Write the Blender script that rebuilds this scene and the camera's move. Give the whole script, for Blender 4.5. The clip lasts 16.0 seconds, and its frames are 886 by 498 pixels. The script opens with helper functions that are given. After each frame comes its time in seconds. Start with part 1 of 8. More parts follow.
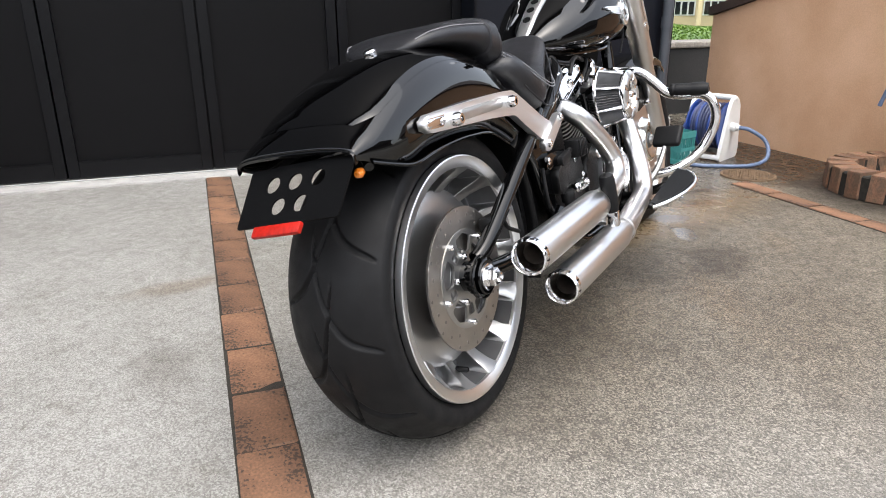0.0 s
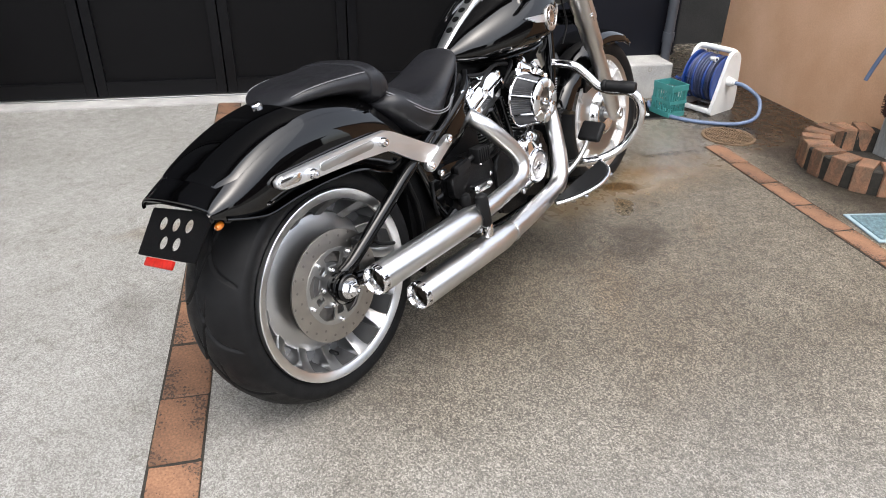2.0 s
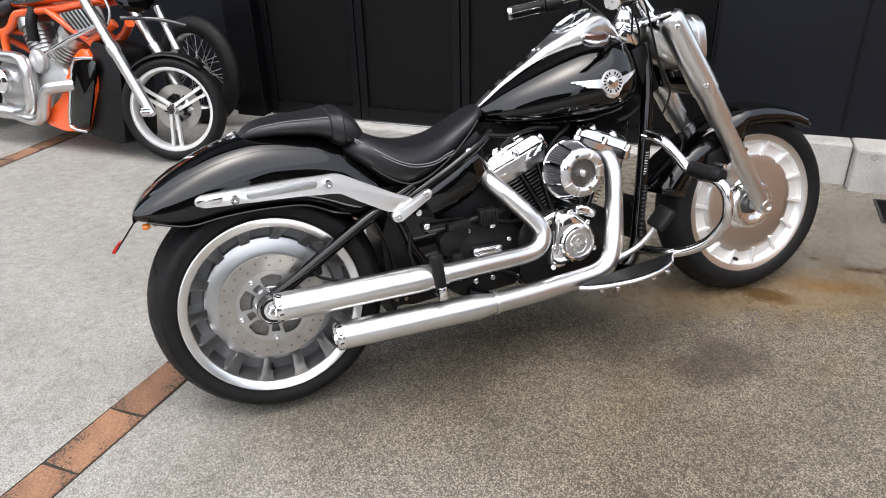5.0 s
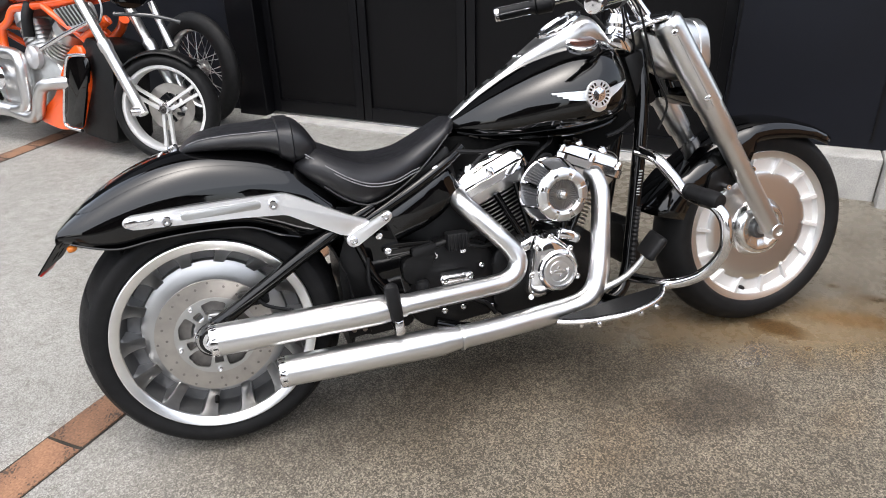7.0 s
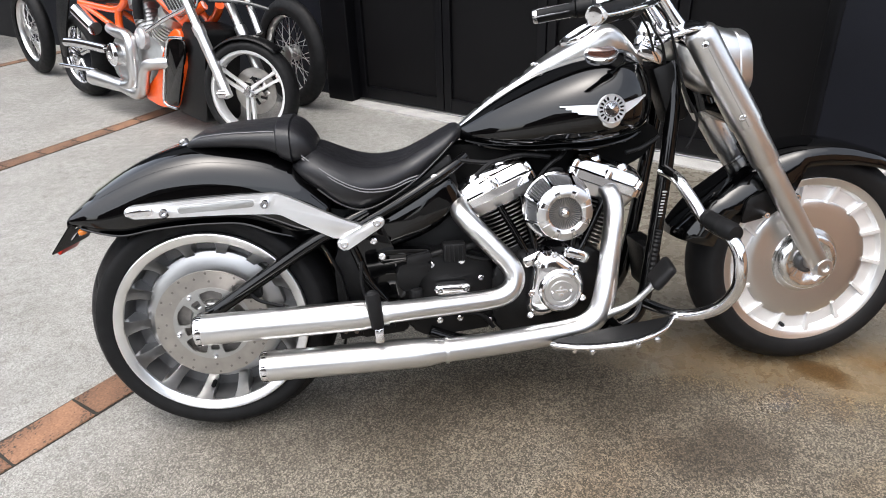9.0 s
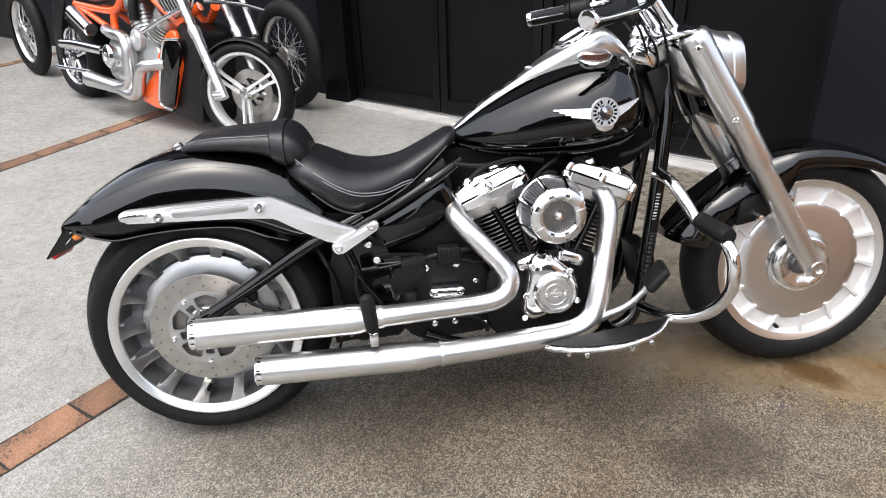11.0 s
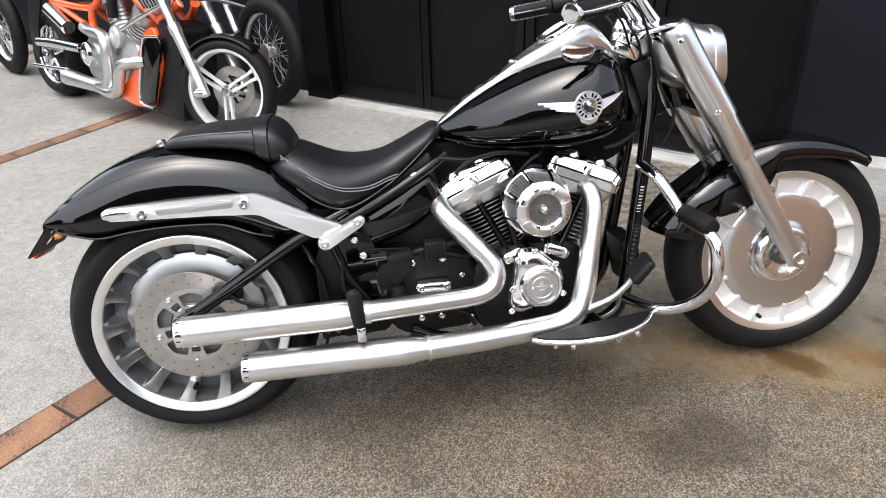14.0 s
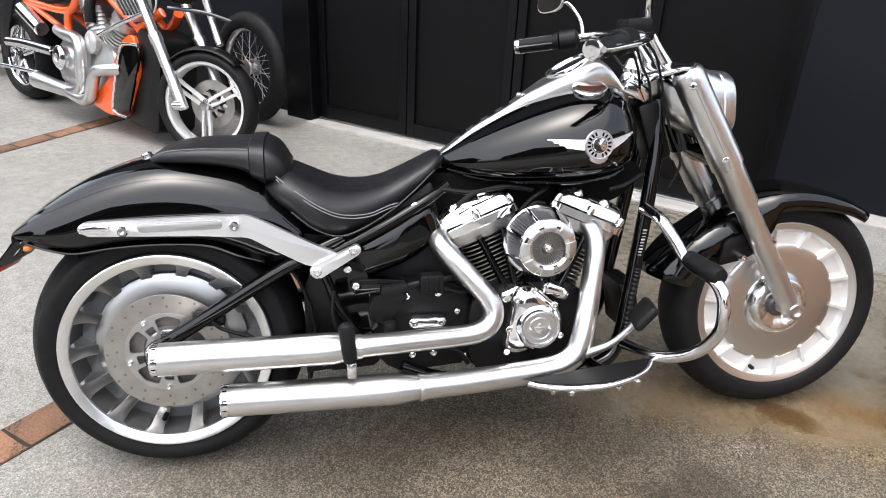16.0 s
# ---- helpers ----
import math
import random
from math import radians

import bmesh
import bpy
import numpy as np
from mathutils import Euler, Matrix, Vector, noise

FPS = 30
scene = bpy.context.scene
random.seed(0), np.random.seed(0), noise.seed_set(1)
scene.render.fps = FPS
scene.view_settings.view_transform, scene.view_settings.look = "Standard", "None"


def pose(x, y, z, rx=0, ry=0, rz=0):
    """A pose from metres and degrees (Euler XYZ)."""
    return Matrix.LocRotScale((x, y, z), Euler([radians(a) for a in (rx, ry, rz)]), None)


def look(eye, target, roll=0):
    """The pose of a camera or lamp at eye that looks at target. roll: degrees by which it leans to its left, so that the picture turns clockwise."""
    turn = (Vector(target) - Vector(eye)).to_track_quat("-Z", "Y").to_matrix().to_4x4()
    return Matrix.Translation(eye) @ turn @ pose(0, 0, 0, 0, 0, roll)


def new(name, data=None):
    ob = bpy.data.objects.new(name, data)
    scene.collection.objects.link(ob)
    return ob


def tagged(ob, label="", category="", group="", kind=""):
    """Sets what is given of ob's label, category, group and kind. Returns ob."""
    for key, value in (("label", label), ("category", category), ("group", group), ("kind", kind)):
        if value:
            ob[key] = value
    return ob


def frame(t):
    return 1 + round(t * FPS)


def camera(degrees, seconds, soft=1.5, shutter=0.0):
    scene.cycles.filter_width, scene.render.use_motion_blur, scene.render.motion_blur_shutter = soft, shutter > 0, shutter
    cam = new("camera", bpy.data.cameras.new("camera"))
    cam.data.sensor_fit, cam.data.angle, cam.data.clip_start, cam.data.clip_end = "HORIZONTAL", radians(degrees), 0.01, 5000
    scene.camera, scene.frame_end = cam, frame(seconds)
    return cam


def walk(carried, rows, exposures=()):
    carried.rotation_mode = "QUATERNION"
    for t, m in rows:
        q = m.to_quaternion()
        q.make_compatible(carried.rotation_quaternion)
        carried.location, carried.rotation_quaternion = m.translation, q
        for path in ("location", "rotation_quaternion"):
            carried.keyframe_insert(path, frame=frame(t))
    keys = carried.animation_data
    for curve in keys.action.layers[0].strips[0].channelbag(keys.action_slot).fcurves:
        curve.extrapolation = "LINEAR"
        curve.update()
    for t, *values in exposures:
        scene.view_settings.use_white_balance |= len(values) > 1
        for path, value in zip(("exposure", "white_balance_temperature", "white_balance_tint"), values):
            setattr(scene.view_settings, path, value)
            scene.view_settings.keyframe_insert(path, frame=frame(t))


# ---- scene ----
cam = camera(65.7, 16.0, 1.0)
EXPOSURES = [(0.0, 1.78), (1.0, 1.84), (2.0, 1.66), (3.0, 1.78), (3.5, 1.70), (4.0, 1.66), (5.0, 1.58), (8.5, 1.66), (16.0, 1.73)]
SKY, SUN = 0.15, 0.5
PATH = [
    (0, (-1.127, -0.654, 0.837), (0.511, 0.286, 0.177), -0.6),
    (0.5, (-1.122, -0.663, 1.113), (0.516, 0.152, 0.304), -0.2),
    (1, (-1.191, -0.745, 1.265), (0.341, 0.143, 0.336), -1.1),
    (1.5, (-1.154, -0.975, 1.285), (0.206, 0.101, 0.288), 0.7),
    (2, (-1.011, -1.121, 1.266), (0.397, -0.103, 0.275), 1.3),
    (2.5, (-0.816, -1.23, 1.279), (0.48, -0.051, 0.315), -0.2),
    (3, (-0.651, -1.429, 1.262), (0.25, 0.049, 0.259), -3.1),
    (3.5, (-0.488, -1.53, 1.256), (0.376, -0.017, 0.272), -1.2),
    (4, (-0.335, -1.585, 1.243), (0.442, -0.027, 0.26), -0.6),
    (4.5, (-0.186, -1.681, 1.27), (0.382, -0.03, 0.294), -1.6),
    (5, (-0.09, -1.743, 1.287), (0.505, -0.051, 0.401), -1.6),
    (7.5, (0.236, -1.57, 1.275), (0.668, 0.16, 0.368), -1.5),
    (8, (0.353, -1.552, 1.295), (0.656, 0.185, 0.35), -0.8),
    (8.5, (0.435, -1.584, 1.308), (0.637, 0.168, 0.365), -1.3),
    (9, (0.461, -1.616, 1.313), (0.636, 0.146, 0.385), -1.9),
    (11.5, (0.471, -1.614, 1.325), (0.656, 0.144, 0.391), -2.1),
    (12, (0.461, -1.619, 1.32), (0.655, 0.131, 0.371), -2.1),
    (12.5, (0.457, -1.623, 1.318), (0.647, 0.121, 0.358), -2.3),
    (13, (0.458, -1.622, 1.316), (0.661, 0.123, 0.361), -2.1),
    (13.5, (0.462, -1.624, 1.317), (0.667, 0.125, 0.369), -2.0),
    (14, (0.465, -1.618, 1.319), (0.69, 0.133, 0.379), -2.0),
    (14.5, (0.469, -1.612, 1.318), (0.699, 0.137, 0.377), -1.9),
    (15, (0.471, -1.608, 1.327), (0.714, 0.169, 0.442), -1.2),
    (15.5, (0.448, -1.602, 1.322), (0.685, 0.2, 0.486), -0.9),
    (16, (0.385, -1.53, 1.298), (0.727, 0.239, 0.431), 2.7),
]
walk(cam, [(t, look(eye, target, roll)) for t, eye, target, roll in PATH], EXPOSURES)

# ---- light ----
world = bpy.data.worlds.new("overcast_sky")
scene.world = world
world.use_nodes = True
wn = world.node_tree.nodes
sky = wn.new("ShaderNodeTexSky")
sky.sky_type, sky.sun_disc = "NISHITA", False
sky.sun_elevation, sky.sun_rotation = radians(72), radians(215)
sky.air_density, sky.dust_density, sky.ozone_density = 1.0, 4.0, 1.0
wn["Background"].inputs["Strength"].default_value = SKY
soften = wn.new("ShaderNodeHueSaturation")
soften.inputs["Saturation"].default_value = 0.45
world.node_tree.links.new(sky.outputs["Color"], soften.inputs["Color"])
cool = wn.new("ShaderNodeMix")
cool.data_type, cool.blend_type = "RGBA", "MULTIPLY"
cool.inputs["Factor"].default_value = 1.0
cool.inputs["B"].default_value = (1.0, 1.0, 0.995, 1)
world.node_tree.links.new(soften.outputs["Color"], cool.inputs["A"])
world.node_tree.links.new(cool.outputs["Result"], wn["Background"].inputs["Color"])
sun = new("sun", bpy.data.lights.new("sun", "SUN"))
sun.data.energy, sun.data.angle, sun.data.color = SUN, radians(110), (1.0, 1.0, 1.0)
sun.matrix_world = look((-6, -5, 13), (0, 0, 0))
tagged(sun, "soft sun behind thin cloud", "sun", kind="structure")

# ---- materials ----
def mat(name, color, rough=0.5, metal=0.0, vary=0.0, scale=8.0, fine=0.0, bump=0.0, bump_scale=200.0, coat=0.0, rough_vary=0.0, spread=0.0, stretch=(1, 1, 1), second=None, spec=0.5, spots=None, coat_tint=None):
    """Principled surface: broad and fine tone variation, rough patches, fine relief, a piece-by-piece spread."""
    m = bpy.data.materials.new(name)
    m.use_nodes = True
    nt = m.node_tree
    n, l = nt.nodes, nt.links
    b = n["Principled BSDF"]
    b.inputs["Roughness"].default_value, b.inputs["Metallic"].default_value = rough, metal
    b.inputs["Coat Weight"].default_value, b.inputs["Coat Roughness"].default_value = coat, 0.03
    b.inputs["Specular IOR Level"].default_value = spec
    if coat_tint:
        b.inputs["Coat Tint"].default_value = (*coat_tint, 1)
    b.inputs["Base Color"].default_value = (*color, 1)
    tc = n.new("ShaderNodeTexCoord")
    mp = n.new("ShaderNodeMapping")
    mp.inputs["Scale"].default_value = stretch
    l.new(tc.outputs["Object"], mp.inputs["Vector"])
    col = None
    if vary or fine or second:
        big = n.new("ShaderNodeTexNoise")
        big.inputs["Scale"].default_value, big.inputs["Detail"].default_value = scale, 6
        l.new(mp.outputs["Vector"], big.inputs["Vector"])
        ramp = n.new("ShaderNodeMapRange")
        ramp.inputs["From Min"].default_value, ramp.inputs["From Max"].default_value = 0.3, 0.7
        l.new(big.outputs["Fac"], ramp.inputs["Value"])
        mix = n.new("ShaderNodeMix")
        mix.data_type = "RGBA"
        other = second or [c * (1 - vary) for c in color]
        mix.inputs["A"].default_value, mix.inputs["B"].default_value = (*color, 1), (*other, 1)
        l.new(ramp.outputs["Result"], mix.inputs["Factor"])
        col = mix.outputs["Result"]
        if fine:
            small = n.new("ShaderNodeTexNoise")
            small.inputs["Scale"].default_value, small.inputs["Detail"].default_value = bump_scale, 3
            l.new(mp.outputs["Vector"], small.inputs["Vector"])
            span = n.new("ShaderNodeMapRange")
            span.inputs["From Min"].default_value, span.inputs["From Max"].default_value = 0.3, 0.7
            span.inputs["To Min"].default_value, span.inputs["To Max"].default_value = 1 - fine, 1 + fine
            l.new(small.outputs["Fac"], span.inputs["Value"])
            mul = n.new("ShaderNodeMix")
            mul.data_type, mul.blend_type = "RGBA", "MULTIPLY"
            mul.inputs["Factor"].default_value = 1
            l.new(col, mul.inputs["A"])
            l.new(span.outputs["Result"], mul.inputs["B"])
            col = mul.outputs["Result"]
    if spots:
        dots = n.new("ShaderNodeTexNoise")
        dots.inputs["Scale"].default_value, dots.inputs["Detail"].default_value = scale * 16, 3
        l.new(mp.outputs["Vector"], dots.inputs["Vector"])
        area = n.new("ShaderNodeTexNoise")
        area.inputs["Scale"].default_value, area.inputs["Detail"].default_value = scale * 1.1, 3
        l.new(tc.outputs["Object"], area.inputs["Vector"])
        both = n.new("ShaderNodeMath")
        both.operation = "MULTIPLY_ADD"
        l.new(area.outputs["Fac"], both.inputs[0])
        both.inputs[1].default_value = 0.8
        l.new(dots.outputs["Fac"], both.inputs[2])
        cut = n.new("ShaderNodeMapRange")
        cut.inputs["From Min"].default_value, cut.inputs["From Max"].default_value = 0.99, 1.07
        l.new(both.outputs[0], cut.inputs["Value"])
        spot = n.new("ShaderNodeMix")
        spot.data_type = "RGBA"
        l.new(cut.outputs["Result"], spot.inputs["Factor"])
        l.new(col, spot.inputs["A"])
        spot.inputs["B"].default_value = (spots[0] * 0.25, spots[1] * 0.2, spots[2] * 0.15, 1)
        col = spot.outputs["Result"]
    if spread:
        info = n.new("ShaderNodeObjectInfo")
        hsv = n.new("ShaderNodeHueSaturation")
        rng = n.new("ShaderNodeMapRange")
        rng.inputs["To Min"].default_value, rng.inputs["To Max"].default_value = 1 - spread, 1 + spread
        l.new(info.outputs["Random"], rng.inputs["Value"])
        l.new(rng.outputs["Result"], hsv.inputs["Value"])
        if col:
            l.new(col, hsv.inputs["Color"])
        else:
            hsv.inputs["Color"].default_value = (*color, 1)
        col = hsv.outputs["Color"]
    if col:
        l.new(col, b.inputs["Base Color"])
    if rough_vary:
        rn = n.new("ShaderNodeTexNoise")
        rn.inputs["Scale"].default_value, rn.inputs["Detail"].default_value = scale * 2, 5
        l.new(mp.outputs["Vector"], rn.inputs["Vector"])
        rr = n.new("ShaderNodeMapRange")
        rr.inputs["From Min"].default_value, rr.inputs["From Max"].default_value = 0.3, 0.7
        rr.inputs["To Min"].default_value, rr.inputs["To Max"].default_value = max(0.02, rough - rough_vary), rough + rough_vary
        l.new(rn.outputs["Fac"], rr.inputs["Value"])
        l.new(rr.outputs["Result"], b.inputs["Roughness"])
    if bump:
        bt = n.new("ShaderNodeTexNoise")
        bt.inputs["Scale"].default_value, bt.inputs["Detail"].default_value = bump_scale, 4
        l.new(mp.outputs["Vector"], bt.inputs["Vector"])
        bp = n.new("ShaderNodeBump")
        bp.inputs["Strength"].default_value, bp.inputs["Distance"].default_value = bump, 0.002
        l.new(bt.outputs["Fac"], bp.inputs["Height"])
        l.new(bp.outputs["Normal"], b.inputs["Normal"])
    return m


PAINT = mat("gloss_black_paint", (0.0012, 0.001, 0.001), 0.3, coat=1.0, coat_tint=(0.80, 0.90, 1.0), rough_vary=0.02, scale=3, spec=0.0)
CHROME = mat("chrome", (0.80, 0.80, 0.815), 0.075, 1.0, rough_vary=0.03, scale=20)
SATIN = mat("satin_steel", (0.69, 0.685, 0.68), 0.29, 1.0, vary=0.03, scale=12, rough_vary=0.0, stretch=(1, 1, 1))
STRUT = mat("bright_brushed_steel", (0.84, 0.84, 0.845), 0.40, 1.0, vary=0.04, scale=14, bump=0.04, bump_scale=300, stretch=(0.3, 1, 3))
ALU = mat("polished_aluminium", (0.78, 0.78, 0.77), 0.20, 1.0, vary=0.1, scale=15, rough_vary=0.06)
CAST = mat("satin_cast_aluminium", (0.50, 0.50, 0.49), 0.38, 1.0, vary=0.15, scale=25, bump=0.1, bump_scale=500)
DISC = mat("brake_steel", (0.45, 0.425, 0.395), 0.34, 1.0, vary=0.2, scale=30, stretch=(1, 1, 1))
RUST = mat("warm_brake_steel", (0.40, 0.33, 0.28), 0.4, 1.0, vary=0.3, scale=40)
RUBBER = mat("tyre_rubber", (0.006, 0.006, 0.0064), 0.6, spec=0.2, vary=0.3, scale=14, fine=0.15, bump=0.15, bump_scale=700, rough_vary=0.1)
GRIP = mat("black_rubber", (0.006, 0.006, 0.0065), 0.5, spec=0.22, vary=0.25, scale=30, bump=0.1, bump_scale=600)
LEATHER = mat("black_leather", (0.0085, 0.0085, 0.0105), 0.42, spec=0.48, vary=0.25, scale=20, bump=0.35, bump_scale=450, rough_vary=0.06)
THREAD = mat("grey_thread", (0.17, 0.17, 0.18), 0.7, vary=0.2, scale=60)
WRINKLE = mat("wrinkle_black", (0.003, 0.003, 0.0033), 0.40, spec=0.25, vary=0.3, scale=25, bump=0.3, bump_scale=900)
FRAME = mat("frame_black", (0.0014, 0.0014, 0.0016), 0.3, coat=0.8, spec=0.0, rough_vary=0.05, scale=8)
# near-black that puts the shade of holes and gaps into the colour
DARK = mat("void_shade", (0.0015, 0.0015, 0.0015), 0.8, spec=0.1, vary=0.3, scale=20)
BRACKET = mat("powder_black", (0.003, 0.003, 0.0032), 0.5, spec=0.08, vary=0.3, scale=25, bump=0.15, bump_scale=900)
# grey that averages the light and shade seen in openings of the disc
HOLE = mat("hole_grey_tone", (0.24, 0.225, 0.21), 0.5, 0.8, vary=0.3, scale=60)
PLASTIC_FRAME = mat("pale_blue_plastic", (0.30, 0.40, 0.44), 0.5, vary=0.25, scale=20)
PLASTIC_LID = mat("worn_blue_plastic", (0.13, 0.22, 0.25), 0.55, vary=0.6, scale=60, fine=0.3, bump=0.6, bump_scale=220)
FINEDGE = mat("machined_fin", (0.55, 0.55, 0.55), 0.3, 1.0, vary=0.1, scale=40)
SOOT = mat("sooty_steel", (0.26, 0.22, 0.185), 0.5, 0.9, vary=0.4, scale=30)
RED = mat("red_reflector", (0.42, 0.014, 0.007), 0.4, spec=0.25, vary=0.4, scale=120)
AMBER = mat("amber_lens", (0.8, 0.22, 0.02), 0.15, coat=0.8, vary=0.2, scale=90)
WHITE_TAG = mat("pale_print", (0.42, 0.42, 0.42), 0.5, vary=0.1, scale=80)
ORANGE = mat("orange_paint", (0.80, 0.095, 0.012), 0.16, coat=0.8, vary=0.1, scale=6)
GREY_PAINT = mat("grey_black_paint", (0.05, 0.052, 0.055), 0.2, coat=0.8, vary=0.3, scale=8)
SILVER_PAINT = mat("silver_paint", (0.55, 0.55, 0.56), 0.3, 0.6, vary=0.15, scale=12)
BRICK = mat("brown_paver", (0.200, 0.103, 0.056), 0.75, second=(0.120, 0.061, 0.035), spots=(0.16, 0.12, 0.10), scale=9, fine=0.25, bump=0.7, bump_scale=160, spread=0.28)
BLOCK = mat("planter_brick", (0.25, 0.122, 0.068), 0.85, second=(0.115, 0.078, 0.050), scale=16, fine=0.3, bump=0.7, bump_scale=150, spread=0.34)
JOINT = mat("dark_joint_soil", (0.028, 0.024, 0.018), 0.95, vary=0.5, scale=40, fine=0.3, bump=0.8, bump_scale=300)
PANEL = mat("black_door_panel", (0.0042, 0.0040, 0.0044), 0.5, spec=0.11, vary=0.25, scale=3, rough_vary=0.06, bump=0.05, bump_scale=60)
STILE = mat("black_door_frame", (0.0028, 0.0028, 0.0036), 0.36, spec=0.2, vary=0.3, scale=5, rough_vary=0.06)
NAVY = mat("dark_navy_wall", (0.0042, 0.005, 0.0085), 0.5, spec=0.2, vary=0.3, scale=3, bump=0.1, bump_scale=80)
SILL = mat("pale_concrete", (0.42, 0.41, 0.39), 0.85, vary=0.35, scale=6, fine=0.2, bump=0.5, bump_scale=180)
STUCCO = mat("orange_render", (0.69, 0.435, 0.275), 0.88, second=(0.56, 0.325, 0.185), scale=2.6, fine=0.06, bump=0.5, bump_scale=140)
WHITEP = mat("white_plastic", (0.72, 0.72, 0.70), 0.4, vary=0.12, scale=10)
HOSE = mat("blue_hose", (0.012, 0.045, 0.22), 0.35, vary=0.35, scale=14)
HOSE_WORN = mat("worn_navy_hose", (0.030, 0.042, 0.105), 0.5, vary=0.45, scale=22, spread=0.3)
HOSE_PALE = mat("dusty_blue_hose", (0.13, 0.18, 0.29), 0.45, vary=0.3, scale=14)
CRATE = mat("teal_plastic", (0.05, 0.24, 0.23), 0.45, vary=0.25, scale=12)
COIR = mat("brown_bristle", (0.045, 0.014, 0.008), 0.85, vary=0.4, scale=90, bump=1.0, bump_scale=400)
ALUPOST = mat("weathered_aluminium", (0.50, 0.51, 0.50), 0.42, 0.6, vary=0.2, scale=6)
IRON = mat("rusty_iron", (0.20, 0.13, 0.075), 0.75, 0.2, vary=0.5, scale=30, bump=0.6, bump_scale=200)
PVC = mat("grey_pipe", (0.05, 0.055, 0.065), 0.45, vary=0.2, scale=6)
OLDWALL = mat("mossy_concrete", (0.022, 0.021, 0.020), 0.9, second=(0.009, 0.009, 0.0085), scale=2.5, fine=0.25, bump=0.7, bump_scale=100)
DARKCOPING = mat("brown_coping", (0.055, 0.030, 0.022), 0.7, vary=0.4, scale=8, fine=0.2, bump=0.4, bump_scale=90)
COPING = mat("weathered_coping", (0.30, 0.27, 0.23), 0.9, vary=0.5, scale=9, fine=0.3, bump=0.7, bump_scale=90)
GRASS = mat("grass", (0.10, 0.17, 0.035), 0.9, second=(0.05, 0.10, 0.02), scale=1.2, fine=0.3, bump=0.6, bump_scale=40)
HEDGE = mat("hedge_leaf", (0.15, 0.27, 0.03), 0.6, vary=0.3, scale=9)
LEAF = mat("shrub_leaf", (0.045, 0.085, 0.02), 0.6, vary=0.4, scale=9)
HOUSE = mat("house_render", (0.62, 0.50, 0.30), 0.85, vary=0.15, scale=0.8)
ROOF = mat("roof_tile", (0.10, 0.085, 0.08), 0.8, vary=0.3, scale=3)
GLASS = mat("dark_glass", (0.02, 0.023, 0.026), 0.05, coat=0.5, vary=0.2, scale=2)
LENS = mat("lamp_glass", (0.75, 0.77, 0.78), 0.03, 0.9, vary=0.1, scale=40)
LIP = mat("machined_lip", (0.84, 0.84, 0.835), 0.28, 1.0, vary=0.04, scale=30)
WHITE_RIM = mat("bright_satin_alloy", (0.722, 0.722, 0.718), 0.34, 0.45, vary=0.08, scale=12)
UMBER = mat("brown_house_render", (0.065, 0.048, 0.040), 0.85, vary=0.3, scale=1.2, fine=0.1, bump=0.3, bump_scale=40)
DISHMETAL = mat("turned_aluminium", (0.46, 0.46, 0.46), 0.32, 1.0, vary=0.05, scale=18)
POCKET = mat("grey_wheel_pocket", (0.15, 0.15, 0.152), 0.42, 0.7, vary=0.2, scale=30)
REFLECT_WALL = mat("pale_reflection_wall", (0.52, 0.48, 0.44), 0.9, vary=0.2, scale=2, fine=0.1, bump=0.3, bump_scale=80)
PLEAT = mat("filter_pleat", (0.16, 0.16, 0.165), 0.5, 0.6, vary=0.2, scale=40)
CAPBROWN = mat("brown_cap_face", (0.045, 0.014, 0.008), 0.12, coat=0.6, vary=0.2, scale=30)
MIRROR = mat("mirror_glass", (0.9, 0.9, 0.9), 0.01, 1.0)


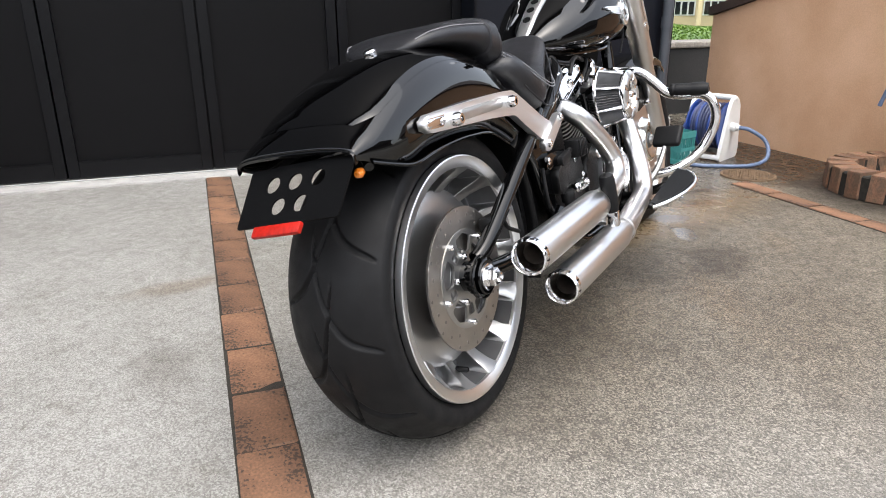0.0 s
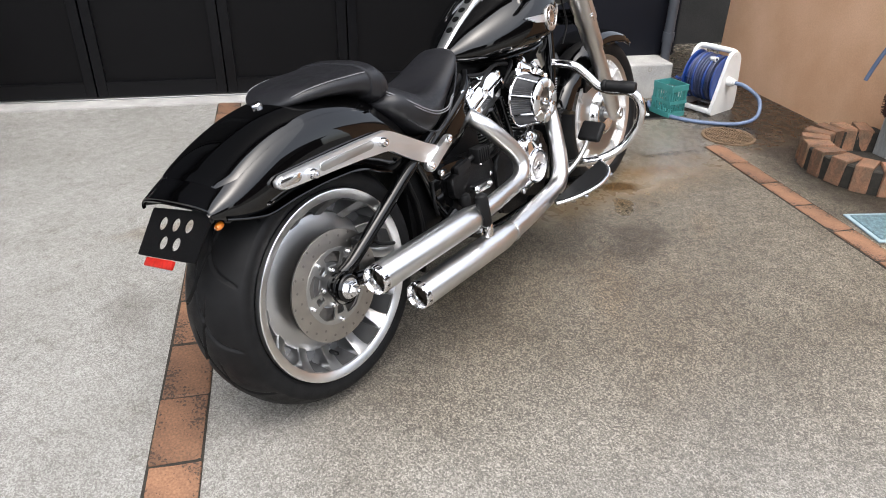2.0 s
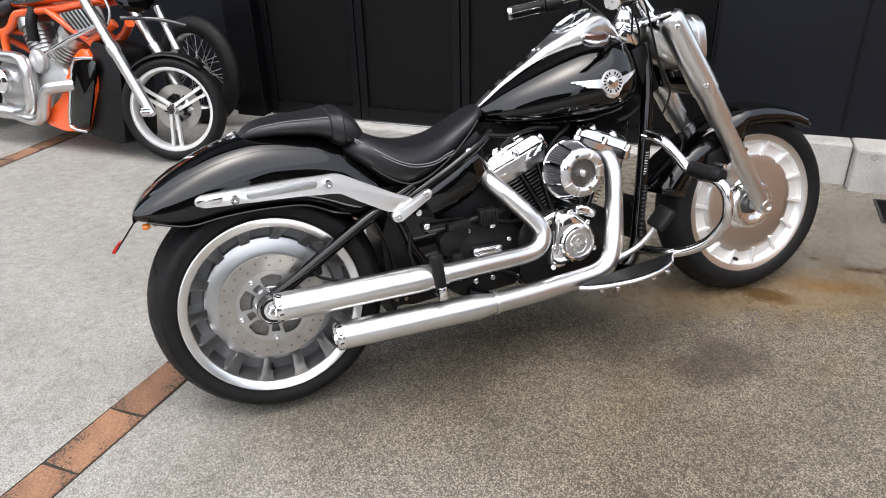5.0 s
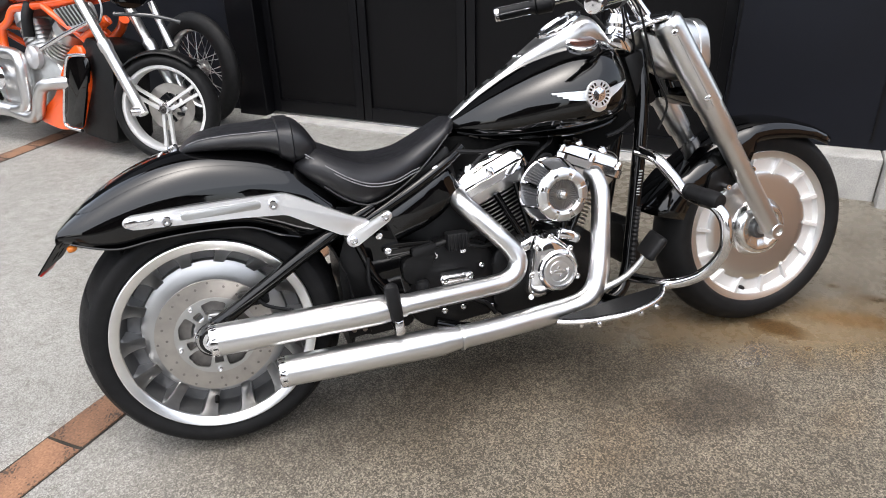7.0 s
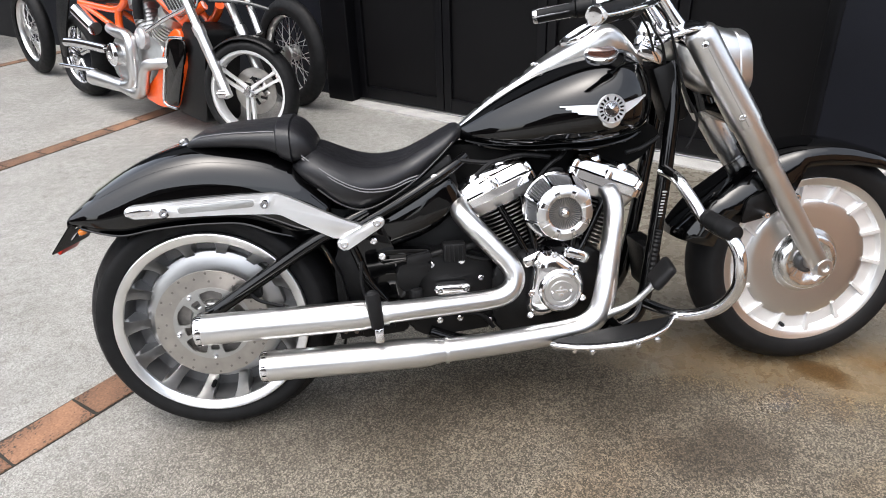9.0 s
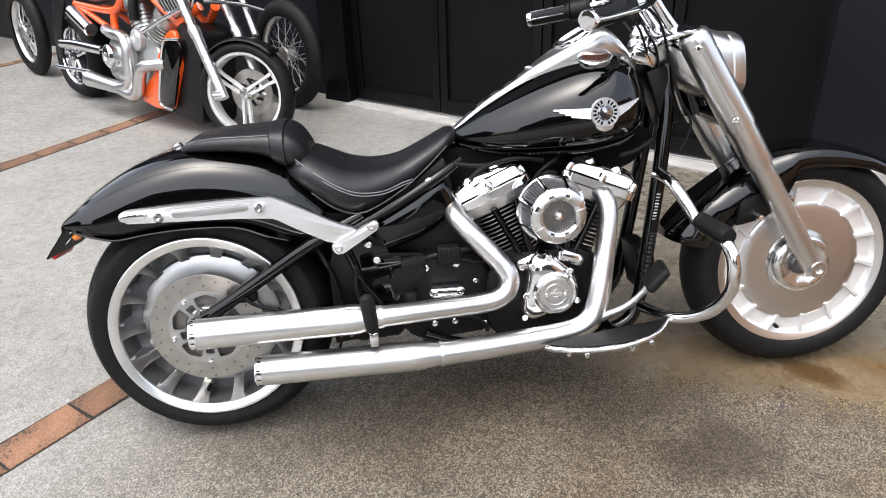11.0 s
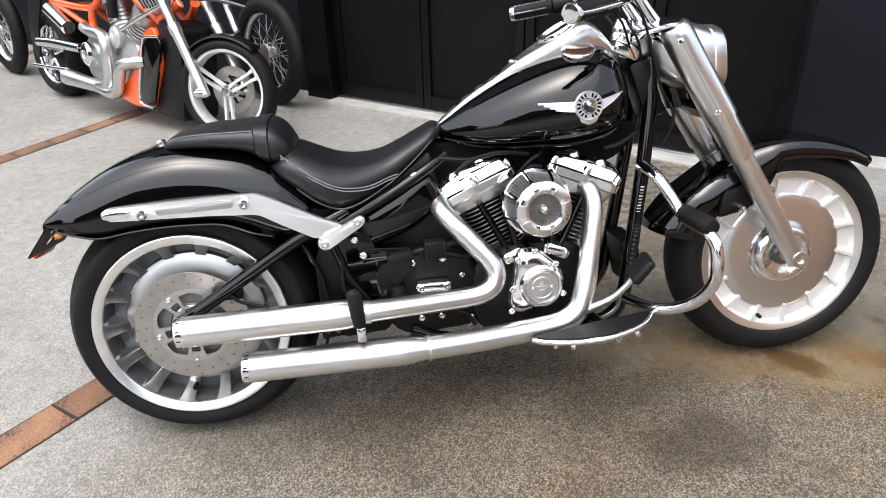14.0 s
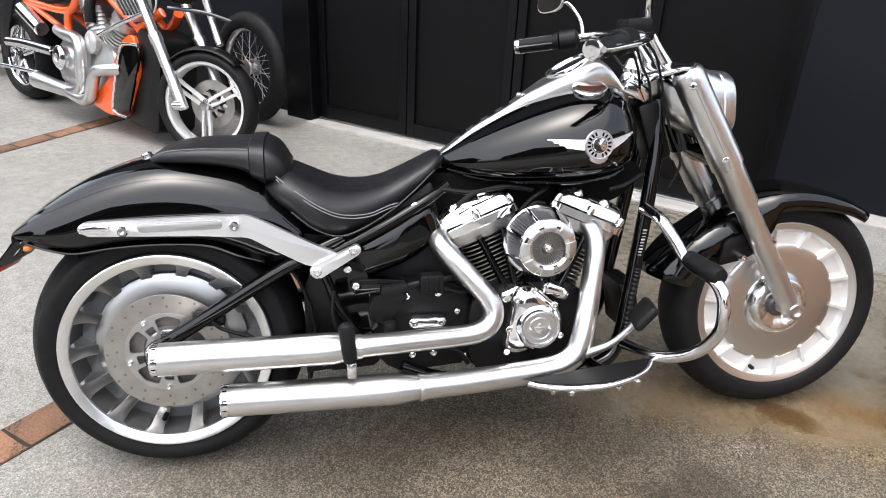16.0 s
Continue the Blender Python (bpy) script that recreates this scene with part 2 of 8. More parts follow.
def ground_material():
    m = bpy.data.materials.new("exposed_aggregate_concrete")
    m.use_nodes = True
    nt = m.node_tree
    n, l = nt.nodes, nt.links
    b = n["Principled BSDF"]
    tc = n.new("ShaderNodeTexCoord")
    P = tc.outputs["Object"]

    def math_node(op, a, c=None, d=None):
        k = n.new("ShaderNodeMath")
        k.operation = op
        for i, v in enumerate((a, c, d)):
            if v is None:
                continue
            if isinstance(v, (int, float)):
                k.inputs[i].default_value = v
            else:
                l.new(v, k.inputs[i])
        return k.outputs[0]

    def noise_node(s, detail=5, rough=0.55):
        k = n.new("ShaderNodeTexNoise")
        k.inputs["Scale"].default_value, k.inputs["Detail"].default_value, k.inputs["Roughness"].default_value = s, detail, rough
        l.new(P, k.inputs["Vector"])
        return k.outputs["Fac"]

    def span(v, a, c, lo=0.0, hi=1.0):
        k = n.new("ShaderNodeMapRange")
        k.interpolation_type = "SMOOTHSTEP"
        for key, x in (("From Min", a), ("From Max", c), ("To Min", lo), ("To Max", hi)):
            k.inputs[key].default_value = x
        l.new(v, k.inputs["Value"])
        return k.outputs["Result"]

    def mix(f, a, c, mode="MIX"):
        k = n.new("ShaderNodeMix")
        k.data_type, k.blend_type = "RGBA", mode
        for key, v in (("Factor", f), ("A", a), ("B", c)):
            if isinstance(v, (int, float)):
                k.inputs[key].default_value = v
            elif isinstance(v, tuple):
                k.inputs[key].default_value = (*v, 1)
            else:
                l.new(v, k.inputs[key])
        return k.outputs["Result"]

    sep = n.new("ShaderNodeSeparateXYZ")
    l.new(P, sep.inputs[0])
    X, Y = sep.outputs["X"], sep.outputs["Y"]
    # side of the brown paver line: positive towards the pale slab
    side = math_node("SUBTRACT", math_node("MULTIPLY", math_node("SUBTRACT", Y, 2.201), 0.656), math_node("MULTIPLY", math_node("SUBTRACT", X, 1.417), 0.755))
    pale = span(side, -0.02, 0.02)
    # the damp darker slab fades back to pale concrete away from the motorcycle
    near = math_node("SUBTRACT", math_node("MULTIPLY", X, 0.75), math_node("MULTIPLY", math_node("ABSOLUTE", math_node("ADD", Y, 0.35)), 0.62))
    near = math_node("ADD", near, math_node("MULTIPLY", math_node("SUBTRACT", noise_node(1.7, 4), 0.5), 0.5))
    pale = math_node("MAXIMUM", pale, math_node("MULTIPLY", span(near, 0.45, -0.75), 0.92))
    vor = n.new("ShaderNodeTexVoronoi")
    vor.inputs["Scale"].default_value = 300
    l.new(P, vor.inputs["Vector"])
    bw = n.new("ShaderNodeRGBToBW")
    l.new(vor.outputs["Color"], bw.inputs[0])
    stone = bw.outputs[0]
    fine = noise_node(480, 2)
    mid = noise_node(22, 6)
    broad = noise_node(2.6, 6, 0.6)
    base_pale = mix(span(broad, 0.35, 0.7), PALE_A, PALE_B)
    base_warm = mix(span(broad, 0.35, 0.68), WARM_A, WARM_B)
    col = mix(pale, base_warm, base_pale)
    # a smooth wet film runs from under the motorcycle round the front wheel
    shore = math_node("ADD", math_node("MULTIPLY", math_node("SUBTRACT", X, 1.40), 0.325), math_node("MULTIPLY", math_node("ADD", Y, 0.094), 0.946))
    shore = math_node("ADD", shore, math_node("MULTIPLY", math_node("SUBTRACT", noise_node(7, 5), 0.5), 0.22))
    film = math_node("MULTIPLY", span(shore, -0.05, 0.06), math_node("MULTIPLY", math_node("SUBTRACT", 1.0, pale), span(X, 0.7, 1.3)))
    grain = span(film, 0.0, 1.0, 0.95, 0.28)
    pebble = mix(span(stone, 0.2, 0.85), (0.60, 0.59, 0.57), (1.26, 1.26, 1.25))
    col = mix(grain, col, pebble, "MULTIPLY")
    grit = mix(span(fine, 0.3, 0.7), (0.70, 0.69, 0.67), (1.18, 1.18, 1.18))
    col = mix(grain, col, grit, "MULTIPLY")
    vor2 = n.new("ShaderNodeTexVoronoi")
    vor2.inputs["Scale"].default_value = 260
    l.new(P, vor2.inputs["Vector"])
    bw2 = n.new("ShaderNodeRGBToBW")
    l.new(vor2.outputs["Color"], bw2.inputs[0])
    coarse = mix(span(bw2.outputs[0], 0.30, 0.80), (0.34, 0.32, 0.28), (1.74, 1.72, 1.66))
    col = mix(math_node("MULTIPLY", math_node("SUBTRACT", 1.0, pale), grain), col, coarse, "MULTIPLY")
    blot = mix(span(mid, 0.3, 0.75), (1.05, 1.05, 1.05), (0.92, 0.915, 0.905))
    col = mix(1.0, col, blot, "MULTIPLY")

    pits = span(noise_node(26, 3, 0.6), 0.66, 0.72)
    col = mix(math_node("MULTIPLY", pits, 0.5), col, (0.55, 0.52, 0.48), "MULTIPLY")
    specks = span(noise_node(120, 2, 0.5), 0.69, 0.74)
    col = mix(math_node("MULTIPLY", specks, 0.75), col, (0.34, 0.31, 0.27), "MULTIPLY")
    scuff = span(noise_node(11, 6, 0.7), 0.57, 0.63)
    col = mix(math_node("MULTIPLY", math_node("MULTIPLY", scuff, pale), 0.5), col, (0.78, 0.76, 0.73), "MULTIPLY")
    bare = span(noise_node(5.5, 5, 0.65), 0.56, 0.70)
    col = mix(math_node("MULTIPLY", bare, 0.6), col, (1.13, 1.13, 1.13), "MULTIPLY")

    def tone_ellipse(cx, cy, rx, ry, turn, tone, strength, soft=0.5, wob=0.5):
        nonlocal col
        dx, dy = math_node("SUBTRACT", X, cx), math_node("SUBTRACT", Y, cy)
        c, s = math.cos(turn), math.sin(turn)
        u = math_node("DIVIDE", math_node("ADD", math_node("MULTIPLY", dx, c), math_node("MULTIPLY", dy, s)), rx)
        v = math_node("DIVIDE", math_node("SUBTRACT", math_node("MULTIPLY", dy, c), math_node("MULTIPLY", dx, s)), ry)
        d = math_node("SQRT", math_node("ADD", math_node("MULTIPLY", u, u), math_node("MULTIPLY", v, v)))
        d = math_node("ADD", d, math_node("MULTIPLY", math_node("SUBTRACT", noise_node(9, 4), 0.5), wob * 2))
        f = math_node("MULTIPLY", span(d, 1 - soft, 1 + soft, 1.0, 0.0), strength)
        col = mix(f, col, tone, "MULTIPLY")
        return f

    for s in STAINS_AND_TONES:
        tone_ellipse(*s)
    wet = tone_ellipse(1.78, -0.10, 0.60, 0.19, -0.42, (1.08, 0.88, 0.62), 0.9, 0.55, 0.7)
    wet2 = tone_ellipse(1.73, -0.10, 0.085, 0.05, -0.75, (0.46, 0.34, 0.22), 0.9, 0.4, 0.8)
    pool = tone_ellipse(1.55, -0.205, 0.075, 0.038, 0.42, (0.95, 0.95, 0.95), 1.0, 0.35, 0.7)
    l.new(col, b.inputs["Base Color"])
    rough = math_node("SUBTRACT", span(mid, 0.3, 0.7, 0.44, 0.60), math_node("MULTIPLY", math_node("MAXIMUM", math_node("ADD", wet, wet2), film), 0.24))
    rough = math_node("MAXIMUM", math_node("SUBTRACT", rough, math_node("MULTIPLY", pool, 0.55)), 0.05)
    l.new(rough, b.inputs["Roughness"])
    h = math_node("ADD", math_node("MULTIPLY", stone, 0.6), math_node("MULTIPLY", fine, 0.5))
    bp = n.new("ShaderNodeBump")
    bp.inputs["Strength"].default_value, bp.inputs["Distance"].default_value = 0.55, 0.003
    l.new(span(math_node("MAXIMUM", pool, math_node("MULTIPLY", film, 0.7)), 0.0, 0.8, 0.55, 0.08), bp.inputs["Strength"])
    l.new(h, bp.inputs["Height"])
    l.new(bp.outputs["Normal"], b.inputs["Normal"])
    return m


PALE_A, PALE_B = (0.300, 0.296, 0.286), (0.246, 0.241, 0.229)
WARM_A, WARM_B = (0.160, 0.144, 0.119), (0.114, 0.100, 0.080)
# centre x, y, half-lengths, turn, tone, strength, softness, wobble
STAINS_AND_TONES = [
    (1.31, -0.377, 0.16, 0.11, 0.2, (0.46, 0.43, 0.40), 1.0, 0.5, 0.4),
    (-0.15, 0.72, 0.12, 0.07, 0.9, (0.62, 0.60, 0.58), 0.7, 0.6, 0.6),
    (0.25, 1.10, 0.16, 0.05, -0.5, (0.66, 0.56, 0.46), 0.7, 0.6, 0.8),
    (2.115, 0.055, 0.030, 0.017, -0.6, (0.50, 0.43, 0.34), 0.95, 0.3, 0.5),
    (2.167, 0.014, 0.026, 0.010, -0.6, (0.55, 0.48, 0.38), 0.9, 0.4, 0.5),
    (2.20, -0.086, 0.072, 0.022, -0.75, (0.48, 0.41, 0.32), 0.95, 0.3, 0.5),
    (2.28, -0.135, 0.060, 0.030, -0.7, (0.55, 0.48, 0.40), 0.9, 0.4, 0.6),
    (2.36, -0.20, 0.060, 0.020, -0.7, (0.58, 0.52, 0.45), 0.8, 0.4, 0.6),
    (2.02, -0.16, 0.16, 0.05, -0.5, (0.78, 0.62, 0.42), 0.8, 0.5, 0.7),
    (0.95, -0.42, 0.20, 0.07, 0.5, (0.98, 0.82, 0.64), 0.35, 0.6, 0.7),
    (1.62, -0.52, 0.12, 0.05, 0.4, (1.0, 0.82, 0.62), 0.35, 0.6, 0.7),
    # two broad soft darker ellipses under and beside the motorcycle
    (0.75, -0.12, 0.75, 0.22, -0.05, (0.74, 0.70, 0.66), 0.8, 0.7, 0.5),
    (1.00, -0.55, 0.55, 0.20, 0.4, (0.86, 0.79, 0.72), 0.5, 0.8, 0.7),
    # darker margin between the second paver line and the orange wall
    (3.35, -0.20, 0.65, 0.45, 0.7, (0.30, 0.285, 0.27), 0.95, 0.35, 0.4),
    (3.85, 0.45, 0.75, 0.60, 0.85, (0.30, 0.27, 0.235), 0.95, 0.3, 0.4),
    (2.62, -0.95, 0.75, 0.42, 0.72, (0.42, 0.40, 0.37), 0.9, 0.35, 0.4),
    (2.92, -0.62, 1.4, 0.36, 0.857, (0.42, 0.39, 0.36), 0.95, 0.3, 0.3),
    # lighter patch before the garage doors
    (0.55, 3.1, 0.5, 0.2, -0.85, (1.25, 1.25, 1.25), 0.6, 0.6, 0.8),
]
GROUND = ground_material()

# ---- geometry helpers ----
def part(name, bm, material, parent=None, label="", sharp=38.0, smooth=True):
    """Links a bmesh as one mesh object, under a thing or a part."""
    me = bpy.data.meshes.new(name)
    bmesh.ops.recalc_face_normals(bm, faces=bm.faces)
    bm.to_mesh(me)
    bm.free()
    me.materials.append(material)
    if smooth:
        me.polygons.foreach_set("use_smooth", [True] * len(me.polygons))
        me.set_sharp_from_angle(angle=radians(sharp))
    ob = new(name, me)
    if parent:
        ob.parent = parent
    if label:
        tagged(ob, label)
    return ob


def BM():
    return bmesh.new()


def curve_points(pts, n=6):
    """Points on a smooth curve through pts."""
    p = [Vector(q) for q in pts]
    out = []
    for i in range(len(p) - 1):
        a, b, c, d = p[max(i - 1, 0)], p[i], p[i + 1], p[min(i + 2, len(p) - 1)]
        for k in range(n):
            t = k / n
            out.append(0.5 * (2 * b + (c - a) * t + (2 * a - 5 * b + 4 * c - d) * t * t + (3 * b - a - 3 * c + d) * t ** 3))
    out.append(p[-1])
    return out


def spline(keys, x):
    """Smooth value at x of a table of (x, value)."""
    if x <= keys[0][0]:
        return keys[0][1]
    for i in range(len(keys) - 1):
        if x <= keys[i + 1][0]:
            x0, v0 = keys[i]
            x1, v1 = keys[i + 1]
            xa, va = keys[max(i - 1, 0)]
            xb, vb = keys[min(i + 2, len(keys) - 1)]
            t, w = (x - x0) / (x1 - x0), x1 - x0
            m0 = (v1 - va) / (x1 - xa) * w
            m1 = (vb - v0) / (xb - x0) * w
            return (2 * t ** 3 - 3 * t * t + 1) * v0 + (t ** 3 - 2 * t * t + t) * m0 + (3 * t * t - 2 * t ** 3) * v1 + (t ** 3 - t * t) * m1
    return keys[-1][1]


def loft(bm, rings, closed=True, caps=True):
    vs = [[bm.verts.new(p) for p in r] for r in rings]
    k = len(vs[0])
    for a, b in zip(vs, vs[1:]):
        for i in range(k if closed else k - 1):
            j = (i + 1) % k
            bm.faces.new((a[i], a[j], b[j], b[i]))
    if caps and closed:
        bm.faces.new(vs[0])
        bm.faces.new(vs[-1][::-1])
    return bm


def tube(bm, pts, r, seg=12, n=6, caps=True):
    """A round bar along a smooth curve; r may be a list, one radius a point."""
    p = curve_points(pts, n) if n > 1 else [Vector(q) for q in pts]
    if isinstance(r, (list, tuple)):
        table = [(i * (n if n > 1 else 1), v) for i, v in enumerate(r)]
        radius = [spline(table, i) for i in range(len(p))]
    else:
        radius = [r] * len(p)
    rings = []
    side = None
    for i, q in enumerate(p):
        d = (p[min(i + 1, len(p) - 1)] - p[max(i - 1, 0)]).normalized()
        if side is None:
            side = d.orthogonal().normalized()
        side = (side - d * side.dot(d)).normalized()
        up = d.cross(side)
        rings.append([q + (side * math.cos(a) + up * math.sin(a)) * radius[i] for a in (2 * math.pi * k / seg for k in range(seg))])
    return loft(bm, rings, True, caps)


def lathe(bm, profile, origin=(0, 0, 0), axis=(0, 1, 0), seg=48, caps=False, span=(0.0, 1.0)):
    """Turns (along, radius) rows round an axis."""
    o, d = Vector(origin), Vector(axis).normalized()
    u = Vector((1, 0, 0)) if abs(d.x) < 0.9 else Vector((0, 0, 1))
    u = (u - d * u.dot(d)).normalized()
    w = d.cross(u)
    rings = [[o + d * a + (u * math.cos(t) + w * math.sin(t)) * max(r, 1e-5) for t in (2 * math.pi * k / seg for k in range(seg))] for a, r in profile]
    return loft(bm, rings, True, caps)


def rod(bm, a, b, r, seg=12, r2=None):
    return tube(bm, (a, b), r if r2 is None else [r, r2], seg, 1)


def box(bm, centre, size, m=None, bevel=0.0, seg=2):
    made = bmesh.ops.create_cube(bm, size=1.0)["verts"]
    x = Matrix.Translation(centre) @ (m.to_4x4() if m else Matrix()) @ Matrix.Diagonal((*size, 1))
    bmesh.ops.transform(bm, matrix=x, verts=made)
    if bevel:
        edges = list({e for v in made for e in v.link_edges})
        bmesh.ops.bevel(bm, geom=edges, offset=bevel, segments=seg, profile=0.5, affect="EDGES", clamp_overlap=True)
    return bm


def prism(bm, poly, y0, y1, bevel=0.0, seg=2):
    """A plate with an outline in x, z between two y."""
    a = [bm.verts.new((x, y0, z)) for x, z in poly]
    b = [bm.verts.new((x, y1, z)) for x, z in poly]
    k = len(a)
    fs = [bm.faces.new(a), bm.faces.new(b[::-1])]
    for i in range(k):
        fs.append(bm.faces.new((a[i], b[i], b[(i + 1) % k], a[(i + 1) % k])))
    if bevel:
        rim = list({e for f in fs[:2] for e in f.edges})
        bmesh.ops.bevel(bm, geom=rim, offset=bevel, segments=seg, profile=0.5, affect="EDGES", clamp_overlap=True)
    return bm


def rounded(poly, r=0.01, n=4):
    """Rounds the corners of an outline."""
    out = []
    k = len(poly)
    for i in range(k):
        p, a, b = Vector(poly[i]), Vector(poly[i - 1]), Vector(poly[(i + 1) % k])
        ra = min(r, (a - p).length * 0.45)
        rb = min(r, (b - p).length * 0.45)
        s, e = p + (a - p).normalized() * ra, p + (b - p).normalized() * rb
        for j in range(n + 1):
            t = j / n
            out.append(tuple((1 - t) ** 2 * s + 2 * t * (1 - t) * p + t * t * e))
    return out


def sec(w, zb, zt, e=2.4, k=28, y0=0.0, ez=None):
    """A rounded cross-section in y, z."""
    out = []
    for i in range(k):
        a = 2 * math.pi * i / k
        c, s = math.cos(a), math.sin(a)
        out.append((y0 + w * math.copysign(abs(c) ** (2 / e), c), (zb + zt) / 2 + (zt - zb) / 2 * math.copysign(abs(s) ** (2 / (ez or e)), s)))
    return out


def bolt(bm, p, axis, r=0.009, h=0.007, socket=True):
    """A domed socket screw."""
    lathe(bm, [(0, r), (h * 0.7, r), (h, r * 0.75), (h, r * 0.42), (h * 0.45, r * 0.40), (h * 0.45, 0)], p, axis, 12)
    return bm


def empty(name, m):
    ob = new(name)
    ob.empty_display_size = 0.1
    ob.matrix_world = m
    return ob

# ---- the forecourt ----
G = Vector((0.744, -0.668, 0.0))   # along the garage front
N = Vector((0.668, 0.744, 0.0))    # into the garage
G0 = Vector((0.901, 2.829, 0.0))
HX, HY = 0.9807, 0.1955            # towards the far house through the gap


def gp(s, n, z=0.0):
    """A place by metres along and into the garage front."""
    return G0 + G * s + N * n + Vector((0, 0, z))


GM = Matrix((G, N, Vector((0, 0, 1)))).transposed()


def gbox(bm, s0, s1, n0, n1, z0, z1, bevel=0.0):
    return box(bm, gp((s0 + s1) / 2, (n0 + n1) / 2, (z0 + z1) / 2), (s1 - s0, n1 - n0, z1 - z0), GM, bevel)


def build_ground():
    bm = BM()
    xs = [-600, -40, -6, -3, -1, 0, 1, 2, 3, 4, 6, 40, 600]
    vs = [[bm.verts.new((x, y, 0)) for y in xs] for x in xs]
    for i in range(len(xs) - 1):
        for j in range(len(xs) - 1):
            bm.faces.new((vs[i][j], vs[i + 1][j], vs[i + 1][j + 1], vs[i][j + 1]))
    tagged(part("ground", bm, GROUND, smooth=False), "pale exposed aggregate concrete forecourt with damp stains", "ground", kind="structure")


def leaf_door(s0, s1, index):
    """One black framed garage leaf."""
    door = empty("door_%d" % index, Matrix.Translation(gp((s0 + s1) / 2, 0)))
    inv = door.matrix_world.inverted()

    def put(name, material, *spans):
        bm = BM()
        for sp in spans:
            gbox(bm, *sp)
        bmesh.ops.transform(bm, matrix=inv, verts=bm.verts)
        part(name, bm, material, door, smooth=False)

    a, b = s0 + 0.004, s1 - 0.004
    put("stile", STILE, (a, a + 0.055, -0.02, 0.03, 0.02, 2.3, 0.003))
    put("stile", STILE, (b - 0.055, b, -0.02, 0.03, 0.02, 2.3, 0.003))
    put("bottom_rail", STILE, (a + 0.055, b - 0.055, -0.018, 0.03, 0.02, 0.105, 0.003))
    put("top_rail", STILE, (a + 0.055, b - 0.055, -0.018, 0.03, 2.2, 2.3, 0.003))
    put("panel", PANEL, (a + 0.05, b - 0.05, 0.004, 0.02, 0.10, 2.21))
    put("bead", STILE, (a + 0.055, b - 0.055, -0.021, -0.016, 0.1045, 0.1075))
    tagged(door, "closed black framed garage door leaf", "door", "garage door leaves", "structure")


def build_garage():
    edges = [-0.66, 0.065, 0.79, 1.515, 2.24]
    for i in range(4):
        leaf_door(edges[i], edges[i + 1], i + 1)
    bm = BM()
    gbox(bm, 2.245, 3.55, -0.20, 0.05, 0.208, 2.3)
    tagged(part("wall_east", bm, NAVY, smooth=False), "black panelled garage wall on a pale plinth", "wall", kind="structure")
    bm = BM()
    gbox(bm, 2.90, 2.912, -0.204, -0.199, 0.24, 2.3)
    gbox(bm, 2.250, 2.262, -0.204, -0.199, 0.24, 2.3)
    tagged(part("trim", bm, STILE, smooth=False), "thin black seam strips on the wall", "trim", kind="structure")
    bm = BM()
    gbox(bm, 2.245, 2.955, -0.33, 0.05, -0.05, 0.205, 0.008)
    tagged(part("plinth", bm, SILL, smooth=False), "pale concrete plinth under the black wall", "plinth", kind="structure")
    bm = BM()
    gbox(bm, 2.96, 3.45, -0.41, 0.05, -0.05, 0.209, 0.012)
    tagged(part("step", bm, SILL, smooth=False), "pale concrete block step beside the drain", "step", kind="structure")
    for k in (3.04, 3.296):
        bm = BM()
        lathe(bm, [(-0.002, 0.013), (0.0015, 0.0135), (0.0015, 0.0105), (-0.002, 0.010)], gp(k, -0.411, 0.176), -N, 20)
        tagged(part("form_mark", bm, COPING), "small round cast mark in the concrete step", "cast mark", "cast marks", "structure")
    bm = BM()
    gbox(bm, -0.90, -0.665, -0.10, 0.06, 0.0, 2.3, 0.006)
    tagged(part("wall_post", bm, STILE, smooth=False), "black post at the end of the doors", "post", kind="structure")
    bm = BM()
    gbox(bm, -7.2, -0.905, 0.0, 0.12, -0.05, 2.3)
    tagged(part("wall_west", bm, NAVY, smooth=False), "dark navy wall behind the parked motorcycles", "wall", kind="structure")
    # unseen upper wall, added tall so the black paint reflects less sky
    bm = BM()
    gbox(bm, -7.2, 3.55, -0.24, 0.3, 2.3, 8.4, 0.02)
    tagged(part("sky_block_wall", bm, NAVY, smooth=False), "unseen dark upper wall added to darken reflections", "wall", kind="structure")
    bm = BM()
    gbox(bm, -0.66, 2.24, 0.032, 0.12, -0.05, 2.3)
    tagged(part("wall_back", bm, STILE, smooth=False), "dark backing behind the garage doors", "wall", kind="structure")
    # unseen roof; its eaves are added to cut the overhead sky from reflections
    bm = BM()
    gbox(bm, -7.5, 3.85, -1.05, 4.5, 8.41, 8.56)
    tagged(part("roof", bm, ROOF, smooth=False), "unseen flat dark roof with deep eaves added to block sky", "roof", kind="structure")
    bm = BM()
    gbox(bm, -0.66, 2.24, -0.17, -0.045, -0.03, 0.012, 0.004)
    tagged(part("door_sill", bm, SILL, smooth=False), "worn pale concrete sill before the doors", "sill", kind="structure")
    bm = BM()
    gbox(bm, -0.66, 2.24, -0.04, 0.028, -0.02, 0.018, 0.003)
    tagged(part("door_track", bm, CAST, smooth=False), "grey metal floor track under the doors", "track", kind="structure")


def brick_mesh(lx, ly, lz, seed, material):
    """A worn paver with uneven rounded edges."""
    rng = random.Random(seed)
    bm = BM()
    box(bm, (0, 0, 0), (lx, ly, lz), None, 0.006, 2)
    for v in bm.verts:
        v.co += Vector((rng.uniform(-1, 1), rng.uniform(-1, 1), rng.uniform(-1, 0.3))) * 0.0030
    me = bpy.data.meshes.new("brick")
    bm.to_mesh(me)
    bm.free()
    me.materials.append(material)
    return me


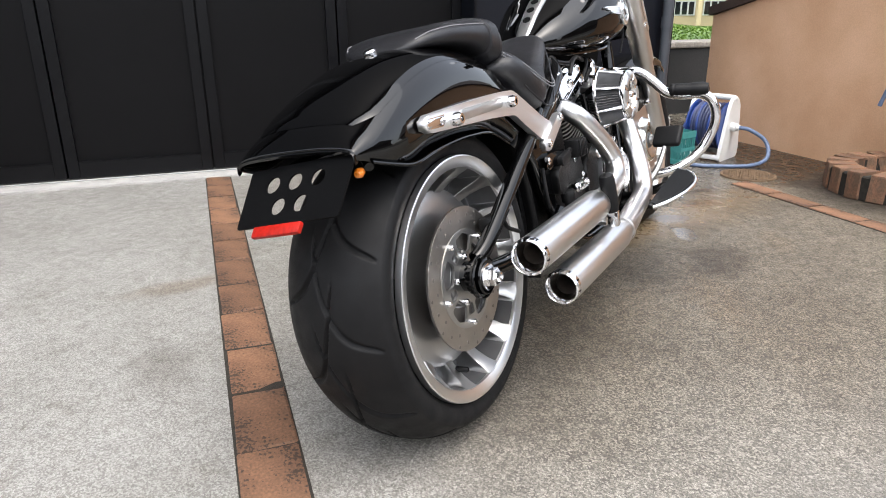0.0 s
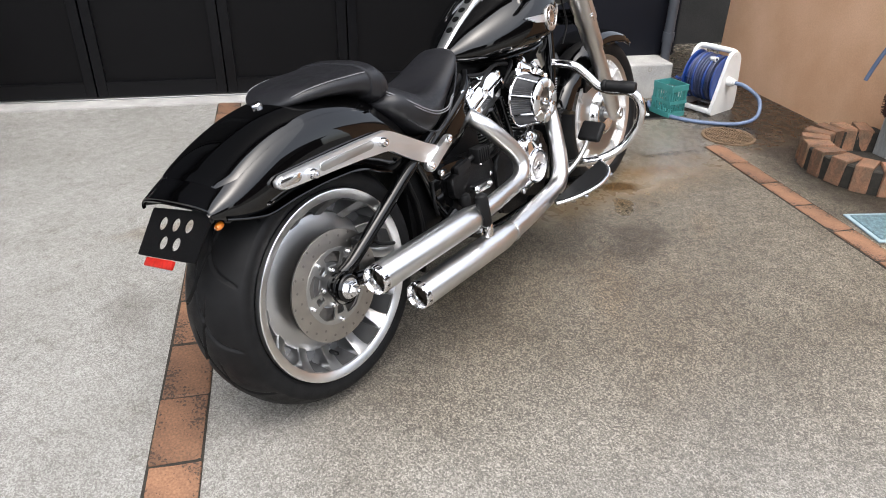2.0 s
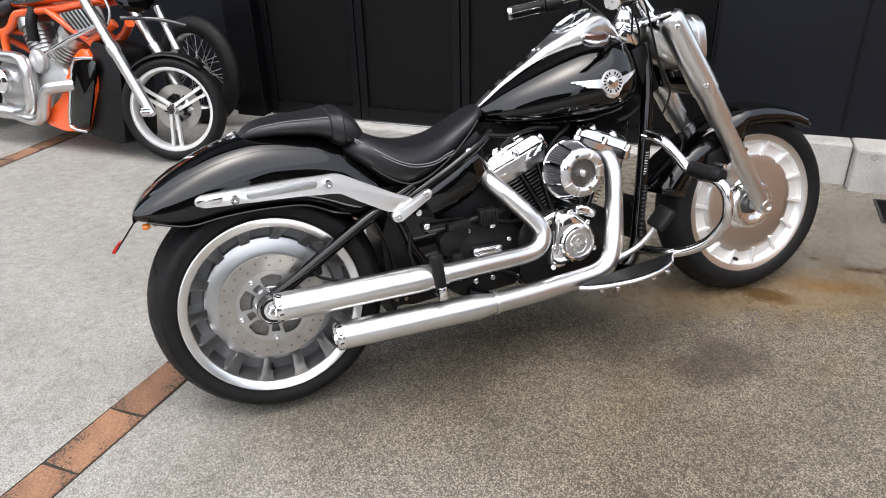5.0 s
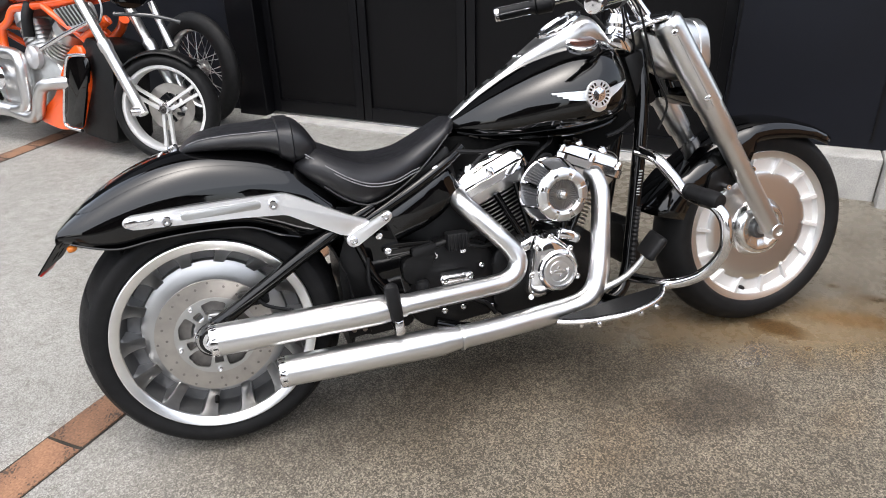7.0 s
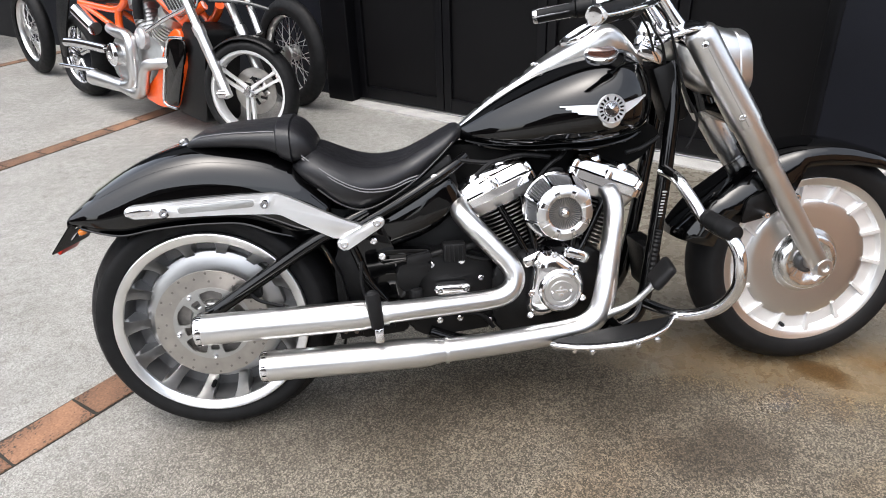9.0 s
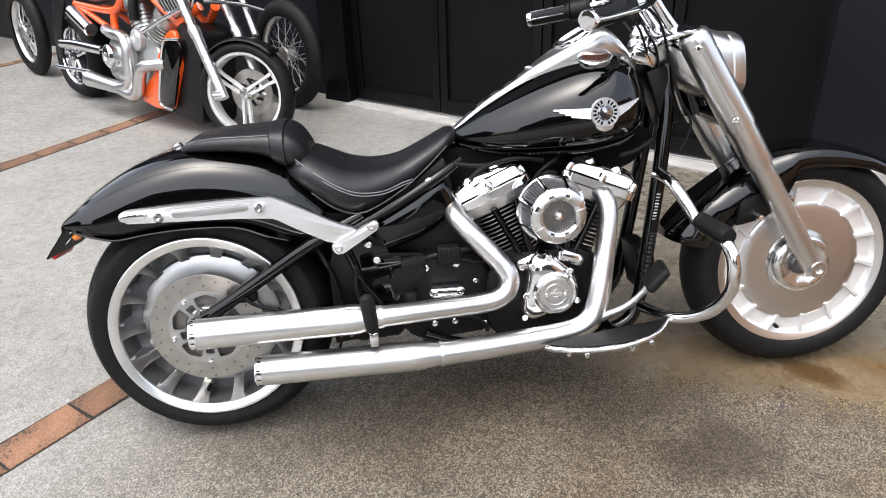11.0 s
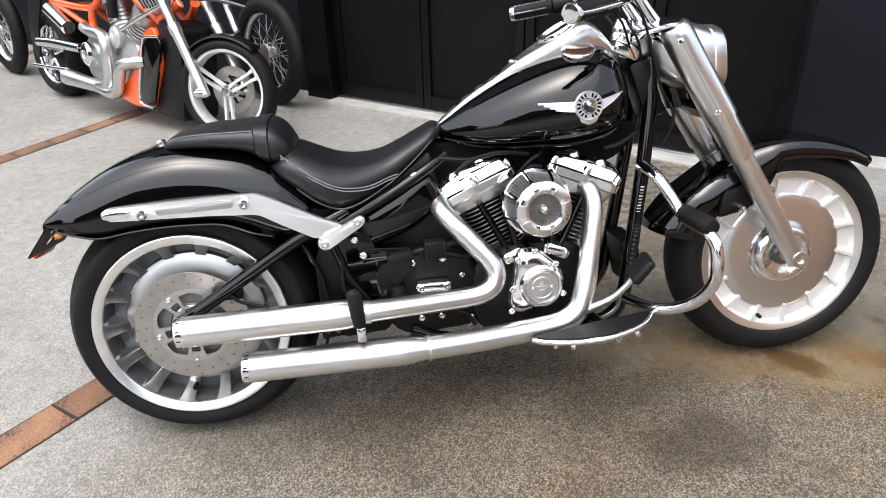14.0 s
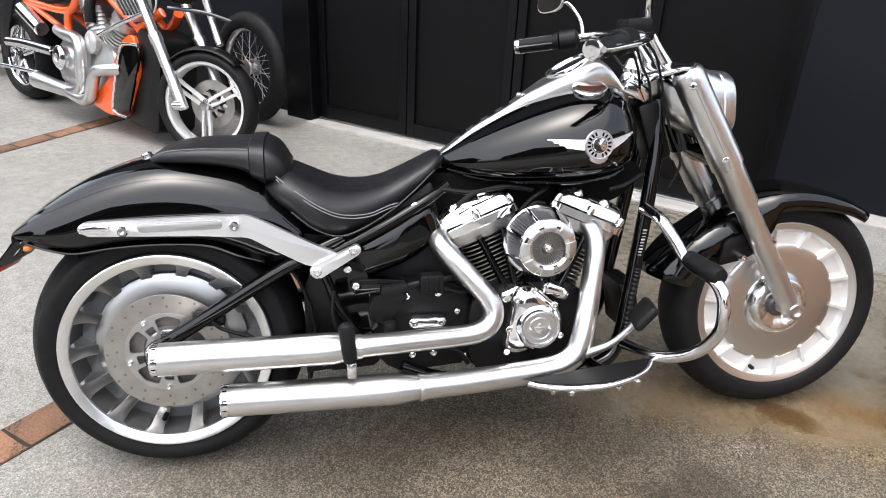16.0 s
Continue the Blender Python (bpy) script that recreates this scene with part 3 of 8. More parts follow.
def paver_line(name, a, d, length, width, label, pitch=0.236, first=0.0):
    """A soldier line of pavers from a along d, in a dark soil joint."""
    a, d = Vector((*a, 0)), Vector((*d, 0)).normalized()
    w = Vector((-d.y, d.x, 0))
    ang = math.atan2(d.y, d.x)
    line = empty(name, Matrix.Translation(a) @ Matrix.Rotation(ang, 4, "Z"))
    bm = BM()
    box(bm, (length / 2, 0, -0.02), (length, width + 0.008, 0.044), None)
    part("joint_bed", bm, JOINT, line, smooth=False)
    meshes = [brick_mesh(pitch - 0.006, width - 0.001, 0.05, k, BRICK) for k in range(5)]
    rng = random.Random(name)
    x = first
    while x + pitch <= length + 0.01:
        ob = new("brick", meshes[rng.randrange(5)])
        ob.parent = line
        ob.matrix_basis = pose(x + pitch / 2, rng.uniform(-0.0025, 0.0025), -0.019 + rng.uniform(-0.0015, 0.0015), rng.uniform(-0.6, 0.6), rng.uniform(-0.5, 0.5), rng.uniform(-0.7, 0.7) + 180 * rng.randrange(2))
        x += pitch
    tagged(line, label, "paver line", "brown paver lines", "structure")


def build_pavers():
    paver_line("paving_line_1", (1.417, 2.201), (-0.656, -0.755), 4.6, 0.122, "line of worn brown pavers set across pale concrete", first=0.0)
    paver_line("paving_line_2", (2.515, -0.274), (-0.655, -0.756), 3.2, 0.10, "line of worn brown pavers along the darker margin")
    paver_line("paving_line_3", (-0.558, 3.847), (-0.571, -0.821), 3.6, 0.122, "line of brown pavers beneath the orange motorcycle")
    paver_line("paving_line_4", (-2.10, 6.3), (-0.571, -0.821), 5.0, 0.122, "line of brown pavers far along the forecourt")


def build_orange_wall():
    bm = BM()
    along, off = Vector((0.655, 0.756, 0)), Vector((0.756, -0.655, 0))
    m = Matrix((off, along, Vector((0, 0, 1)))).transposed()
    c = Vector((3.285, -0.61, 0)) + along * -0.40 + off * 0.1
    far, near = 1.43, -1.4
    zf, zn = 0.78, 1.46

    def slab(x0, x1, lo0, hi0, lo1, hi1, over=0.0):
        ends = []
        for y, lo, hi in ((near - over, lo0, hi0), (far + over, lo1, hi1)):
            ends.append([c + m @ Vector((x, y, z)) for x, z in ((x0, lo), (x1, lo), (x1, hi), (x0, hi))])
        loft(bm, ends)

    slab(-0.1, 0.1, -0.05, zn, -0.05, zf)
    tagged(part("wall_south", bm, STUCCO, smooth=False), "orange rendered garden wall with faint dirt", "wall", kind="structure")
    bm = BM()
    slab(-0.125, 0.125, zn, zn + 0.055, zf, zf + 0.055, 0.02)
    tagged(part("wall_coping", bm, DARKCOPING, smooth=False), "dark brown coping on the orange wall", "coping", kind="structure")
    # low dark wall closing the gap
    bm = BM()
    gbox(bm, 3.2, 5.6, 0.90, 1.20, -0.05, 0.52, 0.01)
    tagged(part("low_wall", bm, OLDWALL, smooth=False), "low dark mossy concrete wall in the gap", "wall", kind="structure")
    bm = BM()
    gbox(bm, 3.2, 5.6, 0.88, 1.24, 0.522, 0.57, 0.012)
    tagged(part("low_wall_coping", bm, COPING, smooth=False), "pale weathered coping on the low wall", "coping", kind="structure")
    bm = BM()
    gbox(bm, 3.45, 3.55, 0.05, 0.95, -0.05, 2.3)
    tagged(part("wall_return", bm, NAVY, smooth=False), "dark side wall of the garage", "wall", kind="structure")


def build_distance():
    bm = BM()
    c = Vector((1, 0.62, 0)).normalized()
    side = Vector((-c.y, c.x, 0))
    rows = []
    for k, (d, z) in enumerate([(6.5, 0.02), (9, 0.36), (12, 0.34), (20, 0.06), (90, 0.05)]):
        rows.append([c * d + side * w * (1 + d / 20) + Vector((0, 0, z + 0.05 * math.sin(w * 3 + k))) for w in (-14, -8, -4, -2, -1, 0, 1, 2, 4, 8, 14)])
    loft(bm, rows, False)
    tagged(part("grass_bank", bm, GRASS), "bright green grass bank beyond the wall", "grass", kind="structure")
    eye, d = Vector((-1.127, -0.654, 0)), Vector((HX, HY, 0))
    h = empty("house", Matrix.Translation(eye + d * 31.5 + Vector((0, 0, 0.06))) @ Matrix.Rotation(math.atan2(d.y, d.x), 4, "Z"))
    bm = BM()
    box(bm, (2.6, 0, 1.6), (4, 8, 3.3), None, 0.02)
    part("wall", bm, HOUSE, h, smooth=False)
    bm = BM()
    prism(bm, [(-0.9, 3.2), (2.6, 4.8), (5.2, 3.2)], -4.4, 4.4)
    part("roof", bm, ROOF, h, smooth=False)
    for y in (-2.32, -1.16, 0.0, 1.16, 2.32):
        bm = BM()
        box(bm, (0.585, y, 0.72), (0.06, 0.86, 0.60), None, 0.02)
        w = part("window", bm, WHITEP, h, smooth=False)
        for q in (-0.27, 0.0, 0.27):
            bm = BM()
            box(bm, (0.55, y + q, 0.72), (0.02, 0.20, 0.50), None)
            part("pane", bm, GLASS, w, smooth=False)
    for y in (-2.9, -1.74, -0.58, 0.58, 1.74, 2.9):
        bm = BM()
        box(bm, (-0.5, y, 1.5), (0.15, 0.15, 3.2), None, 0.01)
        part("porch_post", bm, HOUSE, h, smooth=False)
    bm = BM()
    box(bm, (-0.1, 0, 3.05), (1.2, 6.4, 0.14), None, 0.02)
    part("porch_roof", bm, HOUSE, h, smooth=False)
    tagged(h, "small ochre house with a post porch beyond a hedge", "house")


def build_hedge():
    """Clipped hedge of many small leaves, lighter on its freshly cut top."""
    rng = random.Random(8)
    bm = BM()
    o = Vector((-1.127, -0.654, 0.30)) + Vector((HX, HY, 0)) * 10.2
    d, w = Vector((HX, HY, 0)), Vector((-HY, HX, 0))
    for k in range(5200):
        x, y = rng.uniform(-0.25, 0.25), rng.uniform(-1.6, 1.6)
        z = 0.30 * (1 - rng.random() ** 2.2) + 0.02 * math.sin(y * 5)
        p = o + d * x + w * y + Vector((0, 0, z))
        a = Vector((rng.uniform(-1, 1), rng.uniform(-1, 1), rng.uniform(-0.6, 0.6))).normalized() * 0.022
        b = a.cross(Vector((rng.uniform(-1, 1), rng.uniform(-1, 1), rng.uniform(-1, 1)))).normalized() * 0.012
        bm.faces.new([bm.verts.new(q) for q in (p - a, p + b, p + a, p - b)])
    tagged(part("hedge", bm, HEDGE, smooth=False), "clipped bright green hedge beyond the low wall", "hedge")


build_ground()
build_hedge()
build_garage()
build_orange_wall()
build_distance()

# ---- the black cruiser ----
LEAN_DEG = 10.0
BIKE = empty("motorcycle", Matrix.Translation((0.01, 0, -0.005)) @ Matrix.Rotation(radians(-LEAN_DEG), 4, "X"))
tagged(BIKE, "gloss black cruiser motorcycle with satin steel twin exhausts", "motorcycle")
WR = 0.3305


def tyre_mesh(half, crown, rim_r, seg, cut=None):
    """Tyre round the y axis: half-width, outer radius, bead radius; cut(angle, y) gives the groove depth."""
    H = crown - rim_r
    prof = [(0.84, 0.0), (0.90, 0.05), (0.96, 0.18), (1.0, 0.34), (0.995, 0.46), (0.96, 0.57)]
    side = [(-half * a, rim_r + H * b) for a, b in prof]
    top = []
    k = 88 if cut else 12
    y1, r1 = -half * 0.96, rim_r + H * 0.57
    for i in range(1, k):
        y = y1 + (-2 * y1) * i / k
        top.append((y, r1 + (crown - r1) * (1 - abs(y / y1) ** 2.3)))
    full = side + top + [(-y, r) for y, r in side[::-1]]
    bm = BM()
    rings = []
    for j in range(seg):
        a = 2 * math.pi * j / seg
        ring = []
        for y, r in full:
            d = cut(a, y) if cut and r > rim_r + H * 0.58 else 0
            ring.append(((r - d) * math.cos(a), y, (r - d) * math.sin(a)))
        rings.append(ring)
    rings.append(None)
    vs = [[bm.verts.new(p) for p in r] for r in rings[:-1]]
    for j in range(seg):
        a, b = vs[j], vs[(j + 1) % seg]
        for i in range(len(full) - 1):
            bm.faces.new((a[i], b[i], b[i + 1], a[i + 1]))
    return bm


def rear_cut(a, y):
    """Swept grooves, mirrored and staggered, running down the back of the tyre from the crown to the shoulders."""
    n = 12
    deep = 0.0
    for sign, shift in ((1, 0.0), (-1, 0.5)):
        v = -sign * y
        if v < -0.024 or v > 0.096:
            continue
        u = (v + 0.024) / 0.12
        sweep = 0.66 * (1 - (1 - u) ** 2.0) + 0.05 * math.sin(u * 5.5) - 0.05 * max(0.0, 1 - u / 0.09)
        fade = min(1.0, u / 0.04, (1 - u) / 0.10)
        ph = ((a - sweep) * n / (2 * math.pi) + shift) % 1.0
        off = min(ph, 1 - ph) * 2 * math.pi / n * WR
        slope = 0.66 * 2 * (1 - u) * WR / 0.12
        wide = 0.0030 * math.sqrt(1 + slope * slope)
        deep = max(deep, 0.0075 * fade * max(0.0, min(1.0, (wide * 1.6 - off) / (wide * 0.8))))
    return deep


def wheel_rim(lip_y, floor_y, floor_r):
    """Recessed floor of the ring of pockets, with the far-side barrel of a cast disc wheel."""
    bm = BM()
    lathe(bm, [(-lip_y + 0.009, 0.2185), (-floor_y - 0.004, 0.2145), (-floor_y, 0.2110), (-floor_y + 0.001, floor_r - 0.012)], seg=96)
    lathe(bm, [(lip_y - 0.012, 0.243), (lip_y, 0.2415), (lip_y, 0.2235), (lip_y - 0.05, 0.215), (0.0, 0.20), (0.0, 0.05)], seg=64)
    return bm


def wheel_ribs(rim, lip_mat, material, n_rib, lip_y, floor_y, r_in, y_in, width, start=0.0, flare=1.0):
    """Bright machined lip and the slanting bars that part the pockets, each a piece of its own."""
    bm = BM()
    lathe(bm, [(-lip_y + 0.012, 0.2435), (-lip_y, 0.2420), (-lip_y - 0.001, 0.2398), (-lip_y + 0.0045, 0.2205), (-lip_y + 0.0060, 0.2188), (-lip_y + 0.012, 0.2178)], seg=120)
    part("rim_lip", bm, lip_mat, rim, "bright machined rim lip")
    bm = BM()
    rings = []
    for u, t in ((0.0, 0.72), (0.4, 0.76), (0.72, 0.88), (0.88, 1.06), (0.96, 1.35), (1.0, 1.75)):
        r = r_in + (0.2200 - r_in) * u
        y = y_in + (lip_y - 0.0045 - y_in) * u ** 1.25
        h = width * (t if t < 0.9 else 0.88 + (t - 0.88) * flare) / 2
        twist = (1 - u) * 0.010
        rings.append([Vector((r, -y + 0.0015, h + twist)), Vector((r, -y, h * 0.9 + twist)), Vector((r, -y, -h * 0.9 + twist)), Vector((r, -y + 0.0015, -h + twist)), Vector((r, -floor_y + 0.004, -h * 1.08 + twist)), Vector((r, -floor_y + 0.004, h * 1.08 + twist))])
    loft(bm, rings)
    first = part("rib", bm, material, rim, sharp=35)
    first.matrix_basis = Matrix.Rotation(start, 4, "Y")
    for k in range(1, n_rib):
        o = new("rib", first.data)
        o.parent = rim
        o.matrix_basis = Matrix.Rotation(start + 2 * math.pi * k / n_rib, 4, "Y")


def plate_with_holes(bm, outline, holes, y=0.0):
    """A flat plate in x, z with round holes."""
    edges = []
    for loop in [outline] + holes:
        vs = [bm.verts.new((x, y, z)) for x, z in loop]
        edges += [bm.edges.new((vs[i], vs[(i + 1) % len(vs)])) for i in range(len(vs))]
    bmesh.ops.triangle_fill(bm, use_beauty=True, edges=edges)
    return bm


def hull(pts):
    """The outline that wraps a set of x, z points."""
    pts = sorted(set((round(x, 6), round(z, 6)) for x, z in pts))

    def half(run):
        out = []
        for p in run:
            while len(out) > 1 and (out[-1][0] - out[-2][0]) * (p[1] - out[-2][1]) - (out[-1][1] - out[-2][1]) * (p[0] - out[-2][0]) <= 0:
                out.pop()
            out.append(p)
        return out[:-1]
    return half(pts) + half(pts[::-1])


def circle(cx, cz, r, n=24):
    return [(cx + r * math.cos(2 * math.pi * k / n), cz + r * math.sin(2 * math.pi * k / n)) for k in range(n)]


def place(ob, m):
    ob.matrix_basis = m
    return ob


WS = 1.016
REAR_HUB = (-0.003, -0.0125, 0.317)
AXLE_END = Vector((-0.006, -0.012, 0.322))


def settle(ob, m):
    """Flattens the foot of a tyre where it stands on the ground."""
    inv = m.inverted()
    for v in ob.data.vertices:
        p = m @ v.co
        if p.z < 0.0015:
            p.z = 0.0015
            v.co = inv @ p
    return ob


def build_rear_wheel():
    at = pose(*REAR_HUB) @ Matrix.Scale(WS, 4)
    rim = place(part("rear_wheel", wheel_rim(0.111, 0.026, 0.165), POCKET, BIKE, "satin cast disc rear wheel"), at)
    wheel_ribs(rim, LIP, FINEDGE, 14, 0.111, 0.026, 0.172, 0.046, 0.036, 0.02)
    bm = BM()
    lathe(bm, [(-0.022, 0.181), (-0.038, 0.1800), (-0.043, 0.1775), (-0.045, 0.173), (-0.049, 0.160), (-0.053, 0.140), (-0.055, 0.115), (-0.056, 0.085), (-0.066, 0.066), (-0.072, 0.058), (-0.094, 0.054), (-0.096, 0.050), (-0.096, 0.02)], seg=96)
    part("dish", bm, DISHMETAL, rim, "polished dished wheel centre")
    settle(part("tyre", tyre_mesh(0.107, 0.3195, 0.2395, 780, rear_cut), RUBBER, rim, "wide black tyre with swept grooves", sharp=60), BIKE.matrix_world @ at)
    # added dark ring: stands for the shade seen through the carrier openings
    bm = BM()
    lathe(bm, [(-0.078, 0.104), (-0.082, 0.102), (-0.083, 0.060)], seg=64)
    part("carrier_backing", bm, HOLE, rim, "dark backing added behind the disc carrier for contrast")
    disc = BM()
    lathe(disc, [(-0.096, 0.143), (-0.101, 0.1432), (-0.1012, 0.143), (-0.1012, 0.0975), (-0.096, 0.0975)], seg=96)
    d = part("brake_disc", disc, DISC, rim, "drilled steel brake disc")
    hole = None
    # small raised discs, coloured as holes; the disc itself is not pierced
    for k in range(36):
        rr = (0.1365, 0.1265, 0.1150)[k % 3]
        a2 = 2 * math.pi * (k + 0.35 * (k % 3)) / 36
        if hole is None:
            bm = BM()
            lathe(bm, [(-0.1018, 0), (-0.1018, 0.0032), (-0.1000, 0.0034)], (0, 0, 0), seg=10)
            o = part("drill_hole", bm, HOLE, d)
            hole = o.data
        else:
            o = new("drill_hole", hole)
            o.parent = d
        o.matrix_basis = Matrix.Translation((rr * math.cos(a2), 0, rr * math.sin(a2)))
    bm = BM()
    holes = []
    for k in range(5):
        a = 2 * math.pi * (k + 0.2) / 5
        holes.append(rounded([(r * math.cos(a + t), r * math.sin(a + t)) for r, t in ((0.055, -0.34), (0.087, -0.36), (0.092, 0.0), (0.087, 0.36), (0.055, 0.34))], 0.008, 3))
        b = a + math.pi / 5
        holes.append(rounded([(r * math.cos(b + t), r * math.sin(b + t)) for r, t in ((0.050, -0.15), (0.074, -0.17), (0.074, 0.17), (0.050, 0.15))], 0.006, 3))
    plate_with_holes(bm, [(0.0985 * math.cos(2 * math.pi * k / 60), 0.0985 * math.sin(2 * math.pi * k / 60)) for k in range(60)], holes, -0.1000)
    star = part("disc_carrier", bm, CAST, rim, smooth=False)
    sm = star.modifiers.new("thickness", "SOLIDIFY")
    sm.thickness, sm.offset = 0.005, 0
    def scr(r, a, y, q):
        bm = BM()
        bolt(bm, (r * math.cos(a), y, r * math.sin(a)), (0, -1, 0), q, 0.008)
        part("bolt", bm, CHROME, star)
    for k in range(5):
        a = 2 * math.pi * (k + 0.2) / 5
        scr(0.090, a + math.pi / 5, -0.1025, 0.0065)
        scr(0.047, a + 0.2, -0.1025, 0.0068)
    bm = BM()
    lathe(bm, [(0.0, 0.006), (-0.025, 0.006), (-0.028, 0.004)], (-0.03, -0.06, -0.185), seg=10)
    part("valve_stem", bm, GRIP, rim)
    # swingarm end, axle and nut
    bm = BM()
    lathe(bm, [(-0.090, 0.030), (-0.119, 0.030), (-0.121, 0.036), (-0.150, 0.036), (-0.153, 0.033), (-0.153, 0.016)], AXLE_END, seg=32)
    lathe(bm, [(-0.135, 0.044), (-0.141, 0.045), (-0.146, 0.043)], AXLE_END, seg=32)
    part("axle_housing", bm, FRAME, BIKE)
    bm = BM()
    lathe(bm, [(-0.152, 0.025), (-0.156, 0.025), (-0.156, 0.020), (-0.158, 0.0185), (-0.172, 0.0185), (-0.174, 0.0165), (-0.174, 0.0105), (-0.182, 0.0100), (-0.183, 0.006), (-0.178, 0.0)], AXLE_END, seg=6)
    lathe(bm, [(-0.150, 0.027), (-0.155, 0.027), (-0.156, 0.012)], AXLE_END, seg=28)
    part("axle_nut", bm, CHROME, BIKE, sharp=25)


FT = [(-0.300, 0.634), (-0.280, 0.653), (-0.248, 0.675), (-0.190, 0.711), (-0.125, 0.742), (-0.052, 0.766), (0.03, 0.777), (0.12, 0.768), (0.20, 0.750), (0.27, 0.712), (0.34, 0.645)]
FE = [(-0.302, 0.612), (-0.266, 0.601), (-0.225, 0.589), (-0.17, 0.580), (-0.10, 0.590), (-0.03, 0.595), (0.04, 0.595), (0.12, 0.588), (0.19, 0.560), (0.25, 0.530), (0.31, 0.515)]
FW = [0.126, 0.137, 0.146, 0.150, 0.151, 0.151, 0.150, 0.149, 0.147, 0.145, 0.14]


def build_rear_fender():
    bm = BM()
    T = curve_points([(x, 0, z) for x, z in FT], 4)
    E = curve_points([(x, 0, z) for x, z in FE], 4)
    W = [spline(list(enumerate(FW)), i / 4) for i in range(len(T))]
    rings = []
    for t, e, w in zip(T, E, W):
        ring = []
        for k in range(-16, 17):
            ph = k / 16 * math.pi / 2
            y = w * math.copysign(abs(math.sin(ph)) ** 0.78, ph)
            h = max(math.cos(ph), 0) ** 0.42
            ring.append(e + (t - e) * h + Vector((0, y, 0)))
        rings.append(ring)
    loft(bm, rings, False)
    f = part("rear_fender", bm, PAINT, BIKE, "gloss black rear fender", sharp=50)
    s = f.modifiers.new("thickness", "SOLIDIFY")
    s.thickness, s.offset = 0.004, -1
    # flared tail lip
    bm = BM()
    rings = []
    for k in range(-12, 13):
        ph = k / 12 * math.pi / 2
        y = 0.128 * math.copysign(abs(math.sin(ph)) ** 0.78, ph)
        h = max(math.cos(ph), 0) ** 0.42
        p = E[0] + (T[0] - E[0]) * h + Vector((0.004, y, 0))
        q = p + Vector((-0.006, 0, -0.004))
        rings.append([p, q, q + Vector((0.003, 0, -0.005)), p + Vector((0.004, 0, -0.006))])
    loft(bm, rings)
    part("fender_lip", bm, PAINT, f)
    bm = BM()
    tube(bm, [(0.245, -0.141, 0.54), (0.19, -0.148, 0.558), (0.12, -0.150, 0.587), (0.04, -0.151, 0.594), (-0.03, -0.152, 0.594), (-0.10, -0.152, 0.589), (-0.17, -0.151, 0.580), (-0.22, -0.147, 0.588), (-0.270, -0.137, 0.602)], 0.0032, 8)
    part("rolled_edge", bm, PAINT, f)
    # raised centre panel of the fender
    bm = BM()
    rings = []
    for i in range(7, len(T) - 6):
        t, e, w = T[i], E[i], W[i]
        half = 0.60 if i > 9 else 0.44 + 0.055 * (i - 7)
        ring = []
        for k in range(-10, 11):
            ph = k / 10 * half * math.pi / 2
            y = w * math.copysign(abs(math.sin(ph)) ** 0.78, ph)
            h = max(math.cos(ph), 0) ** 0.42
            up = 0.0004 if abs(k) == 10 or i == 7 else 0.0030
            ring.append(e + (t - e) * h + Vector((-up * 0.4, y, up)))
        rings.append(ring)
    loft(bm, rings, False)
    part("fender_panel", bm, PAINT, f, sharp=60)
    # black inner guard between the tyre and the frame
    bm = BM()
    rings = []
    for k in range(9):
        a = radians(75 - k * 12)
        r0 = 0.352
        rings.append([Vector((r0 * math.cos(a), y, WR + r0 * math.sin(a))) for y in (-0.125, -0.11, -0.06, 0, 0.06, 0.11, 0.125)])
    loft(bm, rings, False)
    g = part("inner_guard", bm, WRINKLE, BIKE)
    s = g.modifiers.new("thickness", "SOLIDIFY")
    s.thickness = 0.006


def build_struts():
    outline = [(-0.157, 0.638), (-0.143, 0.654), (-0.008, 0.659), (0.105, 0.662), (0.208, 0.662), (0.240, 0.647), (0.356, 0.586), (0.410, 0.564), (0.400, 0.538), (0.338, 0.536), (0.256, 0.581), (0.208, 0.610), (0.1, 0.617), (-0.14, 0.623)]
    for sgn in (-1, 1):
        bm = BM()
        prism(bm, rounded(outline, 0.014), sgn * 0.153, sgn * 0.170, 0.004)
        s = part("fender_strut", bm, STRUT, BIKE, "brushed steel fender strut")
        bm = BM()
        prism(bm, rounded([(-0.028, 0.629), (-0.028, 0.649), (0.152, 0.653), (0.152, 0.633)], 0.010), sgn * 0.1695, sgn * 0.1725, 0.0015)
        part("inlay", bm, CAST, s)
        bm = BM()
        prism(bm, rounded([(-0.148, 0.630), (-0.148, 0.648), (-0.082, 0.649), (-0.090, 0.629)], 0.008), sgn * 0.1695, sgn * 0.173, 0.002)
        part("end_pad", bm, CHROME, s)
        bm = BM()
        prism(bm, rounded([(0.337, 0.530), (0.347, 0.507), (0.364, 0.505), (0.465, 0.567), (0.455, 0.588), (0.428, 0.576)], 0.012), sgn * 0.158, sgn * 0.176, 0.004)
        part("strut_plate", bm, STRUT, s)
        for x, y, z, r, h in ((-0.057, 0.170, 0.636, 0.0125, 0.020), (0.179, 0.170, 0.640, 0.0125, 0.020), (0.358, 0.176, 0.523, 0.010, 0.007), (0.442, 0.176, 0.572, 0.010, 0.007)):
            bm = BM()
            bolt(bm, (x, sgn * y, z), (0, sgn, 0), r, h)
            part("bolt", bm, CHROME, s)


def cushion(bm, xs, zb, zt, w, e=2.6, k=36):
    rings = []
    for x in xs:
        rings.append([Vector((x, y, z)) for y, z in sec(spline(w, x), spline(zb, x), spline(zt, x), e, k)])
    return loft(bm, rings)


def frange(a, b, n):
    return [a + (b - a) * i / (n - 1) for i in range(n)]


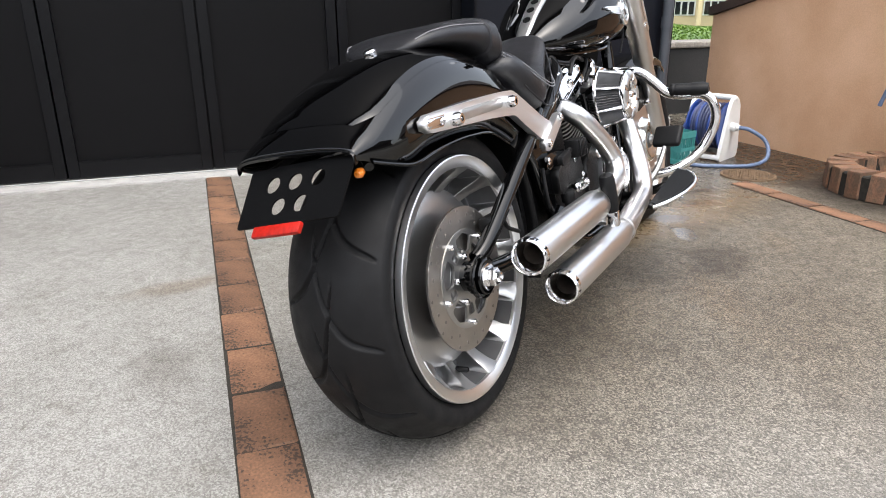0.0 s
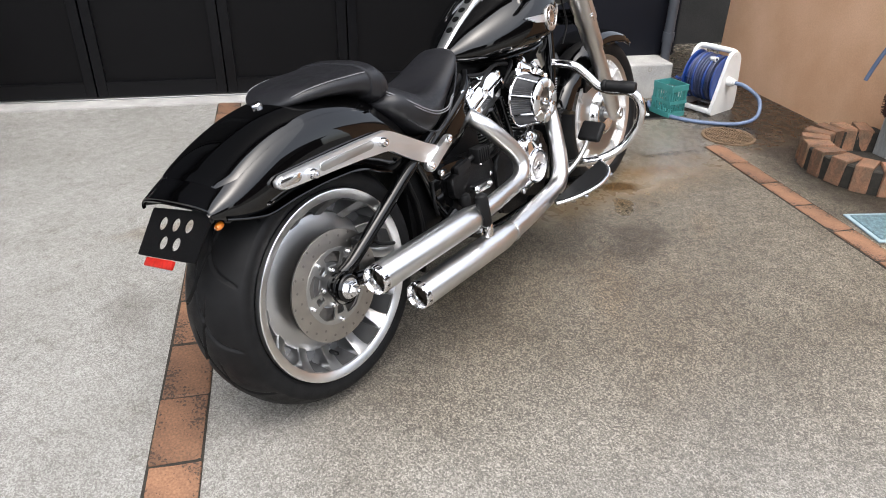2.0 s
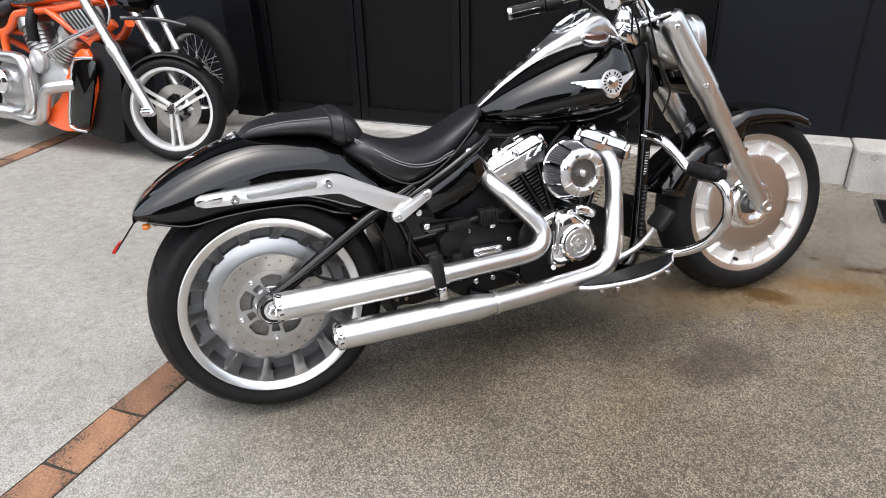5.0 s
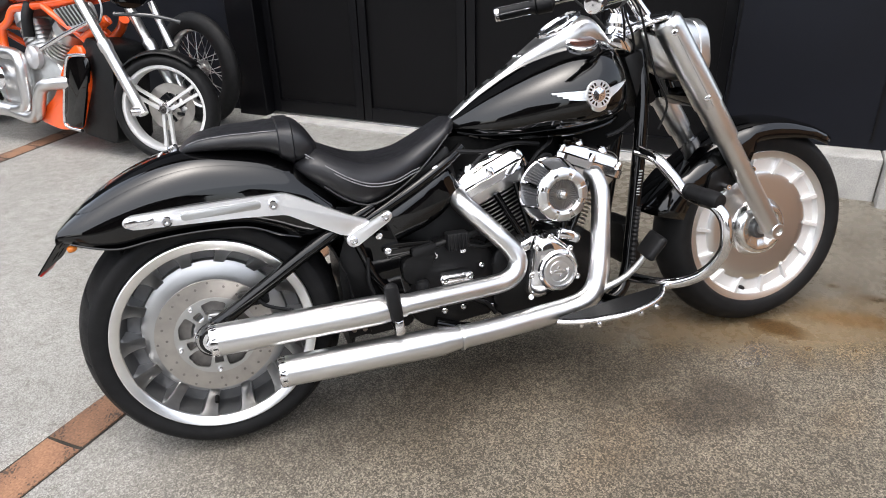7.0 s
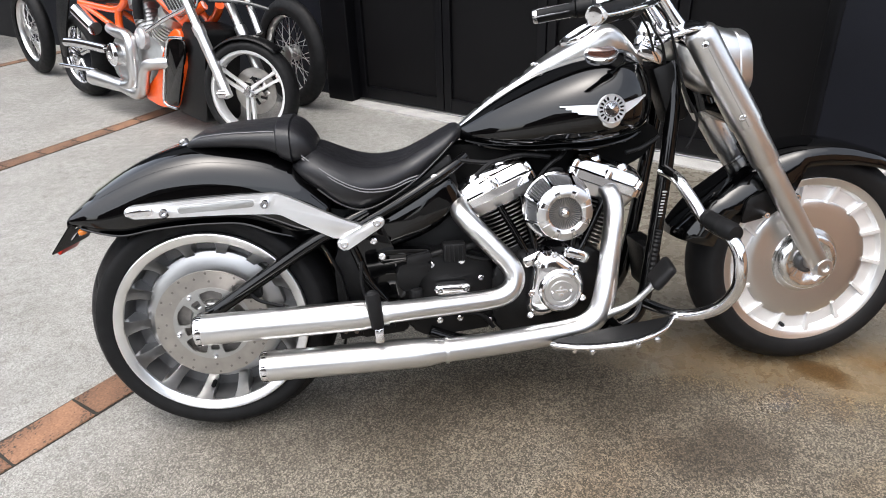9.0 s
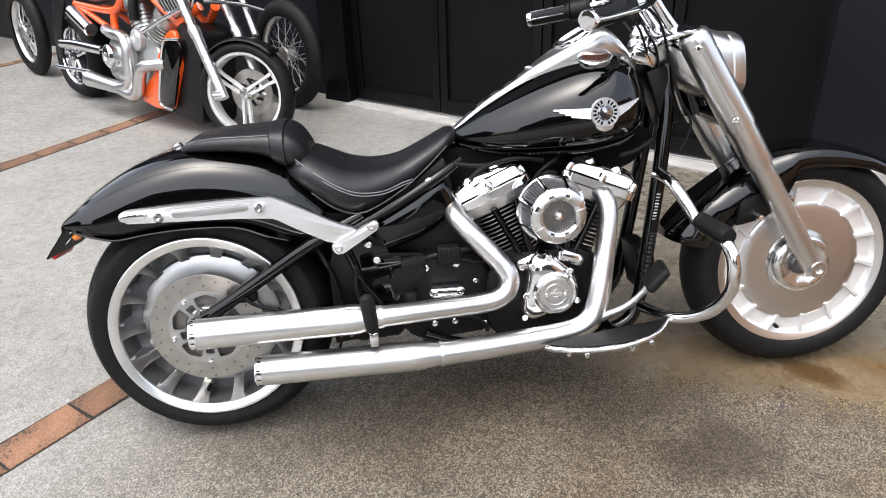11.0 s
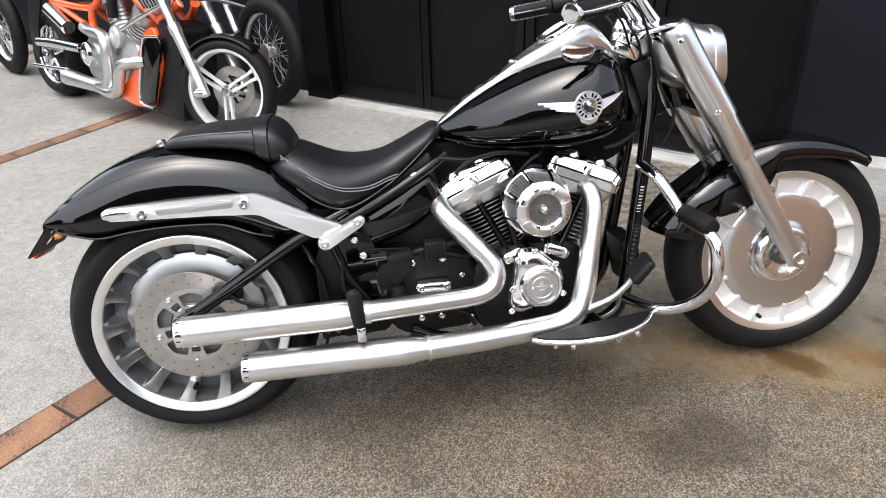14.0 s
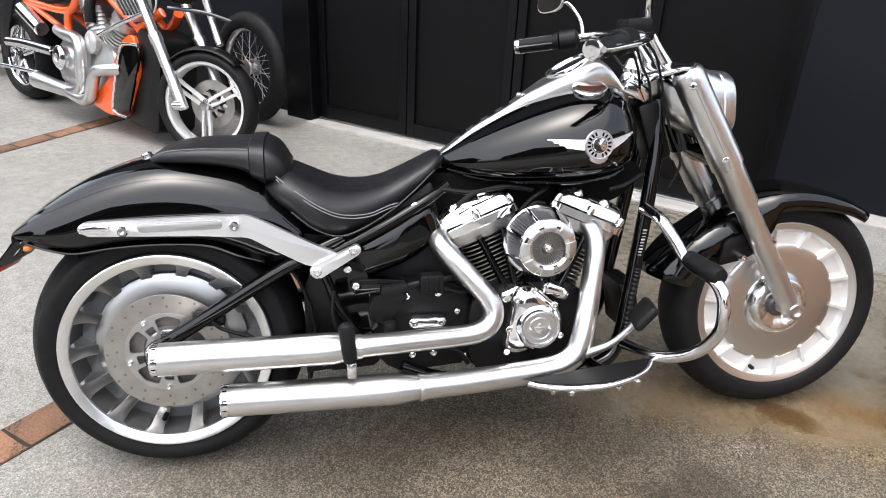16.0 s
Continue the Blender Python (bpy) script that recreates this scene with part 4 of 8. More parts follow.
def build_seats():
    zt = [(-0.022, 0.770), (0.0, 0.790), (0.03, 0.805), (0.10, 0.815), (0.16, 0.817), (0.22, 0.821), (0.252, 0.821), (0.28, 0.803), (0.305, 0.765)]
    zb = [(-0.022, 0.764), (0.05, 0.764), (0.107, 0.762), (0.19, 0.748), (0.25, 0.715), (0.305, 0.715)]
    w = [(-0.022, 0.03), (-0.005, 0.075), (0.03, 0.103), (0.10, 0.122), (0.20, 0.132), (0.26, 0.135), (0.29, 0.120), (0.305, 0.09)]
    bm = BM()
    cushion(bm, frange(-0.022, 0.305, 34), zb, zt, w, 2.9)
    p = part("passenger_seat", bm, LEATHER, BIKE, "black leather passenger seat with double stitching", sharp=60)
    bm = BM()
    rings = []
    for x, g in ((0.214, 0.0005), (0.217, 0.004), (0.247, 0.004), (0.250, 0.0005)):
        rings.append([Vector((x, y * (1 + g * 7), z + (g if z > 0.77 else -g))) for y, z in sec(spline(w, x), spline(zb, x), spline(zt, x), 2.9, 36)])
    loft(bm, rings)
    part("seat_strap", bm, LEATHER, p)
    for sgn in (-1, 1):
        for dz in (0.0, -0.006):
            bm = BM()
            pts = []
            for x in frange(0.005, 0.212, 9):
                ww, zz, bb = spline(w, x), spline(zt, x), spline(zb, x)
                pts.append((x, sgn * ww * 0.928, bb + (zz - bb) * 0.80 + dz))
            tube(bm, pts, 0.0014, 5, 3)
            part("stitch_line", bm, THREAD, p)
    zt = [(0.245, 0.722), (0.27, 0.745), (0.30, 0.754), (0.35, 0.735), (0.40, 0.716), (0.456, 0.708), (0.525, 0.717), (0.581, 0.741), (0.638, 0.769), (0.665, 0.782), (0.68, 0.776)]
    zb = [(0.245, 0.700), (0.269, 0.672), (0.305, 0.640), (0.353, 0.600), (0.404, 0.580), (0.455, 0.592), (0.534, 0.630), (0.614, 0.690), (0.655, 0.728), (0.68, 0.745)]
    w = [(0.245, 0.10), (0.27, 0.142), (0.31, 0.160), (0.36, 0.168), (0.42, 0.160), (0.48, 0.138), (0.54, 0.112), (0.60, 0.094), (0.645, 0.080), (0.67, 0.055), (0.68, 0.03)]
    bm = BM()
    xs = frange(0.245, 0.68, 46)
    rings = []
    for x in xs:
        ww, b0, t0 = spline(w, x), spline(zb, x), spline(zt, x)
        ring = []
        for y, z in sec(ww, b0, t0, 2.5, 44):
            f = abs(y) / ww
            if z > (b0 + t0) / 2:
                z -= 0.020 * (1 - f ** 2) * math.exp(-((x - 0.44) / 0.10) ** 2) - 0.012 * math.exp(-((f - 0.72) / 0.16) ** 2) * math.exp(-((x - 0.42) / 0.12) ** 2)
            ring.append(Vector((x, y, z)))
        rings.append(ring)
    loft(bm, rings)
    d = part("rider_seat", bm, LEATHER, BIKE, "deep black leather rider seat with grey stitching", sharp=60)
    for sgn in (-1, 1):
        for q in (0.0, 0.007):
            bm = BM()
            pts = [(0.272, sgn * 0.128, 0.742 - q), (0.32, sgn * 0.158, 0.708 - q), (0.37, sgn * 0.1705, 0.676 - q), (0.42, sgn * 0.1715, 0.657 - q), (0.48, sgn * 0.159, 0.655 - q), (0.53, sgn * 0.135, 0.668 - q), (0.555, sgn * 0.124, 0.672 - q)]
            tube(bm, pts, 0.0016, 5, 4)
            part("stitch_line", bm, THREAD, d)
        bm = BM()
        tube(bm, [(0.305, sgn * 0.158, 0.663), (0.353, sgn * 0.168, 0.626), (0.404, sgn * 0.168, 0.606), (0.455, sgn * 0.162, 0.615), (0.534, sgn * 0.132, 0.653), (0.60, sgn * 0.103, 0.700), (0.65, sgn * 0.076, 0.742)], 0.0022, 6, 5)
        part("piping", bm, LEATHER, d)
    bm = BM()
    lathe(bm, [(0, 0.013), (0.004, 0.014), (0.007, 0.009), (0.010, 0.009), (0.012, 0.013), (0.024, 0.013), (0.027, 0.010), (0.027, 0)], (-0.026, 0, 0.757), (-0.35, 0, 1), 20)
    part("seat_knob", bm, CHROME, BIKE, "chrome knurled seat screw")


TZB = [(0.655, 0.748), (0.70, 0.732), (0.76, 0.718), (0.84, 0.711), (0.92, 0.710), (1.0, 0.710), (1.06, 0.716), (1.11, 0.726), (1.15, 0.745), (1.178, 0.79), (1.186, 0.82)]
TZT = [(0.655, 0.760), (0.70, 0.790), (0.76, 0.832), (0.84, 0.878), (0.92, 0.918), (1.0, 0.950), (1.06, 0.962), (1.11, 0.952), (1.15, 0.918), (1.178, 0.868), (1.186, 0.84)]
TW = [(0.655, 0.02), (0.69, 0.052), (0.74, 0.092), (0.80, 0.126), (0.88, 0.160), (0.96, 0.182), (1.02, 0.189), (1.07, 0.185), (1.12, 0.162), (1.155, 0.118), (1.178, 0.06), (1.186, 0.02)]


def build_tank():
    bm = BM()
    rings = []
    for x in frange(0.655, 1.186, 54):
        w, b, t = spline(TW, x), spline(TZB, x), spline(TZT, x)
        ring = []
        for i in range(48):
            a = 2 * math.pi * i / 48
            c, s = math.cos(a), math.sin(a)
            y = w * math.copysign(abs(c) ** 0.86, c)
            mid = b + (t - b) * 0.40
            z = mid + (t - mid) * abs(s) ** 0.92 if s > 0 else mid - (mid - b) * abs(s) ** 0.72
            ring.append(Vector((x, y, z)))
        rings.append(ring)
    loft(bm, rings)
    tank = part("fuel_tank", bm, PAINT, BIKE, "gloss black teardrop fuel tank", sharp=70)
    bm = BM()
    for sgn in (-1, 1):
        pts = []
        for x in frange(0.69, 1.14, 14):
            pts.append((x, sgn * spline(TW, x) * 0.62, spline(TZB, x) + 0.002))
        tube(bm, pts, 0.005, 8, 3)
    part("tank_seam", bm, PAINT, tank)
    # console
    zt = [(0.672, 0.772), (0.70, 0.796), (0.766, 0.846), (0.838, 0.889), (0.909, 0.936), (0.982, 0.979), (1.03, 1.006), (1.060, 1.014), (1.085, 1.002), (1.122, 0.966), (1.160, 0.925)]
    w = [(0.672, 0.018), (0.70, 0.022), (0.80, 0.026), (0.88, 0.031), (0.93, 0.052), (1.0, 0.080), (1.05, 0.088), (1.10, 0.078), (1.16, 0.045)]
    bm = BM()
    rings = []
    for x in frange(0.672, 1.16, 40):
        t = spline(zt, x)
        b = min(spline(TZT, x) - 0.03, t - 0.03)
        rings.append([Vector((x, y, z)) for y, z in sec(spline(w, x), b, t, 3.6, 28)])
    loft(bm, rings)
    con = part("tank_console", bm, SATIN, tank, "chrome tank console with a round speedometer", sharp=50)
    # dark discs on the surface, painted as shaded holes
    for x in (0.735, 0.772, 0.809, 0.846):
        bm = BM()
        z = spline(zt, x)
        sl = (spline(zt, x + 0.01) - spline(zt, x - 0.01)) / 0.02
        nv = Vector((-sl, 0, 1)).normalized()
        lathe(bm, [(0.0022, 0), (0.0022, 0.0105), (0.0016, 0.0112), (-0.002, 0.0114)], Vector((x, 0, z)), nv, 20)
        part("console_hole", bm, DARK, con)
    for y in (-0.018, 0.018):
        bm = BM()
        bolt(bm, (0.885, y, spline(zt, 0.885) - 0.001), (-0.6, 0, 1), 0.007, 0.005)
        part("screw", bm, CHROME, con)
    c = Vector((1.012, 0, spline(zt, 1.012) - 0.007))
    nv = Vector((-0.55, 0, 1)).normalized()
    bm = BM()
    lathe(bm, [(-0.01, 0.066), (0.006, 0.066), (0.011, 0.063), (0.011, 0.058), (0.006, 0.056)], c, nv, 48)
    part("gauge_bezel", bm, CHROME, con)
    bm = BM()
    lathe(bm, [(0.006, 0.057), (0.0065, 0.0)], c, nv, 40)
    part("gauge_face", bm, GLASS, con)
    for sgn in (-1, 1):
        bm = BM()
        o = Vector((1.030, sgn * 0.098, 0.934))
        ax = Vector((-0.12, sgn * 0.45, 1))
        lathe(bm, [(-0.01, 0.040), (0.003, 0.042), (0.011, 0.042), (0.014, 0.038), (0.0145, 0.034)], o, ax, 40)
        cap = part("fuel_cap", bm, CHROME, tank, "chrome ringed fuel cap")
        bm = BM()
        lathe(bm, [(0.0145, 0.034), (0.0165, 0.030), (0.017, 0.0)], o, ax, 36)
        part("cap_top", bm, CAPBROWN, cap)
    # badge: disc with a lettered-looking ring drawn as plain bars, two wings and a scroll
    o = Vector((1.027, -0.1895, 0.815))
    ax = Vector((0.02, -1, 0.10)).normalized()
    bm = BM()
    lathe(bm, [(-0.006, 0.036), (0.003, 0.0362), (0.0045, 0.035), (0.0045, 0.0328), (0.0032, 0.032), (0.0030, 0.0)], o, ax, 44)
    badge = part("tank_badge", bm, LIP, tank, "round silver badge with two wings")
    u = Vector((1, 0, 0)) - ax * ax.x
    u.normalize()
    w = ax.cross(u)
    for k in range(18):
        if k in (4, 13):
            continue
        a = 2 * math.pi * (k + 0.5) / 18
        d, e = u * math.cos(a) + w * math.sin(a), w * math.cos(a) - u * math.sin(a)
        bm = BM()
        box(bm, o + ax * 0.0034 + d * 0.0262, (0.0088, 0.0046, 0.0016), Matrix((d, e, ax)).transposed(), 0.0005, 1)
        part("badge_bar", bm, PAINT, badge, smooth=False)
    bm = BM()
    lathe(bm, [(0.003, 0.0195), (0.0036, 0.0190), (0.0036, 0.0172), (0.0052, 0.0160), (0.0058, 0.006), (0.0064, 0.0)], o, ax, 32)
    part("badge_centre", bm, CHROME, badge)
    for k in range(10):
        a = 2 * math.pi * k / 10
        d = u * math.cos(a) + w * math.sin(a)
        bm = BM()
        rod(bm, o + ax * 0.0052 + d * 0.006, o + ax * 0.0048 + d * 0.0145, 0.0009, 5)
        part("badge_ray", bm, PAINT, badge)
    yw = lambda x: -(spline(TW, x) + 0.0012)
    for sgn, xt, zt2 in ((-1, 0.905, 0.822), (1, 1.122, 0.838)):
        for k in range(4):
            bm = BM()
            x0 = o.x + sgn * 0.031
            f = k / 3
            z0 = 0.827 - k * 0.0066
            x1 = xt - sgn * f * (0.042 if sgn < 0 else 0.025)
            z1 = zt2 + 0.005 - f * 0.016
            top = [(x0 + (x1 - x0) * t, z0 + (z1 - z0) * t) for t in frange(0, 1, 9)]
            hh = [0.0062 * (1 - t) + 0.0042 * t for t in frange(0, 1, 9)]
            rings = [[Vector((x, yw(x) - d, z + q)) for q, d in ((0, -0.003), (0, 0.0022), (-h, 0.0030), (-h, -0.003))] for (x, z), h in zip(top, hh)]
            loft(bm, rings)
            part("badge_wing", bm, LIP, badge, sharp=25)
    bm = BM()
    prism(bm, rounded([(1.003, 0.787), (1.051, 0.787), (1.046, 0.776), (1.027, 0.769), (1.008, 0.776)], 0.004), -0.188, -0.1945, 0.001)
    part("badge_scroll", bm, LIP, badge)


def build_exhausts():
    Y = -0.256
    def silencer(x0, z0, x1, z1, r):
        d = Vector((x1 - x0, 0, z1 - z0))
        n = d.length
        o = Vector((x0, Y, z0))
        bm = BM()
        lathe(bm, [(0.014, r - 0.0005), (0.016, r), (n - 0.075, r), (n - 0.055, r * 0.985), (n - 0.012, r * 0.80), (n, r * 0.76)], o, d, 48)
        ex = part("silencer", bm, SATIN, BIKE, "long brushed steel silencer")
        bm = BM()
        lathe(bm, [(0.016, r + 0.0004), (0.006, r + 0.0006), (0.0, r - 0.001), (-0.002, r - 0.004), (0.002, r - 0.0065), (0.016, r - 0.012), (0.030, r - 0.0145)], o, d, 48)
        tp = part("exhaust_tip", bm, CHROME, ex, "chrome exhaust tip")
        bm = BM()
        lathe(bm, [(0.030, r - 0.0145), (0.12, r - 0.016), (0.16, r - 0.016), (0.16, 0)], o, d, 32)
        part("bore", bm, SOOT, tp)
        # slots are raised dark bars; their shade is in the colour
        bm = BM()
        for k in range(10):
            a = 2 * math.pi * k / 10 + 0.2
            dd = d.normalized()
            u = Vector((0, 1, 0))
            w = dd.cross(u)
            c = o + dd * 0.009 + (u * math.cos(a) + w * math.sin(a)) * (r + 0.0004)
            mm = Matrix((dd, (u * math.cos(a) + w * math.sin(a)), dd.cross(u * math.cos(a) + w * math.sin(a)))).transposed()
            box(bm, c, (0.009, 0.0016, 0.0035), mm, 0.0005, 1)
        part("tip_slot", bm, DARK, tp)
        return ex

    silencer(-0.006, 0.360, 0.447, 0.363, 0.0372)
    silencer(0.134, 0.249, 0.592, 0.248, 0.0375)
    bm = BM()
    tube(bm, [(0.438, Y, 0.363), (0.521, -0.248, 0.363), (0.625, -0.228, 0.359), (0.707, -0.211, 0.356), (0.750, -0.203, 0.362), (0.775, -0.196, 0.380), (0.783, -0.189, 0.408), (0.769, -0.180, 0.440), (0.733, -0.168, 0.483), (0.684, -0.145, 0.537), (0.660, -0.118, 0.566), (0.66, -0.08, 0.585)], 0.0262, 28, 6)
    part("rear_header_pipe", bm, SATIN, BIKE, "bent steel rear header pipe")
    bm = BM()
    tube(bm, [(0.585, Y, 0.248), (0.703, -0.241, 0.246), (0.831, -0.223, 0.247), (0.918, -0.216, 0.253), (0.967, -0.213, 0.265), (1.001, -0.207, 0.293), (1.018, -0.199, 0.338), (1.032, -0.183, 0.402), (1.047, -0.160, 0.475), (1.062, -0.130, 0.545), (1.058, -0.10, 0.588), (1.045, -0.06, 0.60)], [0.0305, 0.0305, 0.0305, 0.030, 0.030, 0.0295, 0.029, 0.0275, 0.0265, 0.026, 0.026, 0.026], 28, 6)
    part("front_header_pipe", bm, SATIN, BIKE, "bent steel front header pipe")
    bm = BM()
    lathe(bm, [(0, 0.0315), (0.0, 0.0335), (0.008, 0.0335), (0.008, 0.0315)], (0.588, Y, 0.248), (1, 0, 0.01), 36)
    part("exhaust_clamp", bm, SATIN, BIKE)
    bm = BM()
    lathe(bm, [(0, 0.0265), (0, 0.0290), (0.010, 0.0290), (0.010, 0.0265)], (0.444, Y, 0.363), (1, 0, 0.01), 36)
    part("exhaust_clamp", bm, SATIN, BIKE)
    bm = BM()
    prism(bm, rounded([(0.31, 0.30), (0.31, 0.325), (0.46, 0.335), (0.47, 0.30)], 0.008), -0.19, -0.205, 0.002)
    part("exhaust_bracket", bm, WRINKLE, BIKE)


build_rear_wheel()
build_rear_fender()
build_struts()
build_seats()
build_tank()
build_exhausts()

# ---- engine, frame, front end ----
def one_each(name, material, parent, makers):
    """One part object for each maker of a small piece."""
    for f in makers:
        bm = BM()
        f(bm)
        part(name, bm, material, parent)


def cylinder(sign, tilt):
    """One air-cooled cylinder with fins, head and chrome rocker cover, tilted forward or back."""
    base = Vector((0.905 + sign * 0.024, 0, 0.325))
    w = Vector((sign * math.sin(radians(tilt)), 0, math.cos(radians(tilt))))
    u = Vector((w.z, 0, -w.x))
    M = Matrix((u, Vector((0, 1, 0)), w)).transposed()

    def at(a, y, h):
        return base + u * a + Vector((0, y, 0)) + w * h

    bm = BM()
    lathe(bm, [(0.08, 0.056), (0.265, 0.056)], base, w, 32, True)
    cyl = part("cylinder", bm, WRINKLE, BIKE, "black finned engine cylinder")
    fin = BM()
    out = rounded([(-0.072, -0.082), (0.072, -0.082), (0.072, 0.082), (-0.072, 0.082)], 0.045, 5)
    loft(fin, [[Vector((x, y, -0.0015)) for x, y in out], [Vector((x, y, 0.0015)) for x, y in out]])
    proto = part("cooling_fin", fin, WRINKLE, cyl, sharp=30)
    edge = BM()
    ring = [(x * 1.006, y * 1.006) for x, y in out]
    inner = [(x * 0.985, y * 0.985) for x, y in out]
    loft(edge, [[Vector((x, y, -0.0014)) for x, y in ring], [Vector((x, y, 0.0014)) for x, y in ring], [Vector((x, y, 0.0022)) for x, y in inner]], True, False)
    eproto = part("fin_edge", edge, FINEDGE, proto)
    for i in range(13):
        m = Matrix.Translation(at(0, 0, 0.112 + i * 0.0118)) @ M.to_4x4()
        if i == 0:
            proto.matrix_basis = m
            continue
        o = proto.copy()
        scene.collection.objects.link(o)
        o.parent, o.matrix_basis = cyl, m
        e = eproto.copy()
        scene.collection.objects.link(e)
        e.parent = o
    # head
    bm = BM()
    rings = []
    for h, a, b in ((0.262, 0.075, 0.085), (0.268, 0.088, 0.092), (0.293, 0.098, 0.096), (0.297, 0.098, 0.096)):
        rings.append([at(x * a / 0.08, y * b / 0.08, h) for x, y in rounded([(-0.08, -0.08), (0.08, -0.08), (0.08, 0.08), (-0.08, 0.08)], 0.02, 4)])
    loft(bm, rings)
    part("cylinder_head", bm, SATIN, cyl)
    bm = BM()
    rings = []
    for h, a, b in ((0.299, 0.110, 0.106), (0.301, 0.112, 0.108), (0.322, 0.112, 0.108), (0.325, 0.109, 0.105), (0.327, 0.105, 0.099), (0.350, 0.101, 0.092), (0.366, 0.090, 0.076), (0.373, 0.066, 0.048)):
        rings.append([at(x * a / 0.08, y * b / 0.08, h) for x, y in rounded([(-0.08, -0.08), (0.08, -0.08), (0.08, 0.08), (-0.08, 0.08)], 0.024, 5)])
    loft(bm, rings)
    cover = part("rocker_cover", bm, CHROME, cyl, "chrome rocker cover", sharp=32)
    def hump(x):
        def f(b):
            lathe(b, [(0.0, 0.030), (0.016, 0.028), (0.027, 0.020), (0.030, 0.0)], at(x, -0.058, 0.346), w, 24)
        return f
    one_each("cover_hump", CHROME, cover, [hump(-0.045), hump(0.035)])
    def scr(x, y):
        def f(b):
            bolt(b, at(x, y, 0.323), w, 0.0115, 0.022)
        return f
    one_each("bolt", CHROME, cover, [scr(-0.094, -0.088), (scr(0.094, -0.088)), scr(0.0, -0.096)])
    # pushrod tubes
    for a, b in ((-0.022, -0.034), (0.020, 0.030)):
        bm = BM()
        tube(bm, [at(a * 0.5 - sign * 0.012, -0.118, 0.115), at(b - sign * 0.02, -0.106, 0.275)], 0.0095, 16, 1)
        part("pushrod_tube", bm, FRAME, cyl)
    bm = BM()
    rings = []
    for h, s in ((0.098, 1.0), (0.104, 1.08), (0.120, 1.08), (0.126, 0.9)):
        rings.append([at(x * s - sign * 0.012, y * s - 0.118, h) for x, y in rounded([(-0.036, -0.024), (0.036, -0.024), (0.036, 0.024), (-0.036, 0.024)], 0.012, 3)])
    loft(bm, rings)
    part("lifter_block", bm, CHROME, cyl)


def build_engine():
    bm = BM()
    prism(bm, rounded([(0.735, 0.24), (0.735, 0.41), (0.80, 0.455), (1.00, 0.455), (1.065, 0.40), (1.075, 0.27), (1.03, 0.215), (0.78, 0.215)], 0.03), -0.125, 0.14, 0.012)
    part("crankcase", bm, WRINKLE, BIKE, "black engine crankcase")
    cylinder(-1, 22.5)
    cylinder(1, 22.5)
    # right-hand cam cover
    bm = BM()
    pts = []
    for cx, cz, r in ((0.907, 0.353, 0.074), (0.880, 0.418, 0.040), (0.856, 0.303, 0.036)):
        pts += circle(cx, cz, r, 40)
    ring = hull(pts)
    cx, cz = 0.900, 0.365
    loft(bm, [[Vector((cx + (x - cx) * g, y, cz + (z - cz) * g)) for x, z in ring] for g, y in ((1.0, -0.120), (1.0, -0.136), (0.985, -0.146), (0.95, -0.154), (0.89, -0.161), (0.80, -0.167), (0.66, -0.171), (0.45, -0.173), (0.1, -0.174))])
    cc = part("cam_cover", bm, CHROME, BIKE, "polished cam cover with a round medallion", sharp=50)
    o = Vector((0.908, -0.172, 0.350))
    bm = BM()
    lathe(bm, [(-0.004, 0.060), (0.006, 0.058), (0.010, 0.053), (0.009, 0.047), (0.006, 0.045)], o, (0, -1, 0), 48)
    part("medallion_ring", bm, CHROME, cc)
    bm = BM()
    lathe(bm, [(0.006, 0.0445), (0.0085, 0.042), (0.0085, 0.030), (0.0075, 0.029), (0.0085, 0.028), (0.009, 0.0)], o, (0, -1, 0), 48)
    md = part("medallion", bm, SATIN, cc)
    bm = BM()
    prism(bm, rounded([(0.8920, 0.3465), (0.9240, 0.3465), (0.9240, 0.3535), (0.8920, 0.3535)], 0.002), -0.1800, -0.1825)
    prism(bm, rounded([(0.9000, 0.3570), (0.9160, 0.3570), (0.9080, 0.3650)], 0.002), -0.1800, -0.1825)
    prism(bm, rounded([(0.9000, 0.3430), (0.9160, 0.3430), (0.9080, 0.3350)], 0.002), -0.1800, -0.1825)
    part("medallion_mark", bm, CHROME, md)
    def scr(x, z, r=0.009, y=-0.168):
        def f(b):
            bolt(b, (x, y, z), (0, -1, 0), r, 0.006)
        return f
    one_each("bolt", CHROME, cc, [scr(0.849, 0.425, y=-0.162), scr(0.893, 0.447, y=-0.162), scr(0.950, 0.405, y=-0.162), scr(0.970, 0.320, y=-0.162), scr(0.828, 0.283, y=-0.162), scr(0.832, 0.345, y=-0.162), scr(0.883, 0.350, 0.004, -0.180), scr(0.933, 0.350, 0.004, -0.180)])
    # round air cleaner
    o = Vector((0.905, -0.125, 0.572))
    ax = (0, -1, 0)
    bm = BM()
    lathe(bm, [(-0.03, 0.035), (0.0, 0.05), (0.012, 0.088), (0.018, 0.090), (0.021, 0.087), (0.021, 0.0)], o, ax, 56)
    ac = part("air_cleaner", bm, CHROME, BIKE, "round chrome air cleaner with pleated filter")
    bm = BM()
    n = 66
    rings = []
    for a, r in ((0.021, 0.083), (0.086, 0.066)):
        ring = []
        for k in range(n * 2):
            t = 2 * math.pi * k / (n * 2)
            rr = r - (0.006 if k % 2 else 0.0)
            ring.append(Vector((o.x + rr * math.cos(t), o.y - a, o.z + rr * math.sin(t))))
        rings.append(ring)
    loft(bm, rings)
    part("pleated_filter", bm, PLEAT, ac, sharp=20)
